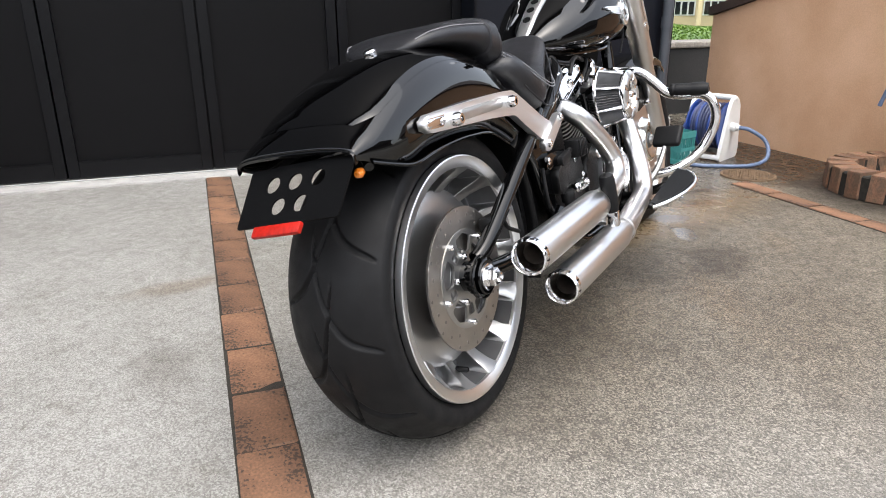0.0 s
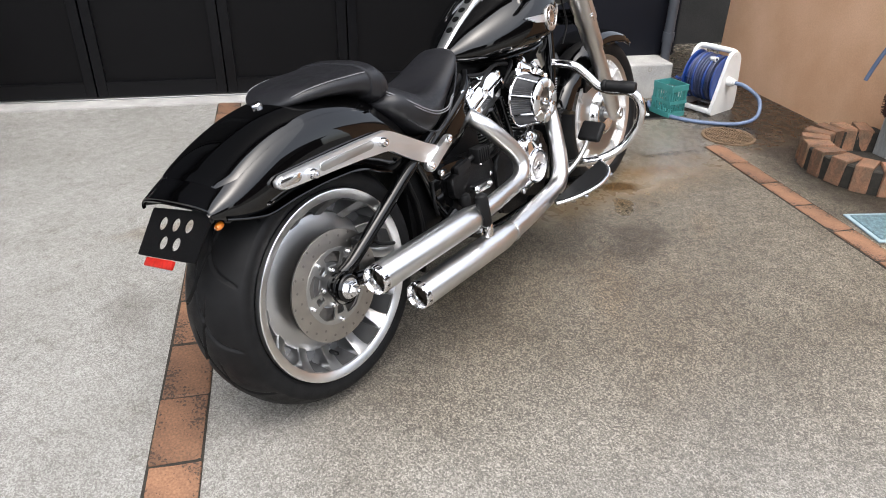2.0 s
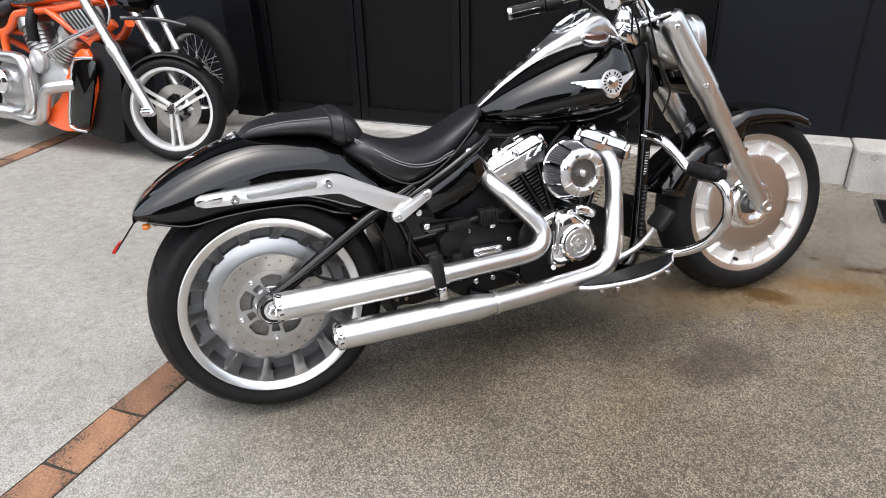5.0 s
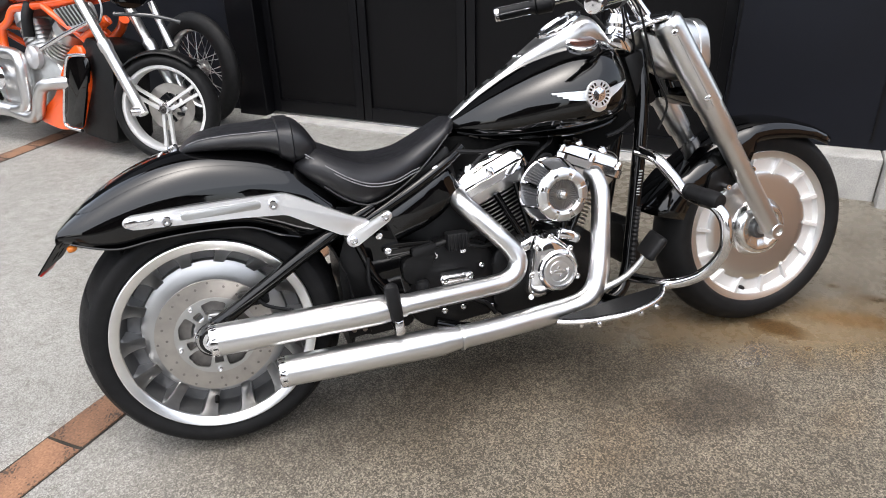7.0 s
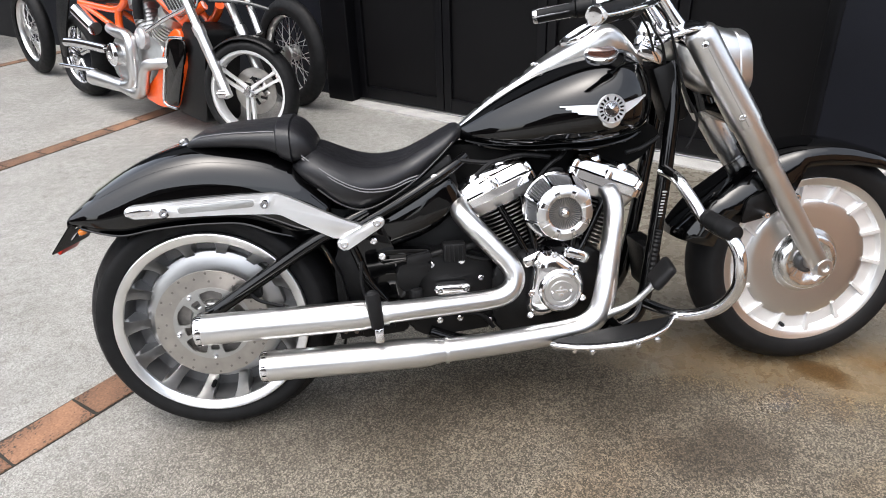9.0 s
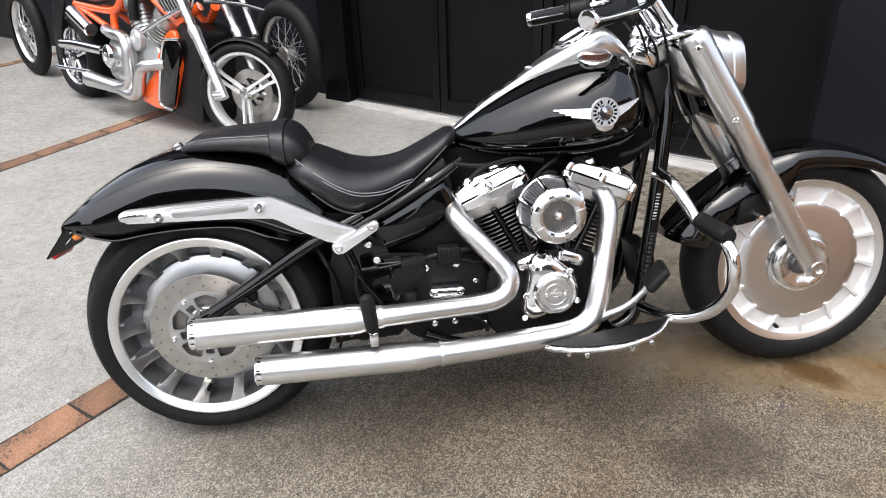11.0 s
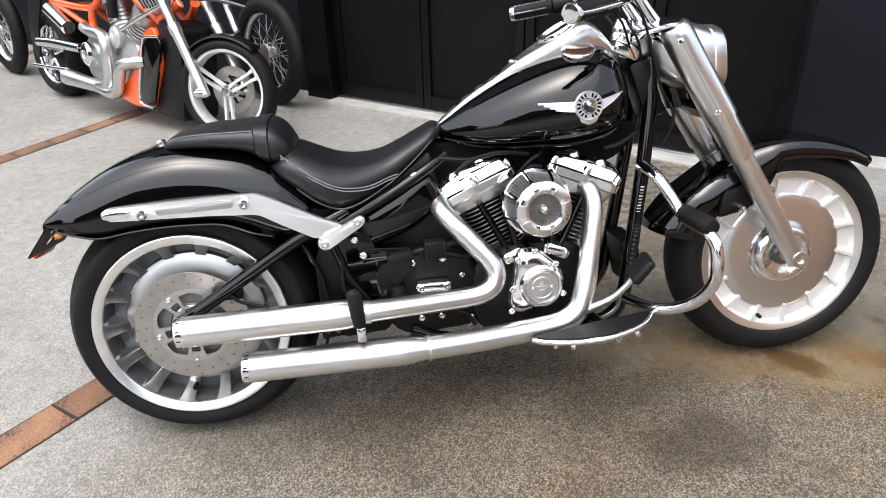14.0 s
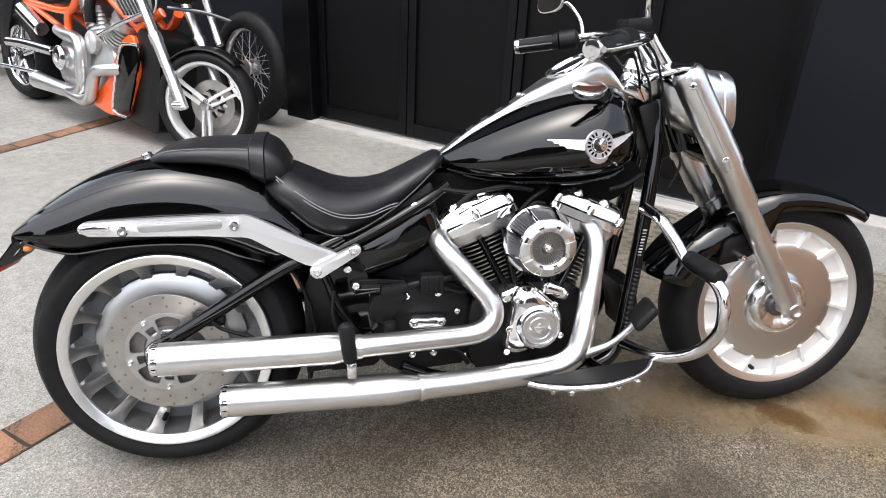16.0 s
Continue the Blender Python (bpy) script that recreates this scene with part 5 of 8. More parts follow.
    for k in range(8):
        t = 2 * math.pi * (k + 0.5) / 8
        bm = BM()
        d = Vector((math.cos(t), 0, math.sin(t)))
        rod(bm, o + d * 0.087 + Vector((0, -0.018, 0)), o + d * 0.069 + Vector((0, -0.088, 0)), 0.0045, 8)
        part("filter_rib", bm, CHROME, ac)
    bm = BM()
    lathe(bm, [(0.084, 0.070), (0.088, 0.0715), (0.094, 0.071), (0.099, 0.066), (0.1015, 0.056), (0.102, 0.046), (0.100, 0.0415), (0.096, 0.040), (0.088, 0.038)], o, ax, 64)
    fr = part("front_ring", bm, CHROME, ac)
    for k in range(8):
        t0 = 2 * math.pi * k / 8
        bm = BM()
        rings = []
        for r, y0, y1 in ((0.0435, 0.098, 0.1025), (0.050, 0.099, 0.1055), (0.062, 0.098, 0.1040), (0.0695, 0.093, 0.0985)):
            arc = [t0 + q for q in frange(-0.27, 0.27, 7)]
            rings.append([Vector((o.x + r * math.cos(a), o.y - y1, o.z + r * math.sin(a))) for a in arc] + [Vector((o.x + r * math.cos(a), o.y - y0, o.z + r * math.sin(a))) for a in arc[::-1]])
        loft(bm, rings)
        part("ring_pad", bm, SATIN, fr, sharp=30)
    bm = BM()
    for k in range(40):
        t = 2 * math.pi * k / 40
        d = Vector((math.cos(t), 0, math.sin(t)))
        m = Matrix((d, Vector((0, 1, 0)), d.cross(Vector((0, 1, 0))))).transposed()
        box(bm, o + d * 0.027 + Vector((0, -0.086, 0)), (0.024, 0.010, 0.0011), m)
    tagged(part("intake_vane_ring", bm, DISC, fr, smooth=False), kind="stuff")
    bm = BM()
    lathe(bm, [(0.070, 0.040), (0.070, 0.0)], o, ax, 32)
    part("intake_floor", bm, DARK, fr)
    bm = BM()
    lathe(bm, [(0.070, 0.012), (0.096, 0.0125), (0.103, 0.009), (0.106, 0.0)], o, ax, 28)
    part("centre_cap", bm, CHROME, fr)
    # gearbox and small hardware behind the pipes
    bm = BM()
    prism(bm, rounded([(0.50, 0.26), (0.49, 0.42), (0.54, 0.47), (0.70, 0.46), (0.745, 0.42), (0.745, 0.24), (0.56, 0.225)], 0.025), -0.115, 0.12, 0.012)
    gb = part("gearbox", bm, WRINKLE, BIKE, "black gearbox casing")
    bm = BM()
    prism(bm, rounded([(0.578, 0.357), (0.578, 0.383), (0.672, 0.383), (0.672, 0.357)], 0.012), -0.124, -0.150, 0.004)
    part("gearbox_cover", bm, CHROME, gb)
    one_each("bolt", CHROME, gb, [scr(0.592, 0.370, 0.008, -0.150), scr(0.658, 0.370, 0.008, -0.150), scr(0.575, 0.432, 0.009, -0.120), scr(0.655, 0.436, 0.009, -0.120), scr(0.705, 0.385, 0.008, -0.120), scr(0.59, 0.272, 0.009, -0.120), scr(0.645, 0.274, 0.009, -0.120), scr(0.54, 0.29, 0.008, -0.120), scr(0.70, 0.30, 0.008, -0.120), scr(0.725, 0.262, 0.008, -0.120)])
    bm = BM()
    prism(bm, rounded([(0.51, 0.44), (0.51, 0.465), (0.575, 0.475), (0.575, 0.45)], 0.008), -0.12, -0.145, 0.003)
    part("hose_boot", bm, GRIP, BIKE)
    bm = BM()
    box(bm, (0.635, -0.135, 0.470), (0.06, 0.04, 0.048), None, 0.006)
    for k in range(5):
        box(bm, (0.612 + k * 0.011, -0.157, 0.470), (0.004, 0.006, 0.044), None, 0.001, 1)
    part("wire_connector", bm, GRIP, BIKE, "ribbed black wiring connector")
    bm = BM()
    lathe(bm, [(0, 0.018), (0.02, 0.019), (0.03, 0.016), (0.034, 0)], (0.53, -0.14, 0.345), (0, 0, 1), 20)
    lathe(bm, [(0, 0.012), (0.02, 0.012)], (0.53, -0.14, 0.325), (0, 0, 1), 20)
    part("filler_cap", bm, GRIP, BIKE)
    for pts, r in (([(0.575, -0.125, 0.460), (0.60, -0.13, 0.468), (0.625, -0.13, 0.470)], 0.008), ([(0.665, -0.13, 0.475), (0.70, -0.125, 0.48), (0.76, -0.11, 0.47)], 0.010), ([(0.66, -0.13, 0.455), (0.71, -0.128, 0.44), (0.76, -0.12, 0.445)], 0.006), ([(0.62, -0.12, 0.32), (0.66, -0.14, 0.30), (0.71, -0.13, 0.275), (0.735, -0.125, 0.24)], 0.006)):
        bm = BM()
        tube(bm, pts, r, 10)
        part("engine_hose", bm, GRIP, BIKE)
    bm = BM()
    ring = rounded([(0.405, 0.548), (0.455, 0.575), (0.600, 0.655), (0.640, 0.660), (0.672, 0.590), (0.610, 0.535), (0.56, 0.508), (0.475, 0.480), (0.440, 0.478)], 0.014)
    cx, cz = sum(p[0] for p in ring) / len(ring), sum(p[1] for p in ring) / len(ring)
    loft(bm, [[Vector((cx + (x - cx) * g, y, cz + (z - cz) * g)) for x, z in ring] for g, y in ((1.0, -0.085), (1.0, -0.096), (0.97, -0.103), (0.88, -0.110), (0.72, -0.1155), (0.5, -0.119), (0.25, -0.121), (0.05, -0.1215))])
    sc = part("side_cover", bm, PAINT, BIKE, "gloss black side cover")
    bm = BM()
    prism(bm, rounded([(0.432, 0.478), (0.445, 0.444), (0.575, 0.455), (0.575, 0.478), (0.47, 0.485)], 0.010), -0.10, -0.130, 0.008, 3)
    part("lower_side_cover", bm, PAINT, BIKE, "narrow gloss black lower cover")
    one_each("bolt", CHROME, sc, [scr(0.430, 0.512, 0.0095, -0.130), scr(0.449, 0.468, 0.0095, -0.130), scr(0.596, 0.662, 0.0115, -0.125)])
    bm = BM()
    prism(bm, rounded([(0.30, 0.605), (0.36, 0.590), (0.46, 0.600), (0.56, 0.655), (0.64, 0.72), (0.66, 0.62), (0.47, 0.48), (0.36, 0.52)], 0.015), -0.095, 0.095, 0.008)
    part("seat_pan", bm, WRINKLE, BIKE)
    bm = BM()
    prism(bm, rounded([(0.325, 0.29), (0.322, 0.45), (0.365, 0.56), (0.43, 0.56), (0.50, 0.47), (0.51, 0.24), (0.37, 0.23)], 0.018), -0.098, 0.105, 0.008)
    part("battery_box", bm, WRINKLE, BIKE)
    bm = BM()
    box(bm, (0.352, -0.128, 0.266), (0.060, 0.010, 0.034), pose(0, 0, 0, 0, -6, 0).to_3x3(), 0.003)
    eb = part("exhaust_bracket", bm, WRINKLE, BIKE, "small black exhaust bracket with rusty bolts")
    one_each("bolt", RUST, eb, [scr(0.338, 0.270, 0.0065, -0.133), scr(0.366, 0.268, 0.0065, -0.133)])
    bm = BM()
    prism(bm, rounded([(0.485, 0.375), (0.480, 0.430), (0.50, 0.445), (0.575, 0.448), (0.575, 0.425), (0.545, 0.40), (0.53, 0.365)], 0.012), -0.112, -0.140, 0.008, 3)
    part("ribbed_cover", bm, WRINKLE, BIKE, "black moulded cover beside the gearbox")
    bm = BM()
    prism(bm, rounded([(0.47, 0.40), (0.46, 0.56), (0.62, 0.64), (0.72, 0.60), (0.745, 0.42)], 0.02), -0.065, 0.065, 0.006)
    part("inner_cover", bm, WRINKLE, BIKE)
    # clutter under the tank
    for k, p in enumerate([[(0.66, -0.10, 0.70), (0.74, -0.105, 0.690), (0.82, -0.10, 0.702), (0.90, -0.09, 0.69)], [(0.70, -0.12, 0.66), (0.74, -0.115, 0.688), (0.80, -0.1, 0.70)], [(0.86, -0.09, 0.62), (0.89, -0.1, 0.665), (0.93, -0.09, 0.69), (0.95, -0.06, 0.70)], [(0.93, -0.1, 0.655), (0.90, -0.11, 0.66), (0.875, -0.1, 0.63)], [(1.10, -0.10, 0.69), (1.15, -0.09, 0.70), (1.20, -0.07, 0.72)]]):
        bm = BM()
        tube(bm, p, 0.006, 8)
        part("engine_cable", bm, GRIP, BIKE)
    bm = BM()
    prism(bm, rounded([(0.60, 0.63), (0.62, 0.73), (1.14, 0.722), (1.18, 0.76), (1.22, 0.72), (1.16, 0.66), (1.02, 0.60), (0.93, 0.50), (0.90, 0.50), (0.78, 0.60)], 0.02), -0.045, 0.045, 0.005)
    part("frame_spine", bm, DARK, BIKE)


def build_frame():
    def bar(name, pts, r, m=FRAME, seg=16, n=6):
        bm = BM()
        tube(bm, pts, r, seg, n)
        return part(name, bm, m, BIKE)
    bar("seat_rail", [(0.40, -0.135, 0.560), (0.46, -0.132, 0.588), (0.54, -0.128, 0.628), (0.62, -0.115, 0.672), (0.68, -0.08, 0.705)], 0.014)
    bar("swingarm_stay", [(0.0, -0.140, 0.355), (0.035, -0.148, 0.375), (0.14, -0.15, 0.440), (0.25, -0.150, 0.508), (0.33, -0.145, 0.552), (0.42, -0.13, 0.592)], 0.0175)
    bar("swingarm", [(-0.01, -0.140, 0.328), (0.10, -0.142, 0.312), (0.25, -0.14, 0.298), (0.38, -0.135, 0.30), (0.49, -0.125, 0.33)], 0.019)
    bar("swingarm_left", [(-0.01, 0.140, 0.333), (0.25, 0.14, 0.345), (0.49, 0.125, 0.40)], 0.019)
    bm = BM()
    prism(bm, rounded([(0.325, 0.525), (0.36, 0.56), (0.44, 0.58), (0.475, 0.50), (0.50, 0.43), (0.52, 0.36), (0.47, 0.335), (0.425, 0.36), (0.40, 0.44), (0.375, 0.50)], 0.02), -0.075, -0.118, 0.010, 3)
    part("frame_casting", bm, FRAME, BIKE, "gloss black frame casting")
    bar("frame_post", [(0.365, -0.112, 0.525), (0.385, -0.118, 0.47), (0.41, -0.12, 0.40), (0.45, -0.12, 0.34)], 0.012)
    bar("brake_hose", [(0.06, -0.15, 0.40), (0.10, -0.157, 0.413), (0.13, -0.155, 0.385), (0.19, -0.15, 0.36)], 0.0045, GRIP)
    bar("brake_hose", [(0.395, -0.135, 0.46), (0.39, -0.14, 0.40), (0.40, -0.138, 0.36)], 0.005, GRIP)
    bm = BM()
    box(bm, (0.10, -0.135, 0.405), (0.075, 0.03, 0.035), None, 0.008)
    part("brake_caliper", bm, WRINKLE, BIKE, "black rear brake caliper")
    for sgn in (-1, 1):
        bar("downtube", [(1.245, sgn * 0.035, 0.91), (1.244, sgn * 0.05, 0.80), (1.228, sgn * 0.066, 0.66), (1.206, sgn * 0.075, 0.50), (1.185, sgn * 0.085, 0.36), (1.165, sgn * 0.095, 0.27), (1.12, sgn * 0.11, 0.215), (1.0, sgn * 0.12, 0.195), (0.70, sgn * 0.12, 0.195), (0.56, sgn * 0.12, 0.24)], 0.0195, FRAME, 18)
    bm = BM()
    tube(bm, [(1.268, 0, 0.97), (1.318, 0, 0.86), (1.35, 0, 0.78)], 0.035, 20, 3)
    part("steering_neck", bm, FRAME, BIKE)
    bm = BM()
    pts = curve_points([(1.196, -0.108, 0.475), (1.184, -0.112, 0.40), (1.172, -0.116, 0.31)], 14)
    rad = [0.011 if i % 2 else 0.0085 for i in range(len(pts))]
    tube(bm, [tuple(p) for p in pts], rad, 12, 1)
    part("corrugated_conduit", bm, GRIP, BIKE, "black corrugated wiring conduit", sharp=20)
    bm = BM()
    for k in range(9):
        z = 0.508 + k * 0.0085
        x = 1.2065 + (z - 0.50) * 0.14
        box(bm, (x - 0.004, -0.0955, z), (0.010, 0.0012, 0.0018 + 0.0012 * (k % 3)), pose(0, 0, 0, 0, 0, -10).to_3x3(), 0)
    tagged(part("label_bars", bm, WHITE_TAG, BIKE, "pale printed label bars", smooth=False), kind="stuff")
    # regulator between the downtubes
    bm = BM()
    box(bm, (1.205, 0, 0.35), (0.05, 0.13, 0.14), pose(0, 0, 0, 0, -9, 0).to_3x3(), 0.008)
    part("regulator", bm, WRINKLE, BIKE)


def build_controls():
    # floorboard: half-moon board on the right-hand side
    a, b = Vector((0.860, -0.252, 0.246)), Vector((1.182, -0.278, 0.298))
    u = (b - a).normalized()
    v = Vector((-0.08, -1, 0.0))
    v = (v - u * v.dot(u)).normalized()
    w = u.cross(v)
    if w.z < 0:
        w = -w
    L = (b - a).length
    prof = []
    for k in range(25):
        t = k / 24
        prof.append((t * L, 0.108 * (math.sin(math.pi * min(1, t * 1.05 + 0.02)) ** 0.55) * (0.62 + 0.38 * t)))
    outer = [(x, y) for x, y in prof]
    loop = outer + [(L * 0.97, 0.0), (L * 0.5, -0.004), (L * 0.03, 0.0)]

    def at(x, y, h):
        return a + u * x + v * y + w * h

    bm = BM()
    loft(bm, [[at(x, y, -0.012) for x, y in loop], [at(x, y, 0.0) for x, y in loop]])
    fb = part("footboard", bm, GRIP, BIKE, "half-moon footboard with black rubber and chrome rim")
    bm = BM()
    cx = sum(x for x, y in loop) / len(loop)
    cy = sum(y for x, y in loop) / len(loop)
    ins = [(cx + (x - cx) * 0.93, cy + (y - cy) * 0.86) for x, y in loop]
    loft(bm, [[at(x, y, 0.0) for x, y in ins], [at(x, y, 0.0045) for x, y in ins]])
    pad = part("rubber_pad", bm, GRIP, fb)
    bm = BM()
    tube(bm, [at(x, y + 0.001, -0.005) for x, y in outer], 0.0075, 10, 1)
    part("rim", bm, CHROME, fb)
    for x, y in ((0.09, 0.085), (0.20, 0.098), (0.25, 0.09), (0.05, 0.06)):
        bm = BM()
        bolt(bm, at(x, y - 0.012, -0.012), -w, 0.008, 0.010)
        part("bolt", bm, CHROME, fb)
    bm = BM()
    tube(bm, [(1.05, -0.10, 0.235), (1.05, -0.20, 0.248), (1.05, -0.27, 0.266)], 0.014, 12)
    part("footboard_bracket", bm, FRAME, BIKE)
    bm = BM()
    tube(bm, [(0.92, -0.10, 0.215), (0.92, -0.20, 0.230), (0.92, -0.25, 0.240)], 0.014, 12)
    part("footboard_bracket", bm, FRAME, BIKE)
    # brake pedal
    bm = BM()
    tube(bm, [(0.985, -0.20, 0.268), (1.03, -0.228, 0.298), (1.08, -0.240, 0.325), (1.115, -0.25, 0.362), (1.13, -0.255, 0.385)], [0.013, 0.011, 0.0095, 0.008, 0.0085], 12)
    pl = part("brake_pedal", bm, CAST, BIKE, "black brake pedal arm with a rubber pad")
    bm = BM()
    box(bm, (1.143, -0.262, 0.408), (0.024, 0.092, 0.072), pose(0, 0, 0, 0, 38, -12).to_3x3(), 0.010, 3)
    part("pedal_pad", bm, GRIP, pl)
    # engine guard
    bm = BM()
    tube(bm, [(1.207, -0.085, 0.634), (1.216, -0.110, 0.629), (1.219, -0.165, 0.620), (1.235, -0.207, 0.582), (1.252, -0.243, 0.540), (1.262, -0.29, 0.524), (1.266, -0.352, 0.520), (1.274, -0.383, 0.490), (1.279, -0.388, 0.44), (1.280, -0.372, 0.39), (1.263, -0.335, 0.335), (1.228, -0.290, 0.300), (1.188, -0.238, 0.284), (1.165, -0.13, 0.27)], 0.0155, 18, 7)
    g = part("engine_guard", bm, CHROME, BIKE, "chrome looped engine guard")
    bm = BM()
    lathe(bm, [(0, 0.0165), (0.004, 0.0205), (0.012, 0.0215), (0.016, 0.0195), (0.024, 0.0215), (0.030, 0.0195), (0.038, 0.0215), (0.044, 0.0195), (0.052, 0.0218), (0.058, 0.0198), (0.070, 0.0225), (0.105, 0.0230), (0.120, 0.019), (0.124, 0)], (1.252, -0.255, 0.545), (0.016, -0.116, -0.012), 24)
    part("highway_peg", bm, GRIP, g, "black rubber highway peg")
    # passenger peg, folded up
    bm = BM()
    lathe(bm, [(0, 0.012), (0.006, 0.0155), (0.035, 0.0175), (0.078, 0.0185), (0.090, 0.0165), (0.096, 0.009), (0.097, 0)], (0.426, -0.288, 0.338), (-0.010, 0.006, 0.098), 20)
    pg = part("passenger_peg", bm, GRIP, BIKE, "folded black rubber passenger peg")
    bm = BM()
    box(bm, (0.428, -0.288, 0.322), (0.024, 0.026, 0.040), None, 0.006)
    rod(bm, (0.428, -0.27, 0.315), (0.42, -0.15, 0.33), 0.011, 12)
    part("peg_mount", bm, CHROME, pg)


def build_tail():
    # plate bracket hung under the fender tail
    o = Vector((-0.288, -0.010, 0.614))
    down = Vector((-0.070, 0, -0.086)).normalized()
    side = Vector((0, 1, -0.075)).normalized()
    nrm = side.cross(down)
    H = 0.110
    def at(x, z, d=0.0):
        return o + side * x + down * z + nrm * d
    holes = [circle(-0.046 + 0.050 * k, 0.034, 0.0150) for k in range(3)] + [circle(-0.022 + 0.050 * k, 0.076, 0.0150) for k in range(2)]
    holes = [[(x, z) for x, z in h] for h in holes]
    bm = BM()
    plate_with_holes(bm, rounded([(-0.116, 0.0), (0.116, 0.0), (0.112, H), (-0.112, H)], 0.006), holes)
    for v in bm.verts:
        v.co = at(v.co.x, v.co.z)
    pb = part("plate_bracket", bm, BRACKET, BIKE, "black number plate bracket with round holes", smooth=False)
    s = pb.modifiers.new("thickness", "SOLIDIFY")
    s.thickness, s.offset = 0.003, 0
    bm = BM()
    m = Matrix((side, down, nrm)).transposed()
    box(bm, at(0.010, H + 0.012, 0.004), (0.105, 0.020, 0.010), m, 0.003)
    part("rear_reflector", bm, RED, pb, "red rear reflector")
    bm = BM()
    lathe(bm, [(0, 0.005), (0.005, 0.008), (0.014, 0.0085), (0.019, 0.0055), (0.020, 0)], (-0.268, -0.112, 0.590), (-0.9, -0.15, -0.2), 18)
    il = part("turn_signal", bm, AMBER, pb, "small amber turn signal")
    bm = BM()
    tube(bm, [(-0.245, -0.105, 0.602), (-0.258, -0.120, 0.593)], 0.008, 10, 1)
    part("signal_stalk", bm, FRAME, il)
    bm = BM()
    rod(bm, at(-0.02, 0.004, -0.004), at(0.05, 0.004, -0.004), 0.005, 10)
    part("plate_lamp", bm, CHROME, pb)


STEER = radians(-2.5)
AXLE = Vector((1.669, 0.003, 0.330))


def build_front():
    # wheel
    turn = Matrix.Translation(AXLE) @ Matrix.Rotation(STEER, 4, "Z") @ Matrix.Scale(1.02, 4)
    rim = place(part("front_wheel", wheel_rim(0.064, 0.044, 0.172), WHITE_RIM, BIKE, "satin cast disc front wheel"), turn)
    wheel_ribs(rim, LIP, WHITE_RIM, 14, 0.064, 0.044, 0.168, 0.056, 0.013, 0.11, 0.3)
    bm = BM()
    lathe(bm, [(-0.040, 0.176), (-0.049, 0.174), (-0.052, 0.168), (-0.053, 0.148), (-0.050, 0.088), (-0.050, 0.0)], seg=80)
    part("wheel_disc", bm, SATIN, rim, "brushed disc centre with a raised hub")
    bm = BM()
    rings = []
    for j in range(96):
        a = 2 * math.pi * j / 96
        ring = []
        for y, r in ((-0.049, 0.096), (-0.052, 0.093), (-0.060, 0.088), (-0.070, 0.083), (-0.077, 0.077), (-0.080, 0.070), (-0.080, 0.063), (-0.077, 0.054), (-0.072, 0.045), (-0.067, 0.036), (-0.066, 0.033)):
            flute = 0.0016 * max(0.0, math.cos(10 * a)) * max(0.0, 1 - abs((r - 0.052) / 0.018) ** 2)
            ring.append(Vector((r * math.cos(a), y + flute, r * math.sin(a))))
        rings.append(ring)
    loft(bm, [list(q) for q in zip(*rings)], True, False)
    hb = part("hub", bm, ALU, rim, "fluted chrome hub cone", sharp=60)
    bm = BM()
    lathe(bm, [(-0.060, 0.033), (-0.070, 0.030), (-0.074, 0.026), (-0.074, 0.0)], seg=32)
    part("hub_seal", bm, POCKET, hb)
    settle(part("tyre", tyre_mesh(0.076, 0.3190, 0.2395, 160), RUBBER, rim, "black front tyre"), BIKE.matrix_world @ turn)
    bm = BM()
    lathe(bm, [(0.0, 0.006), (-0.022, 0.006), (-0.026, 0.004)], (-0.055, -0.05, -0.19), seg=10)
    part("valve_stem", bm, GRIP, rim)
    # fender
    bm = BM()
    rings = []
    for k in range(31):
        a = radians(50 + (166 - 50) * k / 30)
        rise = 0.0
        if k < 5:
            rise = 0.012 * (5 - k) / 5
        if k > 20:
            rise = 0.062 * ((k - 20) / 10) ** 1.6
        top = 0.343 + rise
        low = 0.312 - 0.03 * min(1, k / 8) + rise * 0.3 - 0.075 * max(0.0, 1 - abs((k - 19) / 6.0) ** 2.5)
        w = 0.098 if k > 2 else 0.09
        d = Vector((math.cos(a), 0, math.sin(a)))
        ring = []
        for j in range(-10, 11):
            ph = j / 10 * math.pi / 2
            y = w * math.copysign(abs(math.sin(ph)) ** 0.8, ph)
            h = max(math.cos(ph), 0) ** 0.5
            ring.append(d * (low + (top - low) * h) + Vector((0, y, 0)))
        rings.append(ring)
    loft(bm, rings, False)
    f = place(part("front_fender", bm, PAINT, BIKE, "gloss black front fender", sharp=50), turn)
    s = f.modifiers.new("thickness", "SOLIDIFY")
    s.thickness, s.offset = 0.004, -1
    bm = BM()
    prism(bm, rounded([(-0.225, 0.135), (-0.21, 0.205), (-0.125, 0.238), (-0.085, 0.225), (-0.08, 0.195), (-0.15, 0.152)], 0.012), -0.098, -0.108, 0.003)
    br = place(part("fender_bracket", bm, WRINKLE, BIKE), turn)
    for x, z in ((-0.167, 0.163), (-0.088, 0.206)):
        bm = BM()
        bolt(bm, (x, -0.108, z), (0, -1, 0), 0.010, 0.026)
        part("bolt", bm, CHROME, br)
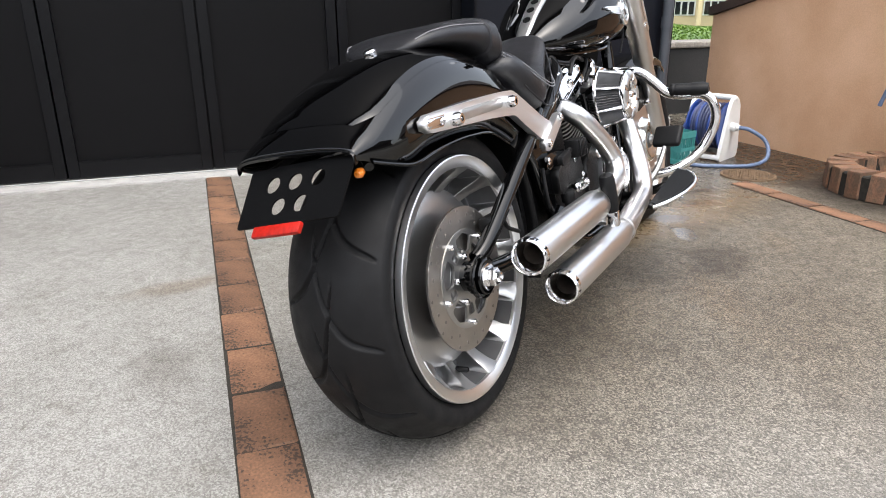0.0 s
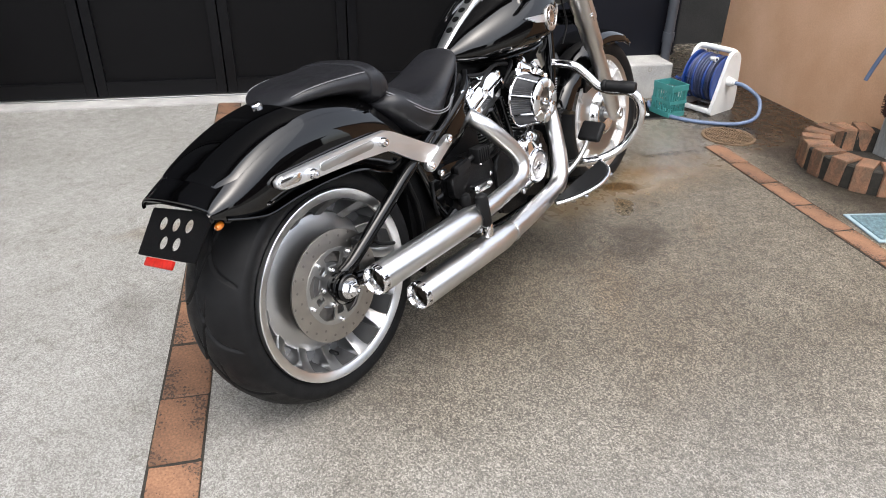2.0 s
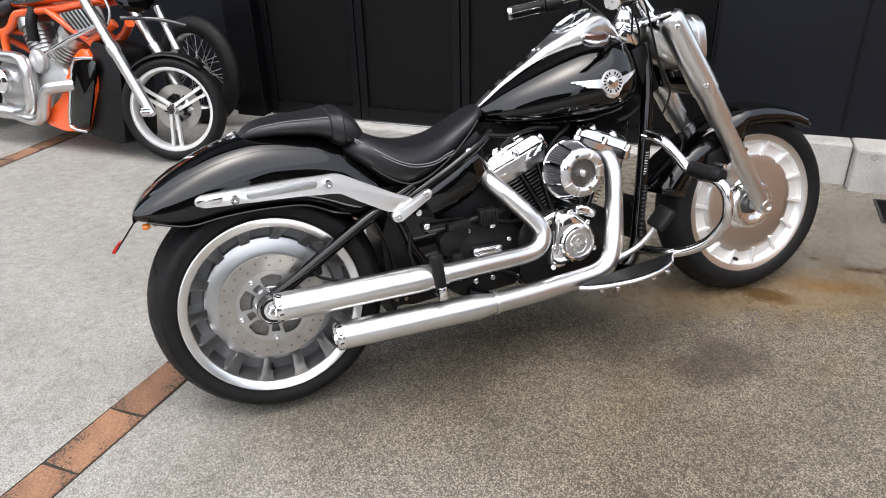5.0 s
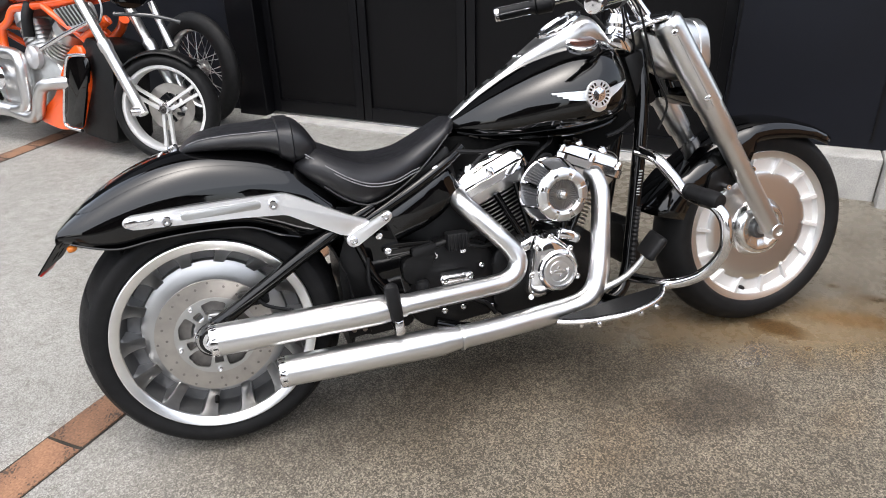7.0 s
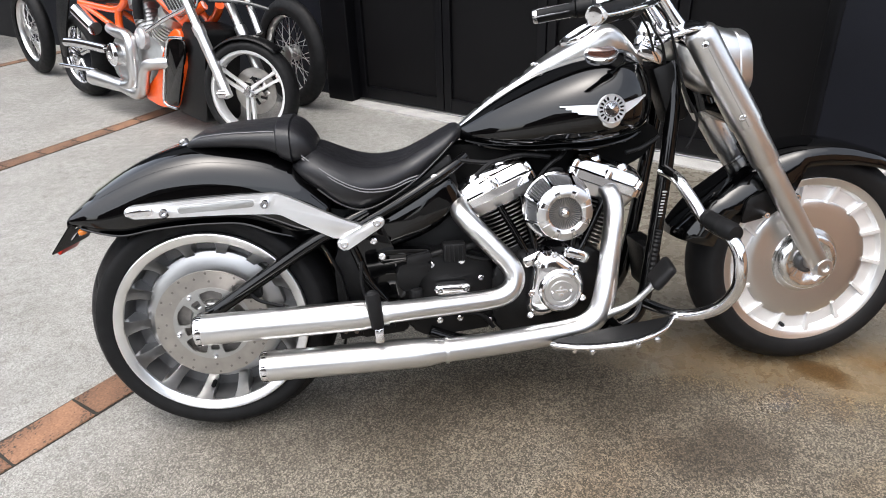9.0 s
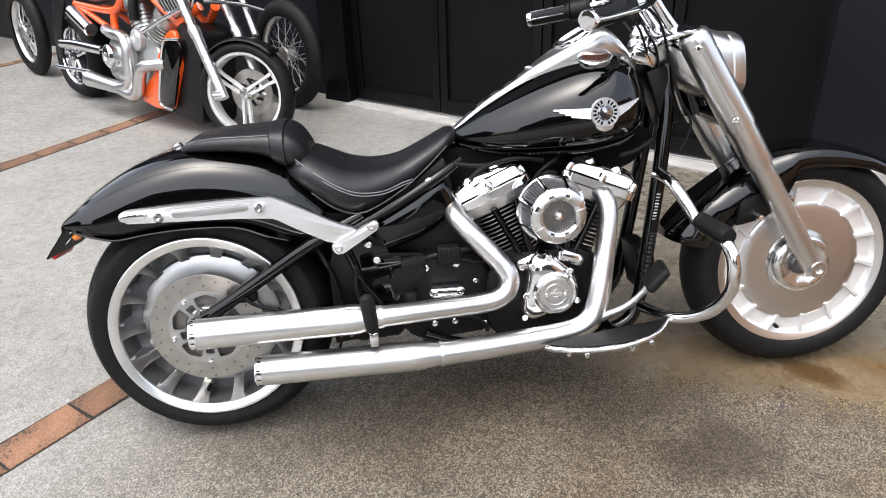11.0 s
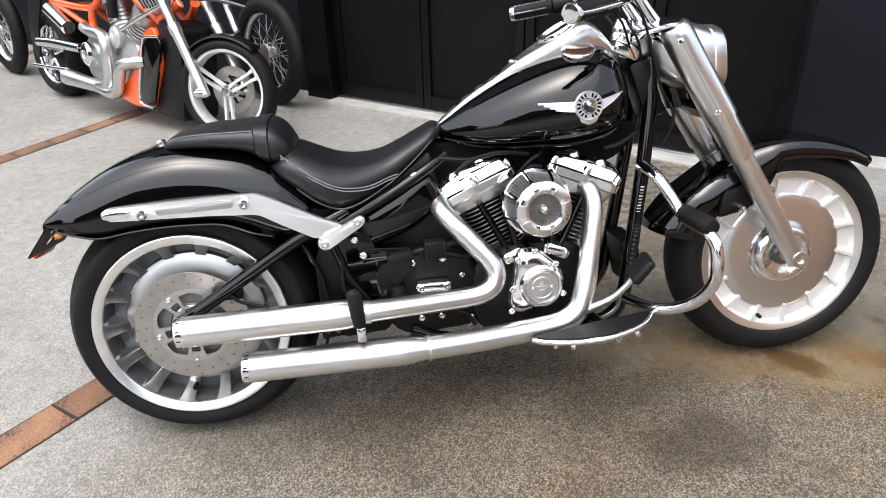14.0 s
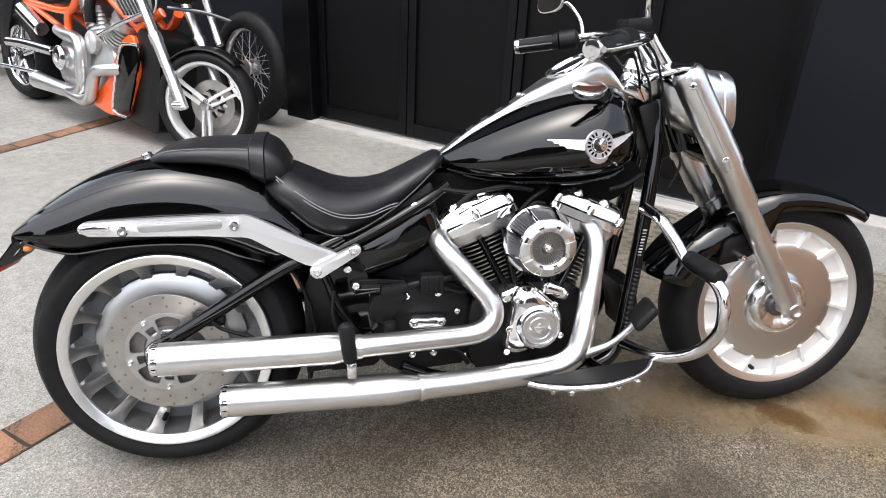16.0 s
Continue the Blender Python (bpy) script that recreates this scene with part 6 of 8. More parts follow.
    # forks
    for sgn in (-1, 1):
        dy = Vector((0.0, 0, 0)) if sgn < 0 else Vector((0.236 * math.sin(-STEER), 0.236, 0))
        top, axle = Vector((1.266, -0.131, 0.980)) + dy, Vector((1.669, -0.112, 0.335)) + dy
        d = (axle - top)
        n = d.length
        bm = BM()
        lathe(bm, [(-0.01, 0.0), (-0.01, 0.030), (-0.004, 0.036), (0.0, 0.0385), (0.02, 0.040), (0.262, 0.0415), (0.270, 0.0415), (0.272, 0.039), (0.272, 0.030)], top, d, 40)
        fk = part("fork_cover", bm, SATIN, BIKE, "wide brushed steel fork cover")
        bm = BM()
        u = d.normalized()
        q = u.cross(Vector((0, 1, 0))).normalized()
        if q.x < 0:
            q = -q
        face = Vector((-0.45, sgn * 0.89, 0)).normalized()
        for f0 in (0.035, 0.248):
            bm = BM()
            bolt(bm, top + u * f0 + face * 0.0405, face, 0.009, 0.004)
            part("rivet", bm, CHROME, fk)
        bm = BM()
        edge = []
        for f0, a, y in ((0.01, -0.0145, 0.0372), (0.01, -0.0125, 0.0379), (0.268, -0.0125, 0.0398), (0.268, -0.0145, 0.0391)):
            edge.append(top + u * f0 + q * a + Vector((0, -y, 0)))
        loft(bm, [edge, [p + Vector((0, -0.0010, 0)) for p in edge]])
        part("cover_seam", bm, CAST, fk)
        bm = BM()
        lathe(bm, [(0.268, 0.0375), (0.388, 0.0365), (0.395, 0.0355), (0.397, 0.0300), (0.60, 0.0295), (n - 0.05, 0.0285), (n - 0.012, 0.027), (n + 0.014, 0.026), (n + 0.024, 0.020), (n + 0.026, 0)], top, d, 40)
        part("fork_leg", bm, SATIN, BIKE, "satin fork leg")
        bm = BM()
        ax = Vector((0, -1, 0))
        lathe(bm, [(0.0, 0.0255), (0.030, 0.0255), (0.034, 0.0225), (0.034, 0.0135), (0.028, 0.0125), (0.028, 0)], axle + Vector((0, 0.004, 0)), ax if sgn < 0 else -ax, 28)
        part("axle_end", bm, SATIN, BIKE)
    bm = BM()
    tube(bm, [(1.669, -0.10, 0.334), (1.669, -0.06, 0.331)], [0.018, 0.022], 20, 1)
    part("axle_spacer", bm, SATIN, BIKE)
    # triple clamps
    for z, x in ((0.955, 1.275), (0.765, 1.398)):
        bm = BM()
        box(bm, (x, 0.0, z), (0.075, 0.24, 0.032), pose(0, 0, 0, 0, 34, -5).to_3x3(), 0.010)
        part("fork_clamp", bm, FRAME if z < 0.9 else CHROME, BIKE)
    # nacelle and headlamp
    bm = BM()
    rings = []
    for x, zb, zt, w, e in ((1.242, 0.90, 0.990, 0.06, 2.6), (1.262, 0.865, 1.003, 0.085, 2.8), (1.305, 0.825, 1.006, 0.100, 3.0), (1.355, 0.812, 0.998, 0.104, 3.2), (1.394, 0.820, 0.985, 0.102, 3.4), (1.398, 0.822, 0.983, 0.101, 3.4)):
        rings.append([Vector((x + (z - 0.9) * -0.10, y, z)) for y, z in sec(w, zb, zt, e, 36)])
    loft(bm, rings)
    nc = part("headlamp_nacelle", bm, SATIN, BIKE, "polished headlamp nacelle", sharp=45)
    bm = BM()
    rings = []
    for x, g in ((1.396, 1.0), (1.400, 1.03), (1.424, 1.02), (1.432, 0.97), (1.430, 0.90), (1.422, 0.86)):
        rings.append([Vector((x + (z - 0.9) * -0.10, y * g, 0.9 + (z - 0.9) * g)) for y, z in sec(0.101, 0.818, 0.983, 3.4, 36)])
    loft(bm, rings, True, False)
    part("headlamp_rim", bm, SATIN, nc)
    bm = BM()
    rings = []
    for x, g in ((1.423, 0.862), (1.429, 0.7), (1.432, 0.35)):
        rings.append([Vector((x + (z - 0.9) * -0.10, y * g, 0.9 + (z - 0.9) * g)) for y, z in sec(0.101, 0.818, 0.983, 3.4, 36)])
    loft(bm, rings)
    part("headlamp_lens", bm, LENS, nc)
    bm = BM()
    rings = []
    for x, z0, w in ((1.195, 0.965, 0.05), (1.215, 0.985, 0.125), (1.25, 0.998, 0.16), (1.29, 1.004, 0.14), (1.32, 1.002, 0.09)):
        rings.append([Vector((x, y, z)) for y, z in sec(w, z0 - 0.022, z0 + 0.006, 2.6, 32)])
    loft(bm, rings)
    part("nacelle_top", bm, CHROME, nc)
    nc.location = (-0.002, 0, 0.0)
    # risers and bar
    for sgn in (-1, 1):
        bm = BM()
        tube(bm, [(1.245, sgn * 0.055, 0.998), (1.218, sgn * 0.055, 1.035), (1.194, sgn * 0.055, 1.066)], [0.021, 0.018, 0.020], 18, 4)
        part("bar_riser", bm, CHROME, BIKE)
    bm = BM()
    tube(bm, [(0.958, -0.321, 1.034), (1.012, -0.272, 1.044), (1.06, -0.235, 1.053), (1.125, -0.172, 1.063), (1.168, -0.105, 1.067), (1.190, -0.055, 1.069), (1.205, 0.05, 1.070), (1.205, 0.15, 1.074), (1.185, 0.27, 1.076), (1.11, 0.315, 1.063), (1.00, 0.36, 1.045)], 0.0125, 18, 6)
    hb = part("handlebar", bm, CHROME, BIKE, "chrome handlebar")
    for name, p, q in (("right", (0.932, -0.343, 1.030), (1.018, -0.267, 1.045)), ("left", (0.974, 0.372, 1.042), (1.085, 0.326, 1.058))):
        a, b = Vector(p), Vector(q)
        n = (b - a).length
        bm = BM()
        lathe(bm, [(0.006, 0.0), (0.006, 0.0205), (0.012, 0.0215), (n - 0.006, 0.0215), (n, 0.026), (n + 0.005, 0.026), (n + 0.005, 0.012)], a, b - a, 24)
        gr = part("hand_grip", bm, GRIP, hb, "black rubber grip with chrome strips")
        bm = BM()
        lathe(bm, [(0.010, 0.0225), (0.0, 0.0228), (-0.004, 0.0205), (-0.006, 0.012), (-0.005, 0.0)], a, b - a, 24)
        part("grip_end", bm, CHROME, gr)
        for k in range(5):
            t = 2 * math.pi * k / 5
            d = (b - a).normalized()
            s1 = d.orthogonal().normalized()
            o = (s1 * math.cos(t) + d.cross(s1) * math.sin(t)) * 0.0208
            bm = BM()
            rod(bm, a + d * 0.01 + o, b - d * 0.012 + o, 0.0024, 6)
            part("grip_strip", bm, CHROME, gr)
        d = (b - a).normalized()
        bm = BM()
        lathe(bm, [(0.0, 0.020), (0.004, 0.029), (0.050, 0.0295), (0.056, 0.022), (0.062, 0.014)], b + d * 0.006, d, 24)
        box(bm, b + d * 0.03 + Vector((-0.012, 0, 0.006)), (0.030, 0.030, 0.036), None, 0.006)
        sw = part("switch_housing", bm, GRIP, hb, "black switch housing")
        for k in range(3):
            bm = BM()
            box(bm, b + d * (0.016 + 0.013 * k) + Vector((-0.028, 0, 0.010 - 0.008 * k)), (0.008, 0.010, 0.010), None, 0.002, 1)
            part("switch_button", bm, WRINKLE, sw)
    # right master cylinder, levers
    bm = BM()
    box(bm, (1.080, -0.212, 1.084), (0.068, 0.052, 0.034), pose(0, 0, 0, 0, -3, 12).to_3x3(), 0.008)
    mc = part("brake_reservoir", bm, WRINKLE, hb, "black brake fluid reservoir")
    bm = BM()
    tube(bm, [(1.055, -0.240, 1.054), (1.095, -0.208, 1.062), (1.128, -0.178, 1.066)], [0.019, 0.023, 0.019], 14, 4)
    part("clamp", bm, CHROME, mc)
    for pts in ([(1.11, -0.228, 1.058), (1.07, -0.285, 1.048), (0.985, -0.345, 1.034), (0.945, -0.372, 1.030)], [(1.165, 0.32, 1.078), (1.15, 0.39, 1.072), (1.09, 0.44, 1.062), (1.05, 0.455, 1.058)]):
        bm = BM()
        tube(bm, pts, [0.008, 0.007, 0.006, 0.007], 10, 5)
        part("lever", bm, CHROME, hb)
    # mirrors
    for stem, c, nrm, lab in (([(1.118, -0.195, 1.080), (1.116, -0.200, 1.14), (1.102, -0.23, 1.195), (1.085, -0.255, 1.222)], (1.058, -0.285, 1.226), (-1, 0.05, 0.05), "back"), ([(1.155, 0.297, 1.075), (1.150, 0.307, 1.118), (1.130, 0.345, 1.162), (1.105, 0.369, 1.178)], (1.079, 0.382, 1.177), (-1, -0.42, 0.10), "front")):
        bm = BM()
        tube(bm, stem, [0.0075, 0.006, 0.0055, 0.006], 12, 6)
        ms = part("mirror_stem", bm, CHROME, hb)
        n = Vector(nrm).normalized()
        s1 = Vector((0, 0, 1)).cross(n).normalized()
        u1 = n.cross(s1)
        o = Vector(c)
        out = [(0.058 * math.copysign(abs(math.cos(t)) ** 0.8, math.cos(t)), 0.036 * math.copysign(abs(math.sin(t)) ** 0.8, math.sin(t)) + 0.006 * math.cos(t)) for t in (2 * math.pi * k / 32 for k in range(32))]
        bm = BM()
        loft(bm, [[o + s1 * x * g + u1 * y * g - n * h for x, y in out] for g, h in ((0.55, 0.030), (0.85, 0.020), (1.0, 0.004), (1.0, -0.002), (0.95, -0.003))])
        mh = part("mirror_housing", bm, CHROME, ms, "chrome oval mirror")
        bm = BM()
        loft(bm, [[o + s1 * x * g + u1 * y * g + n * h for x, y in out] for g, h in ((0.93, 0.0035), (0.92, 0.0042))])
        part("mirror_glass", bm, MIRROR, mh)
    # cables
    for k, pts in enumerate(([(1.115, -0.18, 1.058), (1.175, -0.14, 1.02), (1.215, -0.12, 0.93), (1.245, -0.115, 0.84), (1.285, -0.11, 0.76), (1.265, -0.10, 0.69)], [(1.09, -0.2, 1.052), (1.15, -0.12, 1.0), (1.20, -0.07, 0.95), (1.22, -0.05, 0.88)], [(1.06, -0.235, 1.045), (1.13, -0.14, 0.995), (1.18, -0.06, 0.94)], [(1.17, 0.2, 1.06), (1.20, 0.12, 1.0), (1.22, 0.06, 0.93)])):
        bm = BM()
        tube(bm, pts, 0.0034, 8, 8)
        part("control_cable", bm, GRIP, hb)
    bm = BM()
    lathe(bm, [(0, 0.026), (0.01, 0.028), (0.02, 0.024), (0.03, 0.028), (0.04, 0.024), (0.055, 0.02)], (1.165, -0.03, 0.955), (0.2, 0, 1), 20)
    box(bm, (1.175, -0.02, 0.935), (0.075, 0.085, 0.04), pose(0, 0, 0, 0, 25, 0).to_3x3(), 0.008)
    part("ignition_block", bm, CHROME, BIKE)
    bm = BM()
    box(bm, (1.235, -0.02, 0.83), (0.06, 0.08, 0.16), pose(0, 0, 0, 0, -20, 0).to_3x3(), 0.012)
    part("horn_bracket", bm, WRINKLE, BIKE)


build_engine()
build_frame()
build_controls()
build_tail()
build_front()

# ---- the orange motorcycle and loose wheels ----
OB = empty("motorcycle", Matrix.Translation((-0.226, 2.465, 0)) @ Matrix.Rotation(radians(-46), 4, "Z") @ Matrix.Scale(0.925, 4) @ Matrix.Translation((0, -0.045, 0)) @ Matrix.Rotation(radians(-8), 4, "X"))
tagged(OB, "orange and black racing motorcycle with silver V-twin engine", "motorcycle")


def K(x, z, y=0.0):
    """Scaled place in the orange machine's own plane."""
    return Vector((x * 1.05, y * 1.05, (z - 0.33) * 1.05 + 0.325))


def obar(name, pts, r, m, n=6, seg=14, label=""):
    bm = BM()
    tube(bm, [K(*p) for p in pts], r, seg, n)
    return part(name, bm, m, OB, label)


def oplate(name, poly, y0, y1, m, bevel=0.008, rnd=0.03, label=""):
    bm = BM()
    out = [(K(x, z).x, K(x, z).z) for x, z in poly]
    prism(bm, rounded(out, rnd), y0, y1, bevel, 3)
    return part(name, bm, m, OB, label)


def spoke_arm(bm, a, y):
    """One split arm of a three-arm wheel."""
    u, w = Vector((math.cos(a), 0, math.sin(a))), Vector((-math.sin(a), 0, math.cos(a)))
    for s in (-1, 1):
        rings = []
        for r, off, t in ((0.03, 0.016, 0.010), (0.10, 0.021, 0.008), (0.18, 0.022, 0.008), (0.228, 0.026, 0.010)):
            c = u * r + w * off * s
            rings.append([c + w * t + Vector((0, y, 0)), c - w * t + Vector((0, y, 0)), c - w * t + Vector((0, y + 0.025, 0)), c + w * t + Vector((0, y + 0.025, 0))])
        loft(bm, rings)


def build_orange():
    turn = Matrix.Translation(K(0, 0.33)) @ Matrix.Rotation(radians(24), 4, "Z")
    bm = BM()
    lathe(bm, [(-0.045, 0.262), (-0.047, 0.258), (-0.044, 0.240), (-0.030, 0.232), (0.030, 0.232), (0.044, 0.240), (0.047, 0.258), (0.045, 0.262)], seg=72)
    wheel = place(part("front_wheel", bm, WHITE_RIM, OB, "polished three-arm front wheel"), turn)
    for k in range(3):
        bm = BM()
        spoke_arm(bm, radians(90 + 120 * k + 62), -0.030)
        part("wheel_arm", bm, WHITE_RIM, wheel)
    bm = BM()
    lathe(bm, [(-0.06, 0.0), (-0.06, 0.024), (-0.035, 0.038), (0.035, 0.038), (0.05, 0.03)], seg=32)
    part("hub", bm, CHROME, wheel)
    bm = BM()
    lathe(bm, [(0.052, 0.145), (0.057, 0.146), (0.057, 0.085), (0.052, 0.085)], seg=64)
    part("brake_disc", bm, DISC, wheel)
    for k in range(8):
        bm = BM()
        a = 2 * math.pi * k / 8
        rod(bm, (0.05 * math.cos(a), 0.054, 0.05 * math.sin(a)), (0.088 * math.cos(a + 0.3), 0.054, 0.088 * math.sin(a + 0.3)), 0.009, 8)
        part("carrier_arm", bm, WRINKLE, wheel)
    part("tyre", tyre_mesh(0.062, 0.325, 0.2575, 128), RUBBER, wheel, "black front tyre")
    # front mudguard
    bm = BM()
    rings = []
    for k in range(14):
        a = radians(52 + 88 * k / 13)
        d = Vector((math.cos(a), 0, math.sin(a)))
        rings.append([d * (0.345 - 0.02 * abs(j / 3) ** 2) + Vector((0, 0.068 * j / 3, 0)) for j in range(-3, 4)])
    loft(bm, rings, False)
    mg = place(part("front_mudguard", bm, WRINKLE, OB), turn)
    mg.modifiers.new("thickness", "SOLIDIFY").thickness = 0.004
    # forks
    for y in (-0.145, 0.10):
        dx = 0.045 * (1 if y > 0 else -0.6)
        bm = BM()
        top, axle = K(-0.50, 0.985, y) + Vector((dx, 0, 0)), K(-0.01, 0.325, y) + Vector((dx, 0, 0))
        d = axle - top
        n = d.length
        lathe(bm, [(-0.08, 0.0), (-0.08, 0.029), (n * 0.45, 0.029), (n * 0.46, 0.039), (n * 0.52, 0.039), (n * 0.53, 0.034), (n * 0.93, 0.032), (n + 0.02, 0.030), (n + 0.03, 0)], top, d, 24)
        part("fork_leg", bm, SATIN, OB, "silver fork leg")
    bm = BM()
    lathe(bm, [(0, 0.026), (0.05, 0.026), (0.052, 0.014), (0.056, 0.012), (0.056, 0)], K(-0.01, 0.325, -0.145) + Vector((-0.027, -0.01, 0)), (-0.4, -1, 0.0), 20)
    part("axle_end", bm, CHROME, OB)
    # frame
    for y in (-0.105, 0.105):
        obar("frame_tube", [(-1.86, 0.715, y), (-1.60, 0.705, y), (-1.36, 0.703, y), (-1.25, 0.735, y), (-1.18, 0.81, y), (-1.10, 0.832, y), (-0.80, 0.868, y * 0.8), (-0.44, 0.925, y * 0.5)], 0.026, ORANGE, label="orange tubular frame rail")
        obar("frame_tube", [(-1.80, 0.70, y), (-1.58, 0.64, y), (-1.36, 0.575, y)], 0.022, ORANGE)
        obar("frame_tube", [(-1.30, 0.72, y), (-1.32, 0.64, y), (-1.30, 0.52, y)], 0.026, ORANGE)
        obar("frame_tube", [(-0.86, 0.85, y), (-0.70, 0.77, y), (-0.56, 0.70, y * 0.9), (-0.50, 0.66, y * 0.9)], 0.023, ORANGE)
        obar("frame_tube", [(-0.53, 0.685, y * 0.9), (-0.44, 0.74, y * 0.8), (-0.36, 0.80, y * 0.5)], 0.03, ORANGE)
        obar("frame_tube", [(-1.36, 0.36, y), (-1.33, 0.26, y), (-1.26, 0.21, y), (-1.0, 0.18, y)], 0.020, ORANGE)
    oplate("lower_cowl", [(-0.50, 0.655), (-0.60, 0.64), (-0.70, 0.50), (-0.80, 0.34), (-0.90, 0.27), (-0.99, 0.20), (-0.98, 0.165), (-0.80, 0.135), (-0.60, 0.15), (-0.46, 0.45)], -0.155, 0.155, ORANGE, 0.02, 0.05, "orange lower cowl")
    oplate("radiator_side", [(-0.63, 0.56), (-0.57, 0.585), (-0.445, 0.59), (-0.43, 0.55), (-0.57, 0.165), (-0.70, 0.17), (-0.73, 0.20)], -0.150, -0.166, PAINT, 0.006, 0.03, "black radiator panel")
    bm = BM()
    tube(bm, [K(x, z, -0.152) for x, z in ((-0.45, 0.60), (-0.57, 0.592), (-0.635, 0.565), (-0.69, 0.40), (-0.735, 0.20), (-0.70, 0.158), (-0.58, 0.152))], 0.011, 10, 6)
    part("radiator_trim", bm, CHROME, OB)
    oplate("radiator_core", [(-0.50, 0.70), (-0.27, 0.66), (-0.30, 0.10), (-0.62, 0.13)], -0.13, 0.13, WRINKLE, 0.015, 0.04, "black radiator behind the front wheel")
    # engine
    oplate("engine_case", [(-1.45, 0.30), (-1.42, 0.50), (-1.20, 0.56), (-0.90, 0.58), (-0.72, 0.50), (-0.76, 0.26), (-1.0, 0.20), (-1.3, 0.22)], -0.13, 0.14, CAST, 0.02, 0.06, "cast silver engine case")
    for x0, z0, x1, z1 in ((-1.02, 0.54, -1.13, 0.80), (-0.92, 0.54, -0.72, 0.74)):
        bm = BM()
        a, b = K(x0, z0, -0.02), K(x1, z1, -0.02)
        d = b - a
        n = d.length
        prof = [(0, 0.085)]
        for k in range(7):
            t = n * (0.08 + 0.09 * k)
            prof += [(t, 0.085), (t, 0.10), (t + n * 0.045, 0.10), (t + n * 0.045, 0.085)]
        prof += [(n * 0.78, 0.09), (n * 0.80, 0.108), (n, 0.102), (n * 1.03, 0.07), (n * 1.03, 0)]
        lathe(bm, prof, a, d, 28)
        part("cylinder", bm, CAST, OB, "finned silver cylinder", sharp=25)
    bm = BM()
    lathe(bm, [(0, 0.085), (0.035, 0.082), (0.050, 0.060), (0.052, 0.030), (0.045, 0.026), (0.045, 0)], K(-1.36, 0.405, -0.125), (0, -1, 0), 32)
    part("pulley_cover", bm, CHROME, OB)
    bm = BM()
    lathe(bm, [(0, 0.075), (0.03, 0.072), (0.04, 0.05), (0.042, 0)], K(-0.97, 0.55, -0.125), (0, -1, 0), 28)
    part("clutch_cover", bm, SILVER_PAINT, OB)
    obar("breather_pipe", [(-1.0, 0.86, -0.10), (-1.0, 0.78, -0.13), (-1.0, 0.67, -0.13)], 0.034, GRIP)
    obar("steering_damper", [(-0.86, 0.605, -0.16), (-0.62, 0.70, -0.165), (-0.36, 0.795, -0.15)], 0.014, CHROME, 1, label="chrome brace rod")
    oplate("air_scoop", [(-0.74, 0.835), (-0.40, 0.895), (-0.36, 0.80), (-0.47, 0.735), (-0.53, 0.72)], -0.115, -0.145, SILVER_PAINT, 0.012, 0.03, "ribbed silver air scoop")
    for k in range(9):
        x = -0.69 + 0.035 * k
        obar("scoop_rib", [(x, 0.84 + 0.006 * k, -0.142), (x + 0.09, 0.755 + 0.004 * k, -0.142)], 0.0065, GRIP, 1, 8)
    # exhaust
    obar("exhaust_pipe", [(-1.42, 0.575, -0.12), (-1.25, 0.565, -0.165), (-1.10, 0.560, -0.18), (-1.04, 0.52, -0.185), (-1.03, 0.40, -0.185), (-1.04, 0.28, -0.18), (-1.10, 0.23, -0.18), (-1.20, 0.215, -0.18)], 0.040, SATIN, label="silver curved exhaust pipe")
    obar("exhaust_pipe", [(-0.66, 0.43, -0.13), (-0.76, 0.415, -0.17), (-0.86, 0.385, -0.185), (-0.91, 0.30, -0.185), (-0.95, 0.22, -0.18), (-1.03, 0.185, -0.18), (-1.20, 0.205, -0.18)], 0.040, SATIN, label="silver curved exhaust pipe")
    bm = BM()
    p, q = K(-1.18, 0.21, -0.18), K(-1.60, 0.225, -0.19)
    d = q - p
    n = d.length
    lathe(bm, [(0, 0.042), (n * 0.25, 0.047), (n * 0.9, 0.058), (n, 0.060), (n, 0.054), (n * 0.7, 0.045), (n * 0.7, 0)], p, d, 28)
    part("megaphone", bm, SATIN, OB, "short silver megaphone")
    # rear
    bm = BM()
    lathe(bm, [(-0.095, 0.225), (-0.097, 0.215), (-0.085, 0.205), (-0.02, 0.19), (0.02, 0.19), (0.095, 0.225)], seg=56)
    rw = place(part("rear_wheel", bm, CHROME, OB, "polished rear wheel"), Matrix.Translation(K(-2.03, 0.33)))
    for k in range(5):
        bm = BM()
        a = 2 * math.pi * k / 5 + 0.3
        u = Vector((math.cos(a), 0, math.sin(a)))
        rod(bm, u * 0.04 + Vector((0, -0.08, 0)), u * 0.205 + Vector((0, -0.075, 0)), 0.017, 10)
        part("wheel_arm", bm, CHROME, rw)
    part("tyre", tyre_mesh(0.115, 0.325, 0.223, 96), RUBBER, rw, "fat black rear tyre")
    obar("swingarm", [(-2.06, 0.42, -0.15), (-1.80, 0.435, -0.155), (-1.45, 0.43, -0.14)], 0.036, CHROME, label="polished swingarm")
    obar("stand_bar", [(-2.12, 0.25, -0.19), (-1.85, 0.262, -0.19), (-1.60, 0.27, -0.17)], 0.016, CHROME)
    obar("shock_absorber", [(-1.83, 0.665, -0.15), (-1.70, 0.615, -0.155), (-1.56, 0.56, -0.16)], 0.05, CHROME, 3, 20)
    oplate("rear_guard", [(-2.16, 0.72), (-1.95, 0.735), (-2.06, 0.52), (-2.10, 0.30), (-2.17, 0.30), (-2.22, 0.50)], -0.14, -0.152, WRINKLE, 0.004, 0.02)
    # seat, tail and tank
    bm = BM()
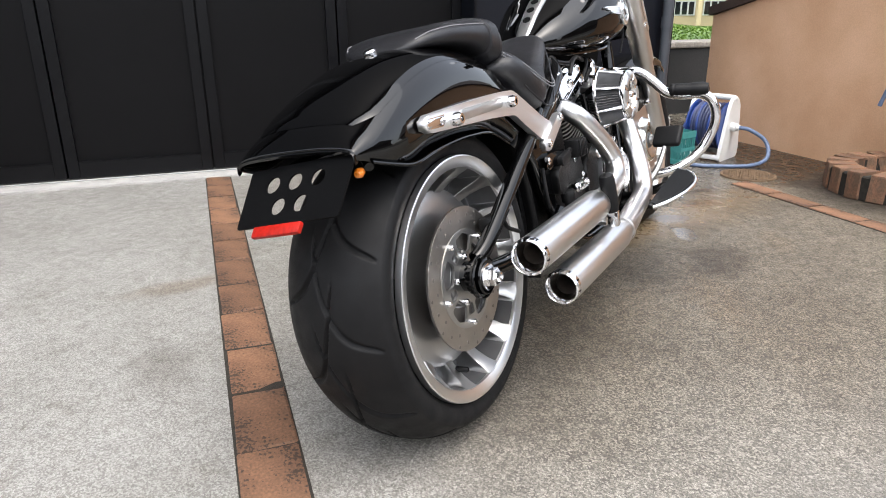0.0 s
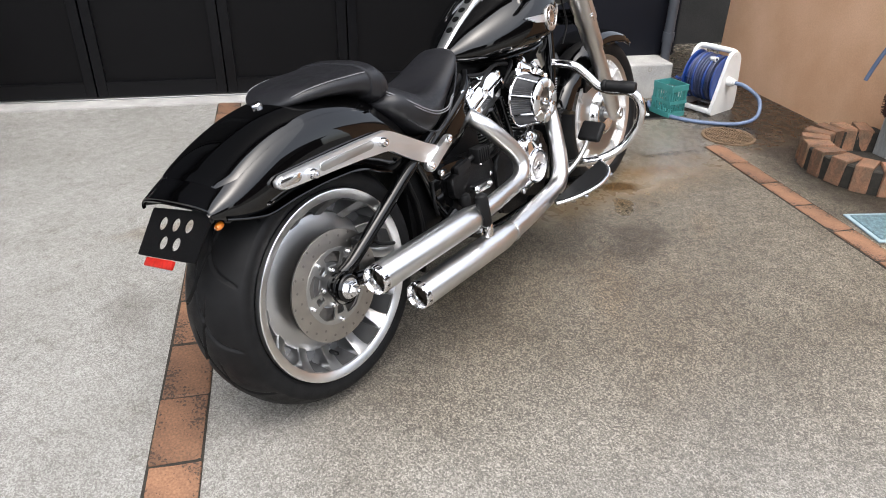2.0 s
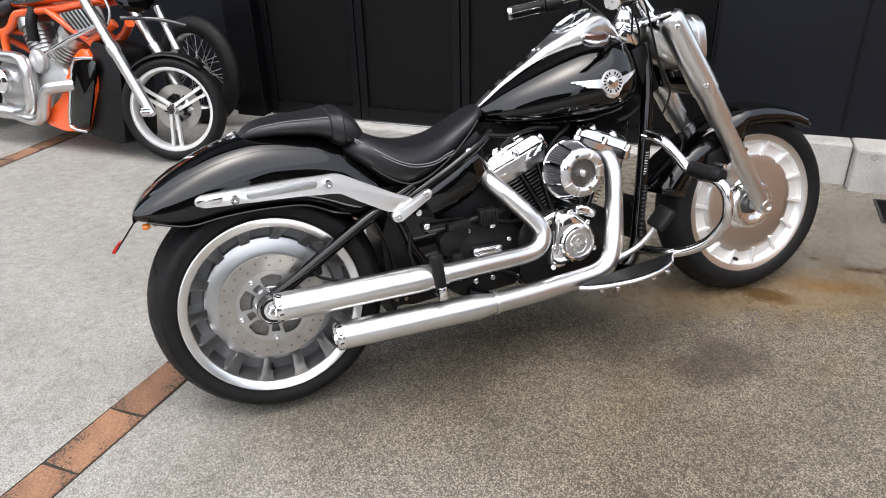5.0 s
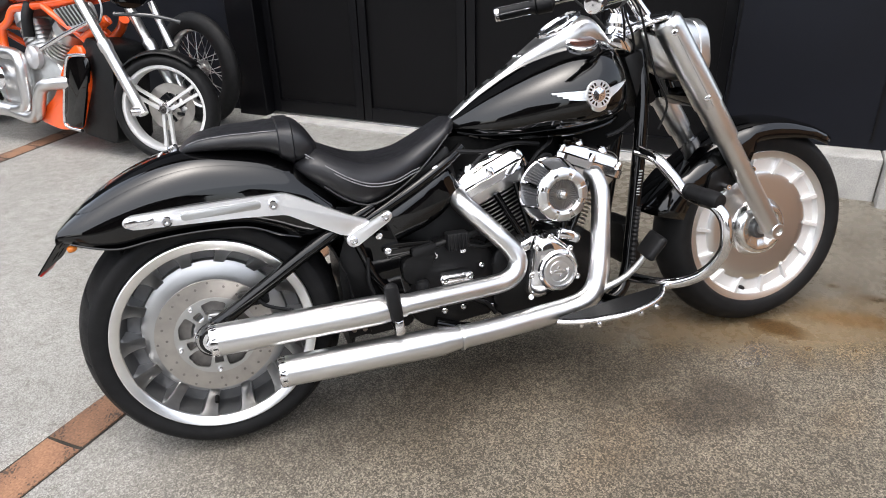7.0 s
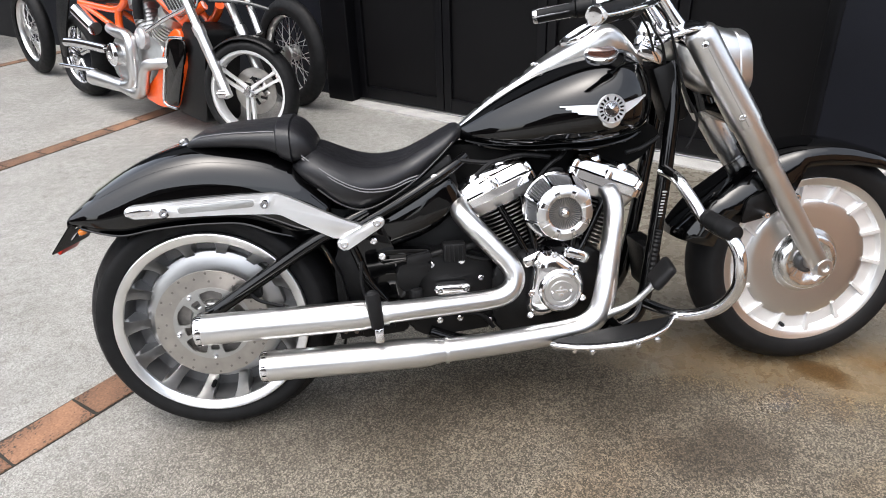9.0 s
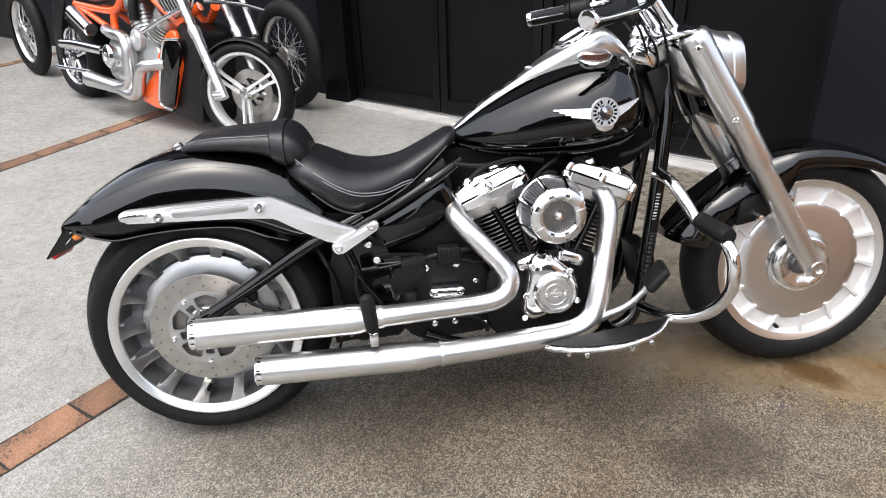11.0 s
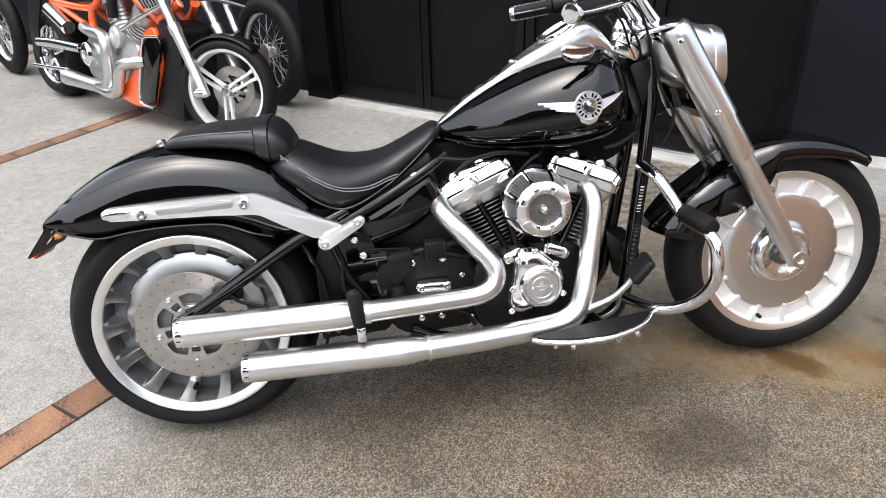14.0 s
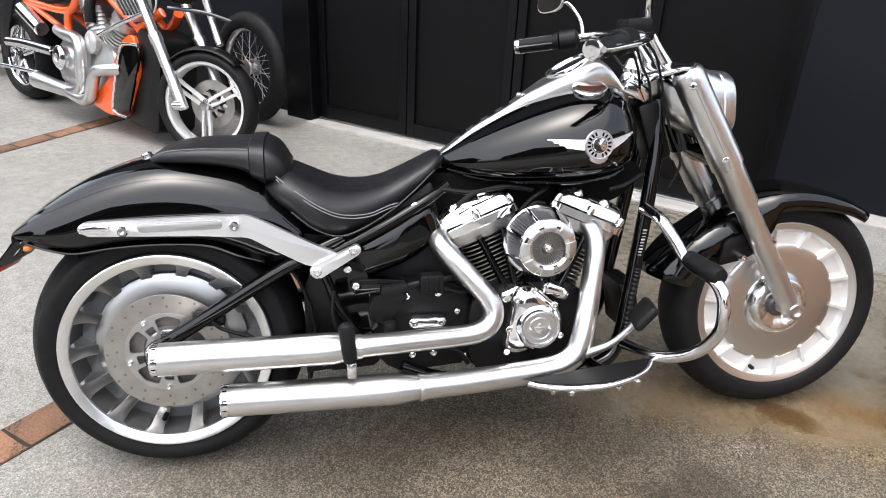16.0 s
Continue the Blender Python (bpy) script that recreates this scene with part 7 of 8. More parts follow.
    zt = [(-2.2, 0.92), (-2.1, 0.995), (-1.95, 1.045), (-1.84, 1.02), (-1.74, 0.915), (-1.60, 0.862), (-1.45, 0.868), (-1.25, 0.93)]
    zb = [(-2.2, 0.84), (-2.0, 0.79), (-1.8, 0.745), (-1.5, 0.735), (-1.3, 0.80), (-1.25, 0.84)]
    w = [(-2.2, 0.07), (-2.1, 0.10), (-1.8, 0.12), (-1.5, 0.135), (-1.3, 0.11), (-1.25, 0.08)]
    rings = []
    for x in frange(-2.2, -1.25, 30):
        rings.append([K(x, z, y) for y, z in sec(spline(w, x), spline(zb, x), spline(zt, x), 2.8, 24)])
    loft(bm, rings)
    part("seat", bm, LEATHER, OB, "black racing seat")
    oplate("tail_cowl", [(-2.34, 0.90), (-2.18, 0.945), (-2.04, 0.92), (-2.08, 0.83), (-2.32, 0.855)], -0.065, 0.065, ORANGE, 0.02, 0.04, "orange tail cowl")
    bm = BM()
    zt = [(-1.28, 0.90), (-1.1, 0.99), (-0.85, 1.03), (-0.6, 1.03), (-0.42, 0.97)]
    zb = [(-1.28, 0.85), (-1.1, 0.855), (-0.85, 0.885), (-0.6, 0.92), (-0.42, 0.94)]
    w = [(-1.28, 0.06), (-1.1, 0.13), (-0.85, 0.15), (-0.6, 0.13), (-0.42, 0.06)]
    rings = []
    for x in frange(-1.28, -0.42, 24):
        rings.append([K(x, z, y) for y, z in sec(spline(w, x), spline(zb, x), spline(zt, x), 2.4, 28)])
    loft(bm, rings)
    part("tank_cover", bm, ORANGE, OB, "orange tank cover with a dark side panel")
    oplate("tank_panel", [(-1.20, 0.905), (-1.10, 0.955), (-0.88, 0.985), (-0.66, 0.975), (-0.76, 0.925), (-0.95, 0.893), (-1.12, 0.880)], -0.135, -0.1535, GREY_PAINT, 0.002, 0.03, "dark grey side panel")
    oplate("pale_flash", [(-1.08, 0.905), (-1.0, 0.955), (-0.86, 0.962), (-0.76, 0.935), (-0.80, 0.915), (-0.92, 0.928), (-1.0, 0.905)], -0.1530, -0.1560, SILVER_PAINT, 0.001, 0.015)
    # bars and number shield
    shield = BM()
    rings = []
    n = Vector((0.93, -0.30, 0.18)).normalized()
    s1 = Vector((0, 0, 1)).cross(n).normalized()
    u1 = n.cross(s1)
    o = K(-0.22, 0.965, -0.02)
    for g, h in ((0.5, -0.05), (0.9, -0.02), (1.0, 0.0), (0.96, 0.012), (0.5, 0.022)):
        rings.append([o + s1 * 0.13 * g * math.cos(t) + u1 * 0.11 * g * math.sin(t) + n * h for t in (2 * math.pi * k / 28 for k in range(28))])
    loft(shield, rings)
    sh = part("number_shield", shield, PAINT, OB, "round black shield with white racing number")
    cu = bpy.data.curves.new("racing_number", "FONT")
    cu.body, cu.size, cu.extrude, cu.align_x, cu.align_y = "104", 0.085, 0.0015, "CENTER", "CENTER"
    tx = new("racing_number", cu)
    dg = bpy.context.evaluated_depsgraph_get()
    me = bpy.data.meshes.new_from_object(tx.evaluated_get(dg))
    bpy.data.objects.remove(tx)
    me.materials.clear()
    me.materials.append(WHITE_TAG)
    num = new("racing_number", me)
    num.parent = sh
    n2 = Vector((0.35, -0.93, 0.10)).normalized()
    s2 = Vector((0, 0, 1)).cross(n2).normalized()
    u2 = n2.cross(s2)
    num.matrix_basis = Matrix.Translation(K(-0.19, 0.97, -0.02) + n2 * 0.122) @ Matrix((s2, u2, n2)).transposed().to_4x4()
    obar("handlebar", [(-0.55, 1.03, -0.42), (-0.46, 1.02, -0.20), (-0.43, 1.01, 0.0), (-0.38, 1.02, 0.20), (-0.36, 1.03, 0.42)], 0.013, WRINKLE)
    obar("lever", [(-0.30, 1.0, 0.24), (-0.15, 1.0, 0.36), (-0.02, 0.985, 0.44)], 0.008, CHROME)
    obar("fork_brace", [(-0.30, 0.83, -0.06), (-0.14, 0.83, 0.06), (-0.02, 0.80, 0.16)], 0.012, GREY_PAINT)
    obar("fork_tube", [(-0.20, 0.90, 0.12), (-0.12, 0.76, 0.12), (-0.06, 0.66, 0.12)], 0.022, SATIN, 1)
    obar("brake_line", [(-0.46, 1.0, -0.08), (-0.36, 0.96, -0.12), (-0.30, 0.86, -0.13), (-0.36, 0.78, -0.12), (-0.45, 0.86, -0.1)], 0.006, WHITE_TAG)


def spoked_wheel(x, y, r, heading, lean, label, spokes=36):
    """A loose wire-spoked wheel standing on the ground."""
    w = empty("spoked_wheel", Matrix.Translation((x, y, 0)) @ Matrix.Rotation(radians(heading), 4, "Z") @ Matrix.Rotation(radians(-lean), 4, "X"))
    up = Matrix.Translation((0, 0, r))
    rim_r = r - 0.105
    bm = BM()
    lathe(bm, [(-0.03, rim_r + 0.006), (-0.032, rim_r), (-0.024, rim_r - 0.010), (-0.012, rim_r - 0.016), (0.012, rim_r - 0.016), (0.024, rim_r - 0.010), (0.032, rim_r), (0.03, rim_r + 0.006)], seg=72)
    place(part("rim", bm, SATIN, w), up)
    place(part("tyre", tyre_mesh(0.052, r, rim_r, 128), RUBBER, w, "worn black tyre"), up)
    bm = BM()
    lathe(bm, [(-0.055, 0), (-0.055, 0.018), (-0.045, 0.05), (-0.030, 0.055), (-0.026, 0.030), (0.026, 0.030), (0.030, 0.055), (0.045, 0.05), (0.055, 0.018), (0.055, 0)], seg=32)
    place(part("hub", bm, CAST, w), up)
    sp = BM()
    rod(sp, (0, 0, 0), (1, 0, 0), 0.0022, 5)
    proto = None
    for k in range(spokes):
        a = 2 * math.pi * k / spokes
        side = -0.038 if k % 2 else 0.038
        b = a + (0.75 if (k // 2) % 2 else -0.75)
        p, q = Vector((0.05 * math.cos(b), side, 0.05 * math.sin(b) + r)), Vector(((rim_r - 0.014) * math.cos(a), 0, (rim_r - 0.014) * math.sin(a) + r))
        d = q - p
        if proto is None:
            o = part("spoke", sp, SATIN, w)
            proto = o.data
        else:
            o = new("spoke", proto)
            o.parent = w
        o.matrix_basis = Matrix.Translation(p) @ d.to_track_quat("X", "Z").to_matrix().to_4x4() @ Matrix.Diagonal((d.length, 1, 1, 1))
    tagged(w, label, "wheel", "wire-spoked wheels")


build_orange()
spoked_wheel(-0.06, 3.22, 0.355, -49, 3, "large wire-spoked wheel standing by the black post")
spoked_wheel(-2.35, 4.75, 0.355, -49, 3, "wire-spoked wheel standing far along the forecourt")

# ---- loose things by the orange wall ----
def build_reel():
    c = Vector((3.13, -0.02, 0.0))
    ax = Vector((-0.25, -0.9682, 0))
    fw = Vector((-0.9682, 0.25, 0))
    r = empty("hose_reel", Matrix.Translation(c) @ Matrix((ax, fw, Vector((0, 0, 1)))).transposed().to_4x4() @ Matrix.Scale(0.93, 4))
    # local: x along the drum, y towards the open yard
    for x in (-0.118, 0.118):
        bm = BM()
        out = rounded([(-0.13, 0.0), (0.13, 0.0), (0.12, 0.05), (0.035, 0.34), (0.0, 0.375), (-0.06, 0.375), (-0.10, 0.33), (-0.14, 0.06)], 0.03)
        vs0 = [Vector((x - 0.011, y, z)) for y, z in out]
        vs1 = [Vector((x + 0.011, y, z)) for y, z in out]
        loft(bm, [vs0, vs1])
        bmesh.ops.bevel(bm, geom=[e for e in bm.edges if len(e.link_faces) == 2 and e.calc_face_angle(0) > 0.8], offset=0.004, segments=2, profile=0.5, affect="EDGES")
        part("side_frame", bm, WHITEP, r, "white plastic side frame")
    bm = BM()
    tube(bm, [(-0.118, -0.03, 0.355), (-0.10, -0.03, 0.372), (0.10, -0.03, 0.372), (0.118, -0.03, 0.355)], 0.017, 14, 5)
    part("handle", bm, WHITEP, r)
    for y in (-0.11, 0.11):
        bm = BM()
        box(bm, (0, y, 0.022), (0.23, 0.03, 0.03), None, 0.008)
        part("base_bar", bm, WHITEP, r)
    for x in (-0.098, 0.098):
        bm = BM()
        lathe(bm, [(-0.005, 0.02), (-0.005, 0.145), (0.0, 0.150), (0.005, 0.145), (0.005, 0.02)], (x, 0, 0.20), (1, 0, 0), 40)
        part("drum_flange", bm, HOSE, r)
    for layer, rad in enumerate((0.118, 0.132)):
        for k in range(11):
            if layer and k in (0, 10):
                continue
            x = -0.085 + 0.017 * k
            bm = BM()
            rr = rad + 0.003 * math.sin(k * 2.1 + layer)
            tube(bm, [(x + 0.004 * math.sin(a + k), rr * math.cos(a), 0.20 + rr * math.sin(a)) for a in (2 * math.pi * j / 28 for j in range(29))], 0.0088, 8, 1, False)
            part("hose_coil", bm, HOSE if (k + layer) % 4 == 0 else HOSE_WORN, r)
    bm = BM()
    lathe(bm, [(0.0, 0.028), (0.03, 0.026), (0.034, 0.018), (0.05, 0.017), (0.05, 0.0)], (0.129, 0, 0.20), (1, 0, 0), 20)
    part("outlet_boss", bm, WHITEP, r)
    bm = BM()
    tube(bm, [(-0.129, 0, 0.20), (-0.16, 0.0, 0.20), (-0.165, 0.05, 0.16), (-0.20, 0.05, 0.16)], 0.009, 10)
    part("crank_handle", bm, HOSE, r)
    bm = BM()
    lathe(bm, [(0, 0.012), (0.03, 0.012), (0.035, 0.016), (0.05, 0.016), (0.05, 0.008)], (0.02, 0.06, 0.325), (1, 0.3, 0.1), 16)
    part("hose_coupling", bm, WHITEP, r)
    tagged(r, "white hose reel wound with blue garden hose", "hose reel")
    # free hose lying on the ground
    bm = BM()
    tube(bm, [(3.090, -0.178, 0.186), (3.082, -0.24, 0.178), (3.09, -0.325, 0.12), (3.02, -0.350, 0.045), (2.93, -0.29, 0.013), (2.84, -0.16, 0.011), (2.80, 0.0, 0.011), (2.83, 0.13, 0.011), (2.90, 0.22, 0.011), (2.98, 0.26, 0.011)], 0.011, 12, 8)
    tagged(part("garden_hose", bm, HOSE_PALE), "dusty blue hose looping over the concrete", "hose")


def build_crate():
    m = Matrix.Translation((2.875, 0.11, 0.002)) @ Matrix.Rotation(radians(-25), 4, "Z") @ Matrix.Diagonal((0.62, 1.0, 0.98, 1.0))
    c = empty("plastic_crate", m)
    for x0, x1, y0, y1 in ((-0.10, 0.10, -0.075, -0.069), (-0.10, 0.10, 0.069, 0.075), (-0.10, -0.094, -0.069, 0.069), (0.094, 0.10, -0.069, 0.069)):
        for z0, z1 in ((0.0, 0.03), (0.075, 0.095), (0.15, 0.185)):
            bm = BM()
            box(bm, ((x0 + x1) / 2, (y0 + y1) / 2, (z0 + z1) / 2), (x1 - x0, y1 - y0, z1 - z0), None, 0.001, 1)
            part("crate_rail", bm, CRATE, c, smooth=False)
        n = 7
        for k in range(n):
            bm = BM()
            if x1 - x0 > 0.1:
                x = x0 + (x1 - x0) * (k + 0.5) / n
                box(bm, (x, (y0 + y1) / 2, 0.09), (0.009, (y1 - y0) * 0.9, 0.17), None)
            else:
                y = y0 + (y1 - y0) * (k + 0.5) / n
                box(bm, ((x0 + x1) / 2, y, 0.09), ((x1 - x0) * 0.9, 0.009, 0.17), None)
            part("crate_slat", bm, CRATE, c, smooth=False)
    bm = BM()
    box(bm, (0, 0, 0.004), (0.186, 0.136, 0.006), None)
    part("crate_floor", bm, CRATE, c, smooth=False)
    tagged(c, "small teal plastic crate by the drain", "crate")


def build_drains():
    bm = BM()
    lathe(bm, [(0.001, 0.138), (0.008, 0.137), (0.008, 0.122), (0.004, 0.120)], (2.705, -0.295, 0), (0, 0, 1), 48)
    d = part("drain_cover", bm, IRON)
    for k in range(-6, 7):
        for q in (0, 1):
            o = k * 0.0185
            h = math.sqrt(max(0.12 ** 2 - o * o, 0.0))
            if h < 0.02:
                continue
            ang = radians(50 + 90 * q)
            u, v = Vector((math.cos(ang), math.sin(ang), 0)), Vector((-math.sin(ang), math.cos(ang), 0))
            b2 = BM()
            c0 = Vector((2.705, -0.295, 0.0062 + 0.0008 * q))
            box(b2, c0 + v * o, (2 * h, 0.006, 0.005), Matrix((u, v, Vector((0, 0, 1)))).transposed())
            part("grate_bar", b2, IRON, d, smooth=False)
    b2 = BM()
    lathe(b2, [(0.0015, 0.121), (0.0020, 0.0)], (2.705, -0.295, 0), (0, 0, 1), 32)
    part("drain_pit", b2, JOINT, d)
    tagged(d, "round rusty lattice drain cover set in concrete", "drain cover", kind="structure")
    bm = BM()
    m = Matrix.Rotation(radians(47), 3, "Z")
    at = Vector((2.832, 0.228, 0.0))
    # flat sheet; the depth of the opening is only its dark colour
    box(bm, at + Vector((0, 0, 0.0012)), (0.27, 0.21, 0.002), m)
    dc = part("drain_channel", bm, DARK, smooth=False)
    for x, y, lx, ly in ((0.0, 0.111, 0.286, 0.012), (0.0, -0.111, 0.286, 0.012), (-0.141, 0.0, 0.012, 0.21), (0.141, 0.0, 0.012, 0.21)):
        bm = BM()
        box(bm, at + m @ Vector((x, y, 0.002)), (lx, ly, 0.006), m, 0.001, 1)
        part("frame_edge", bm, OLDWALL, dc, smooth=False)
    tagged(dc, "flat dark sheet for the shaded drain opening before the step", "drain", kind="structure")
    bm = BM()
    tube(bm, [(2.705, 0.205, 0.012), (2.722, 0.186, 0.014), (2.745, 0.166, 0.014)], 0.009, 14, 4)
    lathe(bm, [(0, 0.009), (0.0, 0.017), (0.010, 0.017), (0.010, 0.009)], (2.727, 0.182, 0.0185), (-0.7, 0.7, 0.2), 18)
    lathe(bm, [(0, 0.007), (0.0, 0.013), (0.012, 0.013), (0.012, 0.007)], (2.708, 0.204, 0.0140), (-0.7, 0.7, 0), 18)
    tagged(part("hose_nozzle", bm, WHITEP), "pale hose nozzle lying by the drain", "hose nozzle")
    bm = BM()
    box(bm, (2.03, -1.115, 0.004), (0.24, 0.20, 0.008), Matrix.Rotation(radians(41), 3, "Z"), 0.002, 1)
    mc = part("meter_cover", bm, PLASTIC_FRAME, smooth=False)
    bm = BM()
    box(bm, (2.03, -1.115, 0.0085), (0.205, 0.165, 0.006), Matrix.Rotation(radians(41), 3, "Z"), 0.002, 1)
    part("lid", bm, PLASTIC_LID, mc, "speckled blue-grey lid", smooth=False)
    tagged(mc, "pale blue plastic meter cover in the margin", "meter cover", kind="structure")


def build_planter():
    c = Vector((2.70, -0.99, 0))
    ring = empty("brick_planter", Matrix.Translation(c))
    bm = BM()
    lathe(bm, [(-0.01, 0.341), (0.104, 0.341), (0.110, 0.334), (0.110, 0.225), (-0.01, 0.222)], (0, 0, 0), (0, 0, 1), 64)
    part("mortar_bed", bm, JOINT, ring)
    me = brick_mesh(0.112, 0.128, 0.125, 11, BLOCK)
    me2 = brick_mesh(0.112, 0.128, 0.125, 12, BLOCK)
    for k in range(19):
        a = 2 * math.pi * (k + 0.3) / 19
        if 0.285 * (0.756 * math.cos(a) - 0.655 * math.sin(a)) > 0.13:
            continue
        ob = new("brick", me if k % 2 else me2)
        ob.parent = ring
        rng = random.Random(k)
        ob.matrix_basis = Matrix.Translation((0.285 * math.cos(a), 0.285 * math.sin(a), 0.062)) @ Matrix.Rotation(a, 4, "Z") @ Matrix.Rotation(radians(90), 4, "Z") @ pose(0, 0, 0, rng.uniform(-2, 2), rng.uniform(-2, 2), rng.uniform(-2, 2)) @ Matrix.Diagonal((0.64, 1, 1, 1))
    tagged(ring, "half-round planter edge of upright orange bricks", "planter")
    bm = BM()
    lathe(bm, [(0.012, 0.222), (0.016, 0.1), (0.014, 0.0)], (2.70, -0.99, 0), (0, 0, 1), 32)
    tagged(part("planter_soil", bm, JOINT), "dark damp soil inside the planter", "soil", kind="structure")


def build_tap():
    m = Matrix.Translation((2.905, -1.005, 0.0)) @ Matrix.Rotation(math.atan2(0.756, 0.655) - 1.5708, 4, "Z")
    t = empty("standpipe", m)
    bm = BM()
    box(bm, (0, 0, 0.365), (0.062, 0.098, 0.73), None, 0.006)
    post = part("post", bm, ALUPOST, t, "fluted aluminium post")
    for k in range(6):
        bm = BM()
        rod(bm, (-0.0315, -0.038 + 0.0152 * k, 0.01), (-0.0315, -0.038 + 0.0152 * k, 0.70), 0.0042, 6)
        part("flute", bm, ALUPOST, post)
    bm = BM()
    box(bm, (0, 0, 0.737), (0.072, 0.108, 0.018), None, 0.006)
    part("cap", bm, ALUPOST, post)
    bm = BM()
    lathe(bm, [(0, 0.021), (0.006, 0.021), (0.008, 0.013), (0.035, 0.013), (0.040, 0.016), (0.052, 0.016), (0.056, 0.010)], (-0.034, 0.005, 0.625), (-1, 0.2, 0), 18)
    lathe(bm, [(0, 0.009), (0.03, 0.009), (0.032, 0.013), (0.038, 0.013)], (-0.075, 0.012, 0.63), (0, 0, 1), 14)
    tap = part("tap", bm, CHROME, t, "chrome garden tap")
    bm = BM()
    tube(bm, [(-0.105, 0.012, 0.668), (-0.075, 0.012, 0.672), (-0.045, 0.012, 0.668)], 0.0055, 8)
    part("tap_handle", bm, CHROME, tap)
    bm = BM()
    tube(bm, [(-0.085, 0.014, 0.622), (-0.120, 0.022, 0.612), (-0.135, 0.030, 0.585)], 0.009, 12)
    part("spout", bm, CHROME, tap)
    tagged(t, "fluted aluminium standpipe with a chrome tap", "standpipe")
    a = m @ Vector((-0.135, 0.030, 0.583))
    d = m.to_3x3() @ Vector((-0.03, 0.10, 0))
    bm = BM()
    tube(bm, [a, a + d * 0.25 + Vector((0, 0, -0.05)), a + d * 0.5 + Vector((0, 0, -0.12)), a + d * 0.75 + Vector((0, 0, -0.21))], 0.010, 12, 5)
    tagged(part("tap_hose", bm, HOSE_PALE), "short pale blue hose hanging from the tap", "hose")
    # hanging scrubbing brush
    b = m @ Matrix.Translation((-0.060, 0.000, 0.30))
    br = empty("scrubbing_brush", b)
    bm = BM()
    rings = []
    for z, w, dd in ((-0.085, 0.026, 0.012), (-0.07, 0.038, 0.018), (0.0, 0.042, 0.022), (0.06, 0.036, 0.020), (0.085, 0.024, 0.012)):
        rings.append([Vector((dd * math.cos(a2), w * math.sin(a2), z)) for a2 in (2 * math.pi * k / 20 for k in range(20))])
    loft(bm, rings)
    part("brush_body", bm, COIR, br)
    rng = random.Random(5)
    bm = BM()
    for k in range(420):
        z = rng.uniform(-0.08, 0.08)
        a2 = rng.uniform(0, 2 * math.pi)
        w = 0.042 * math.sqrt(max(0.15, 1 - (z / 0.095) ** 2))
        p = Vector((0.020 * math.cos(a2), w * math.sin(a2) * 0.95, z))
        q = p + Vector((math.cos(a2) * 0.012, math.sin(a2) * 0.016, rng.uniform(-0.01, 0.006)))
        rod(bm, p, q, 0.0011, 3)
    tagged(part("bristles", bm, COIR, br, smooth=False), kind="stuff")
    bm = BM()
    tube(bm, [(0.01, 0, 0.08), (0.012, 0.012, 0.15), (0.020, 0.012, 0.22), (0.024, 0.004, 0.27), (0.015, -0.006, 0.22), (0.006, -0.008, 0.15), (0.006, -0.002, 0.08)], 0.0016, 6, 6)
    part("hanging_loop", bm, IRON, br)
    tagged(br, "dark brown bristle brush hanging on the standpipe", "brush")


def build_downpipe():
    p = gp(3.47, -0.25)
    bm = BM()
    rod(bm, p + Vector((0, 0, 0.24)), p + Vector((0, 0, 2.6)), 0.030, 18)
    d = part("downpipe", bm, PVC)
    for z in (0.30, 0.72):
        bm = BM()
        lathe(bm, [(0, 0.031), (0, 0.036), (0.06, 0.036), (0.06, 0.031)], p + Vector((0, 0, z)), (0, 0, 1), 18)
        part("pipe_collar", bm, PVC, d)
    bm = BM()
    tube(bm, [p + Vector((0, 0, 0.25)), p - N * 0.02 + Vector((0, 0, 0.14)), p - N * 0.14 + Vector((0, 0, 0.06)), p - N * 0.16 + Vector((0, 0, 0.01))], 0.028, 16, 5)
    part("pipe_shoe", bm, PVC, d)
    tagged(d, "dark grey downpipe at the garage corner", "downpipe", kind="structure")


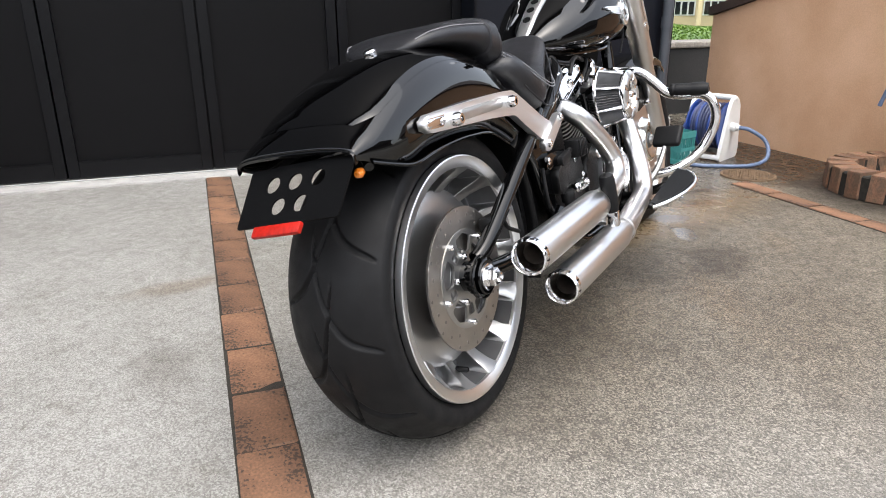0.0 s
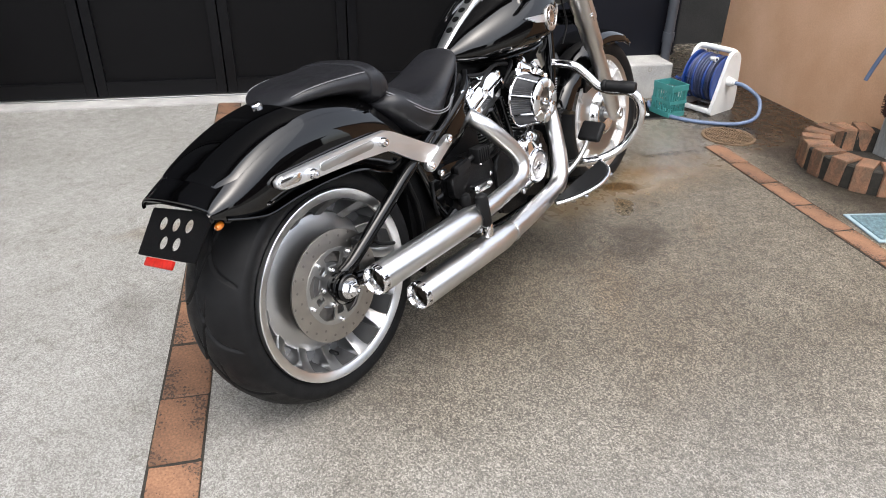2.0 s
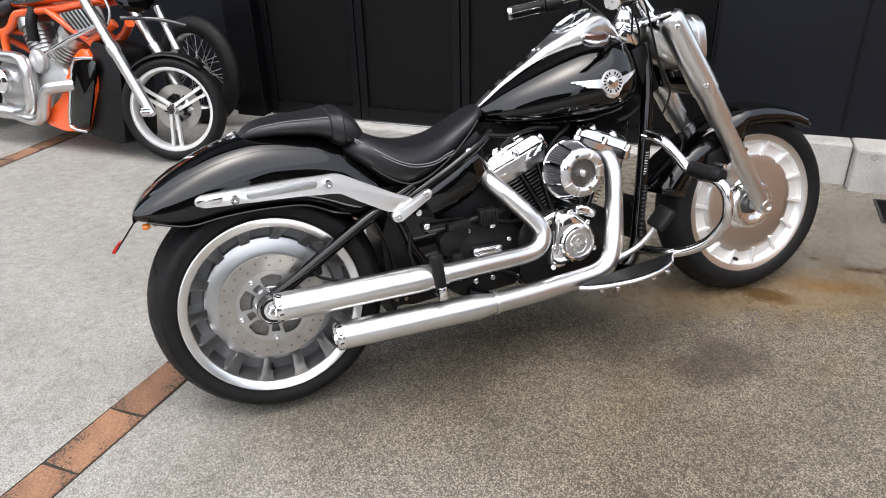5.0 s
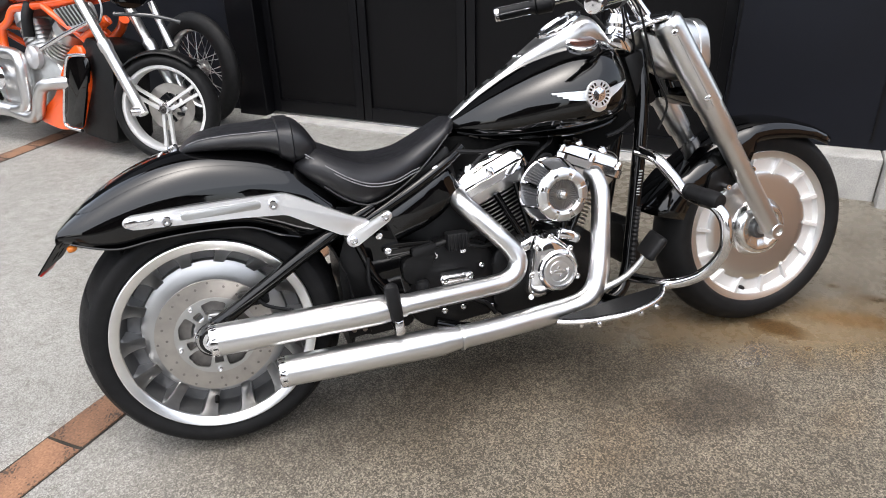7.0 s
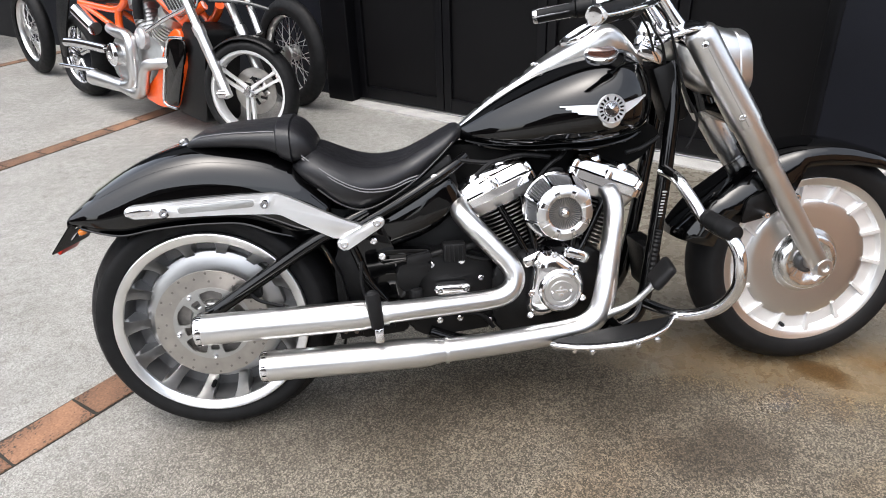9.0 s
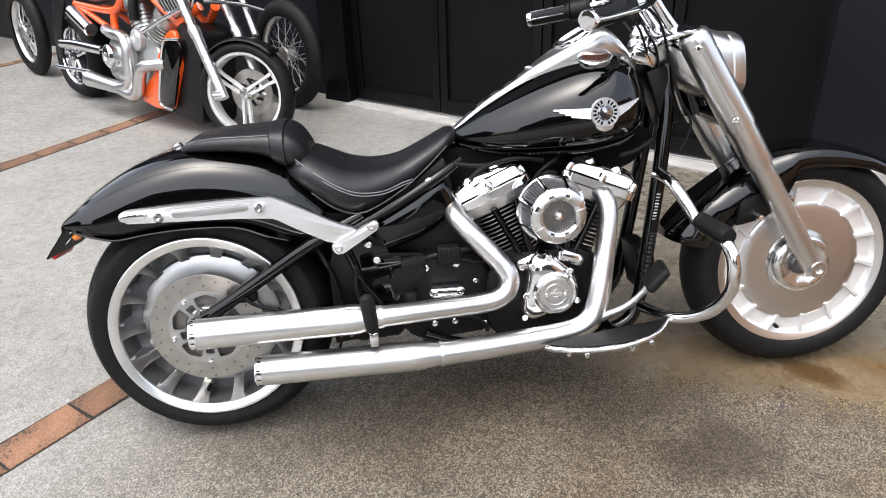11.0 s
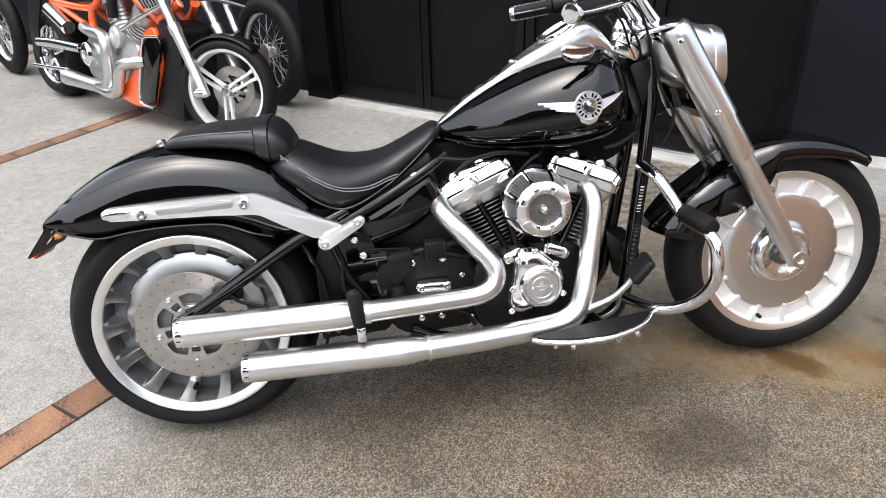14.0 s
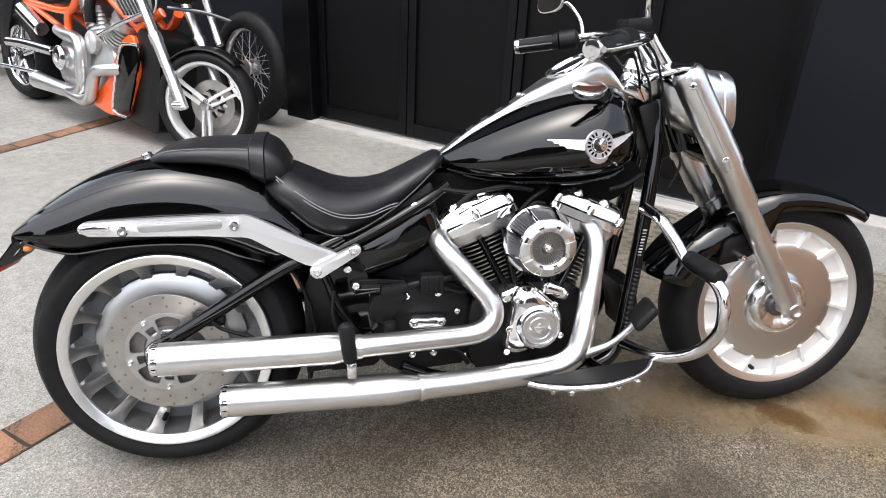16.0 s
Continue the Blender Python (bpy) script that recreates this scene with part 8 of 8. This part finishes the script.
def shrub(name, base, radius, height, count, seed, label, leaf=0.05):
    """A loose shrub of separate small leaves on thin stems."""
    rng = random.Random(seed)
    s = empty(name, Matrix.Translation(base))
    bm = BM()
    for k in range(7):
        a = rng.uniform(0, 6.28)
        rod(bm, (0, 0, 0), (radius * 0.6 * math.cos(a), radius * 0.6 * math.sin(a), height * rng.uniform(0.6, 0.95)), 0.02, 6, 0.006)
    part("stem", bm, IRON, s)
    vs, fs = [], []
    for k in range(count):
        while True:
            p = Vector((rng.uniform(-1, 1), rng.uniform(-1, 1), rng.uniform(-1, 1)))
            if 0.25 < p.length < 1:
                break
        lump = 1 + 0.35 * noise.noise(p * 2.3)
        p = Vector((p.x * radius * lump, p.y * radius * lump, height * 0.55 + p.z * height * 0.5 * lump))
        n = Vector((rng.uniform(-1, 1), rng.uniform(-1, 1), rng.uniform(0, 1.2))).normalized()
        u = n.orthogonal().normalized()
        v = n.cross(u)
        l = leaf * rng.uniform(0.6, 1.3)
        i = len(vs)
        vs += [p - u * l, p + v * l * 0.4 + n * l * 0.1, p + u * l, p - v * l * 0.4 + n * l * 0.1]
        fs.append((i, i + 1, i + 2, i + 3))
    me = bpy.data.meshes.new("foliage")
    me.from_pydata(vs, [], fs)
    me.materials.append(LEAF)
    o = new("foliage", me)
    o.parent = s
    tagged(o, kind="stuff")
    tagged(s, label, "shrub")


def build_surroundings():
    """Unseen plain walls and houses, added to close the yard behind the camera and shape reflections."""
    for k, (x, y, w, d, h, turn) in enumerate(((-6, -18, 10, 6, 6.6, 8), (7, -17, 11, 6, 6.8, -6), (-14, -5, 9, 6, 5.0, 80), (15, -9, 8, 6, 5.0, -50), (-13, 7, 8, 6, 4.8, 100))):
        hs = empty("house", Matrix.Translation((x, y, 0)) @ Matrix.Rotation(radians(turn), 4, "Z"))
        bm = BM()
        box(bm, (0, 0, h * 0.3), (w, d, h * 0.6), None, 0.03)
        part("wall", bm, UMBER, hs, smooth=False)
        bm = BM()
        prism(bm, [(-w / 2 - 0.4, h * 0.6), (0, h), (w / 2 + 0.4, h * 0.6)], -d / 2 - 0.4, d / 2 + 0.4)
        part("roof", bm, ROOF, hs, smooth=False)
        tagged(hs, "unseen plain house with a dark roof, added for reflections", "house", "neighbouring houses")
    # unseen wall, kept pale to lighten what the side-facing metal reflects
    bm = BM()
    box(bm, (0, -9.0, 0.55), (24, 0.2, 1.2), Matrix.Rotation(radians(3), 3, "Z"), 0.02)
    tagged(part("reflection_wall", bm, REFLECT_WALL, smooth=False), "unseen plain pale wall added to brighten reflections", "wall", kind="structure")


build_reel()
build_crate()
build_drains()
build_planter()
build_tap()
build_downpipe()
shrub("shrub", gp(-5.6, -0.7), 0.45, 1.0, 700, 3, "dark green shrub against the far wall", 0.06)
build_surroundings()

build_pavers()
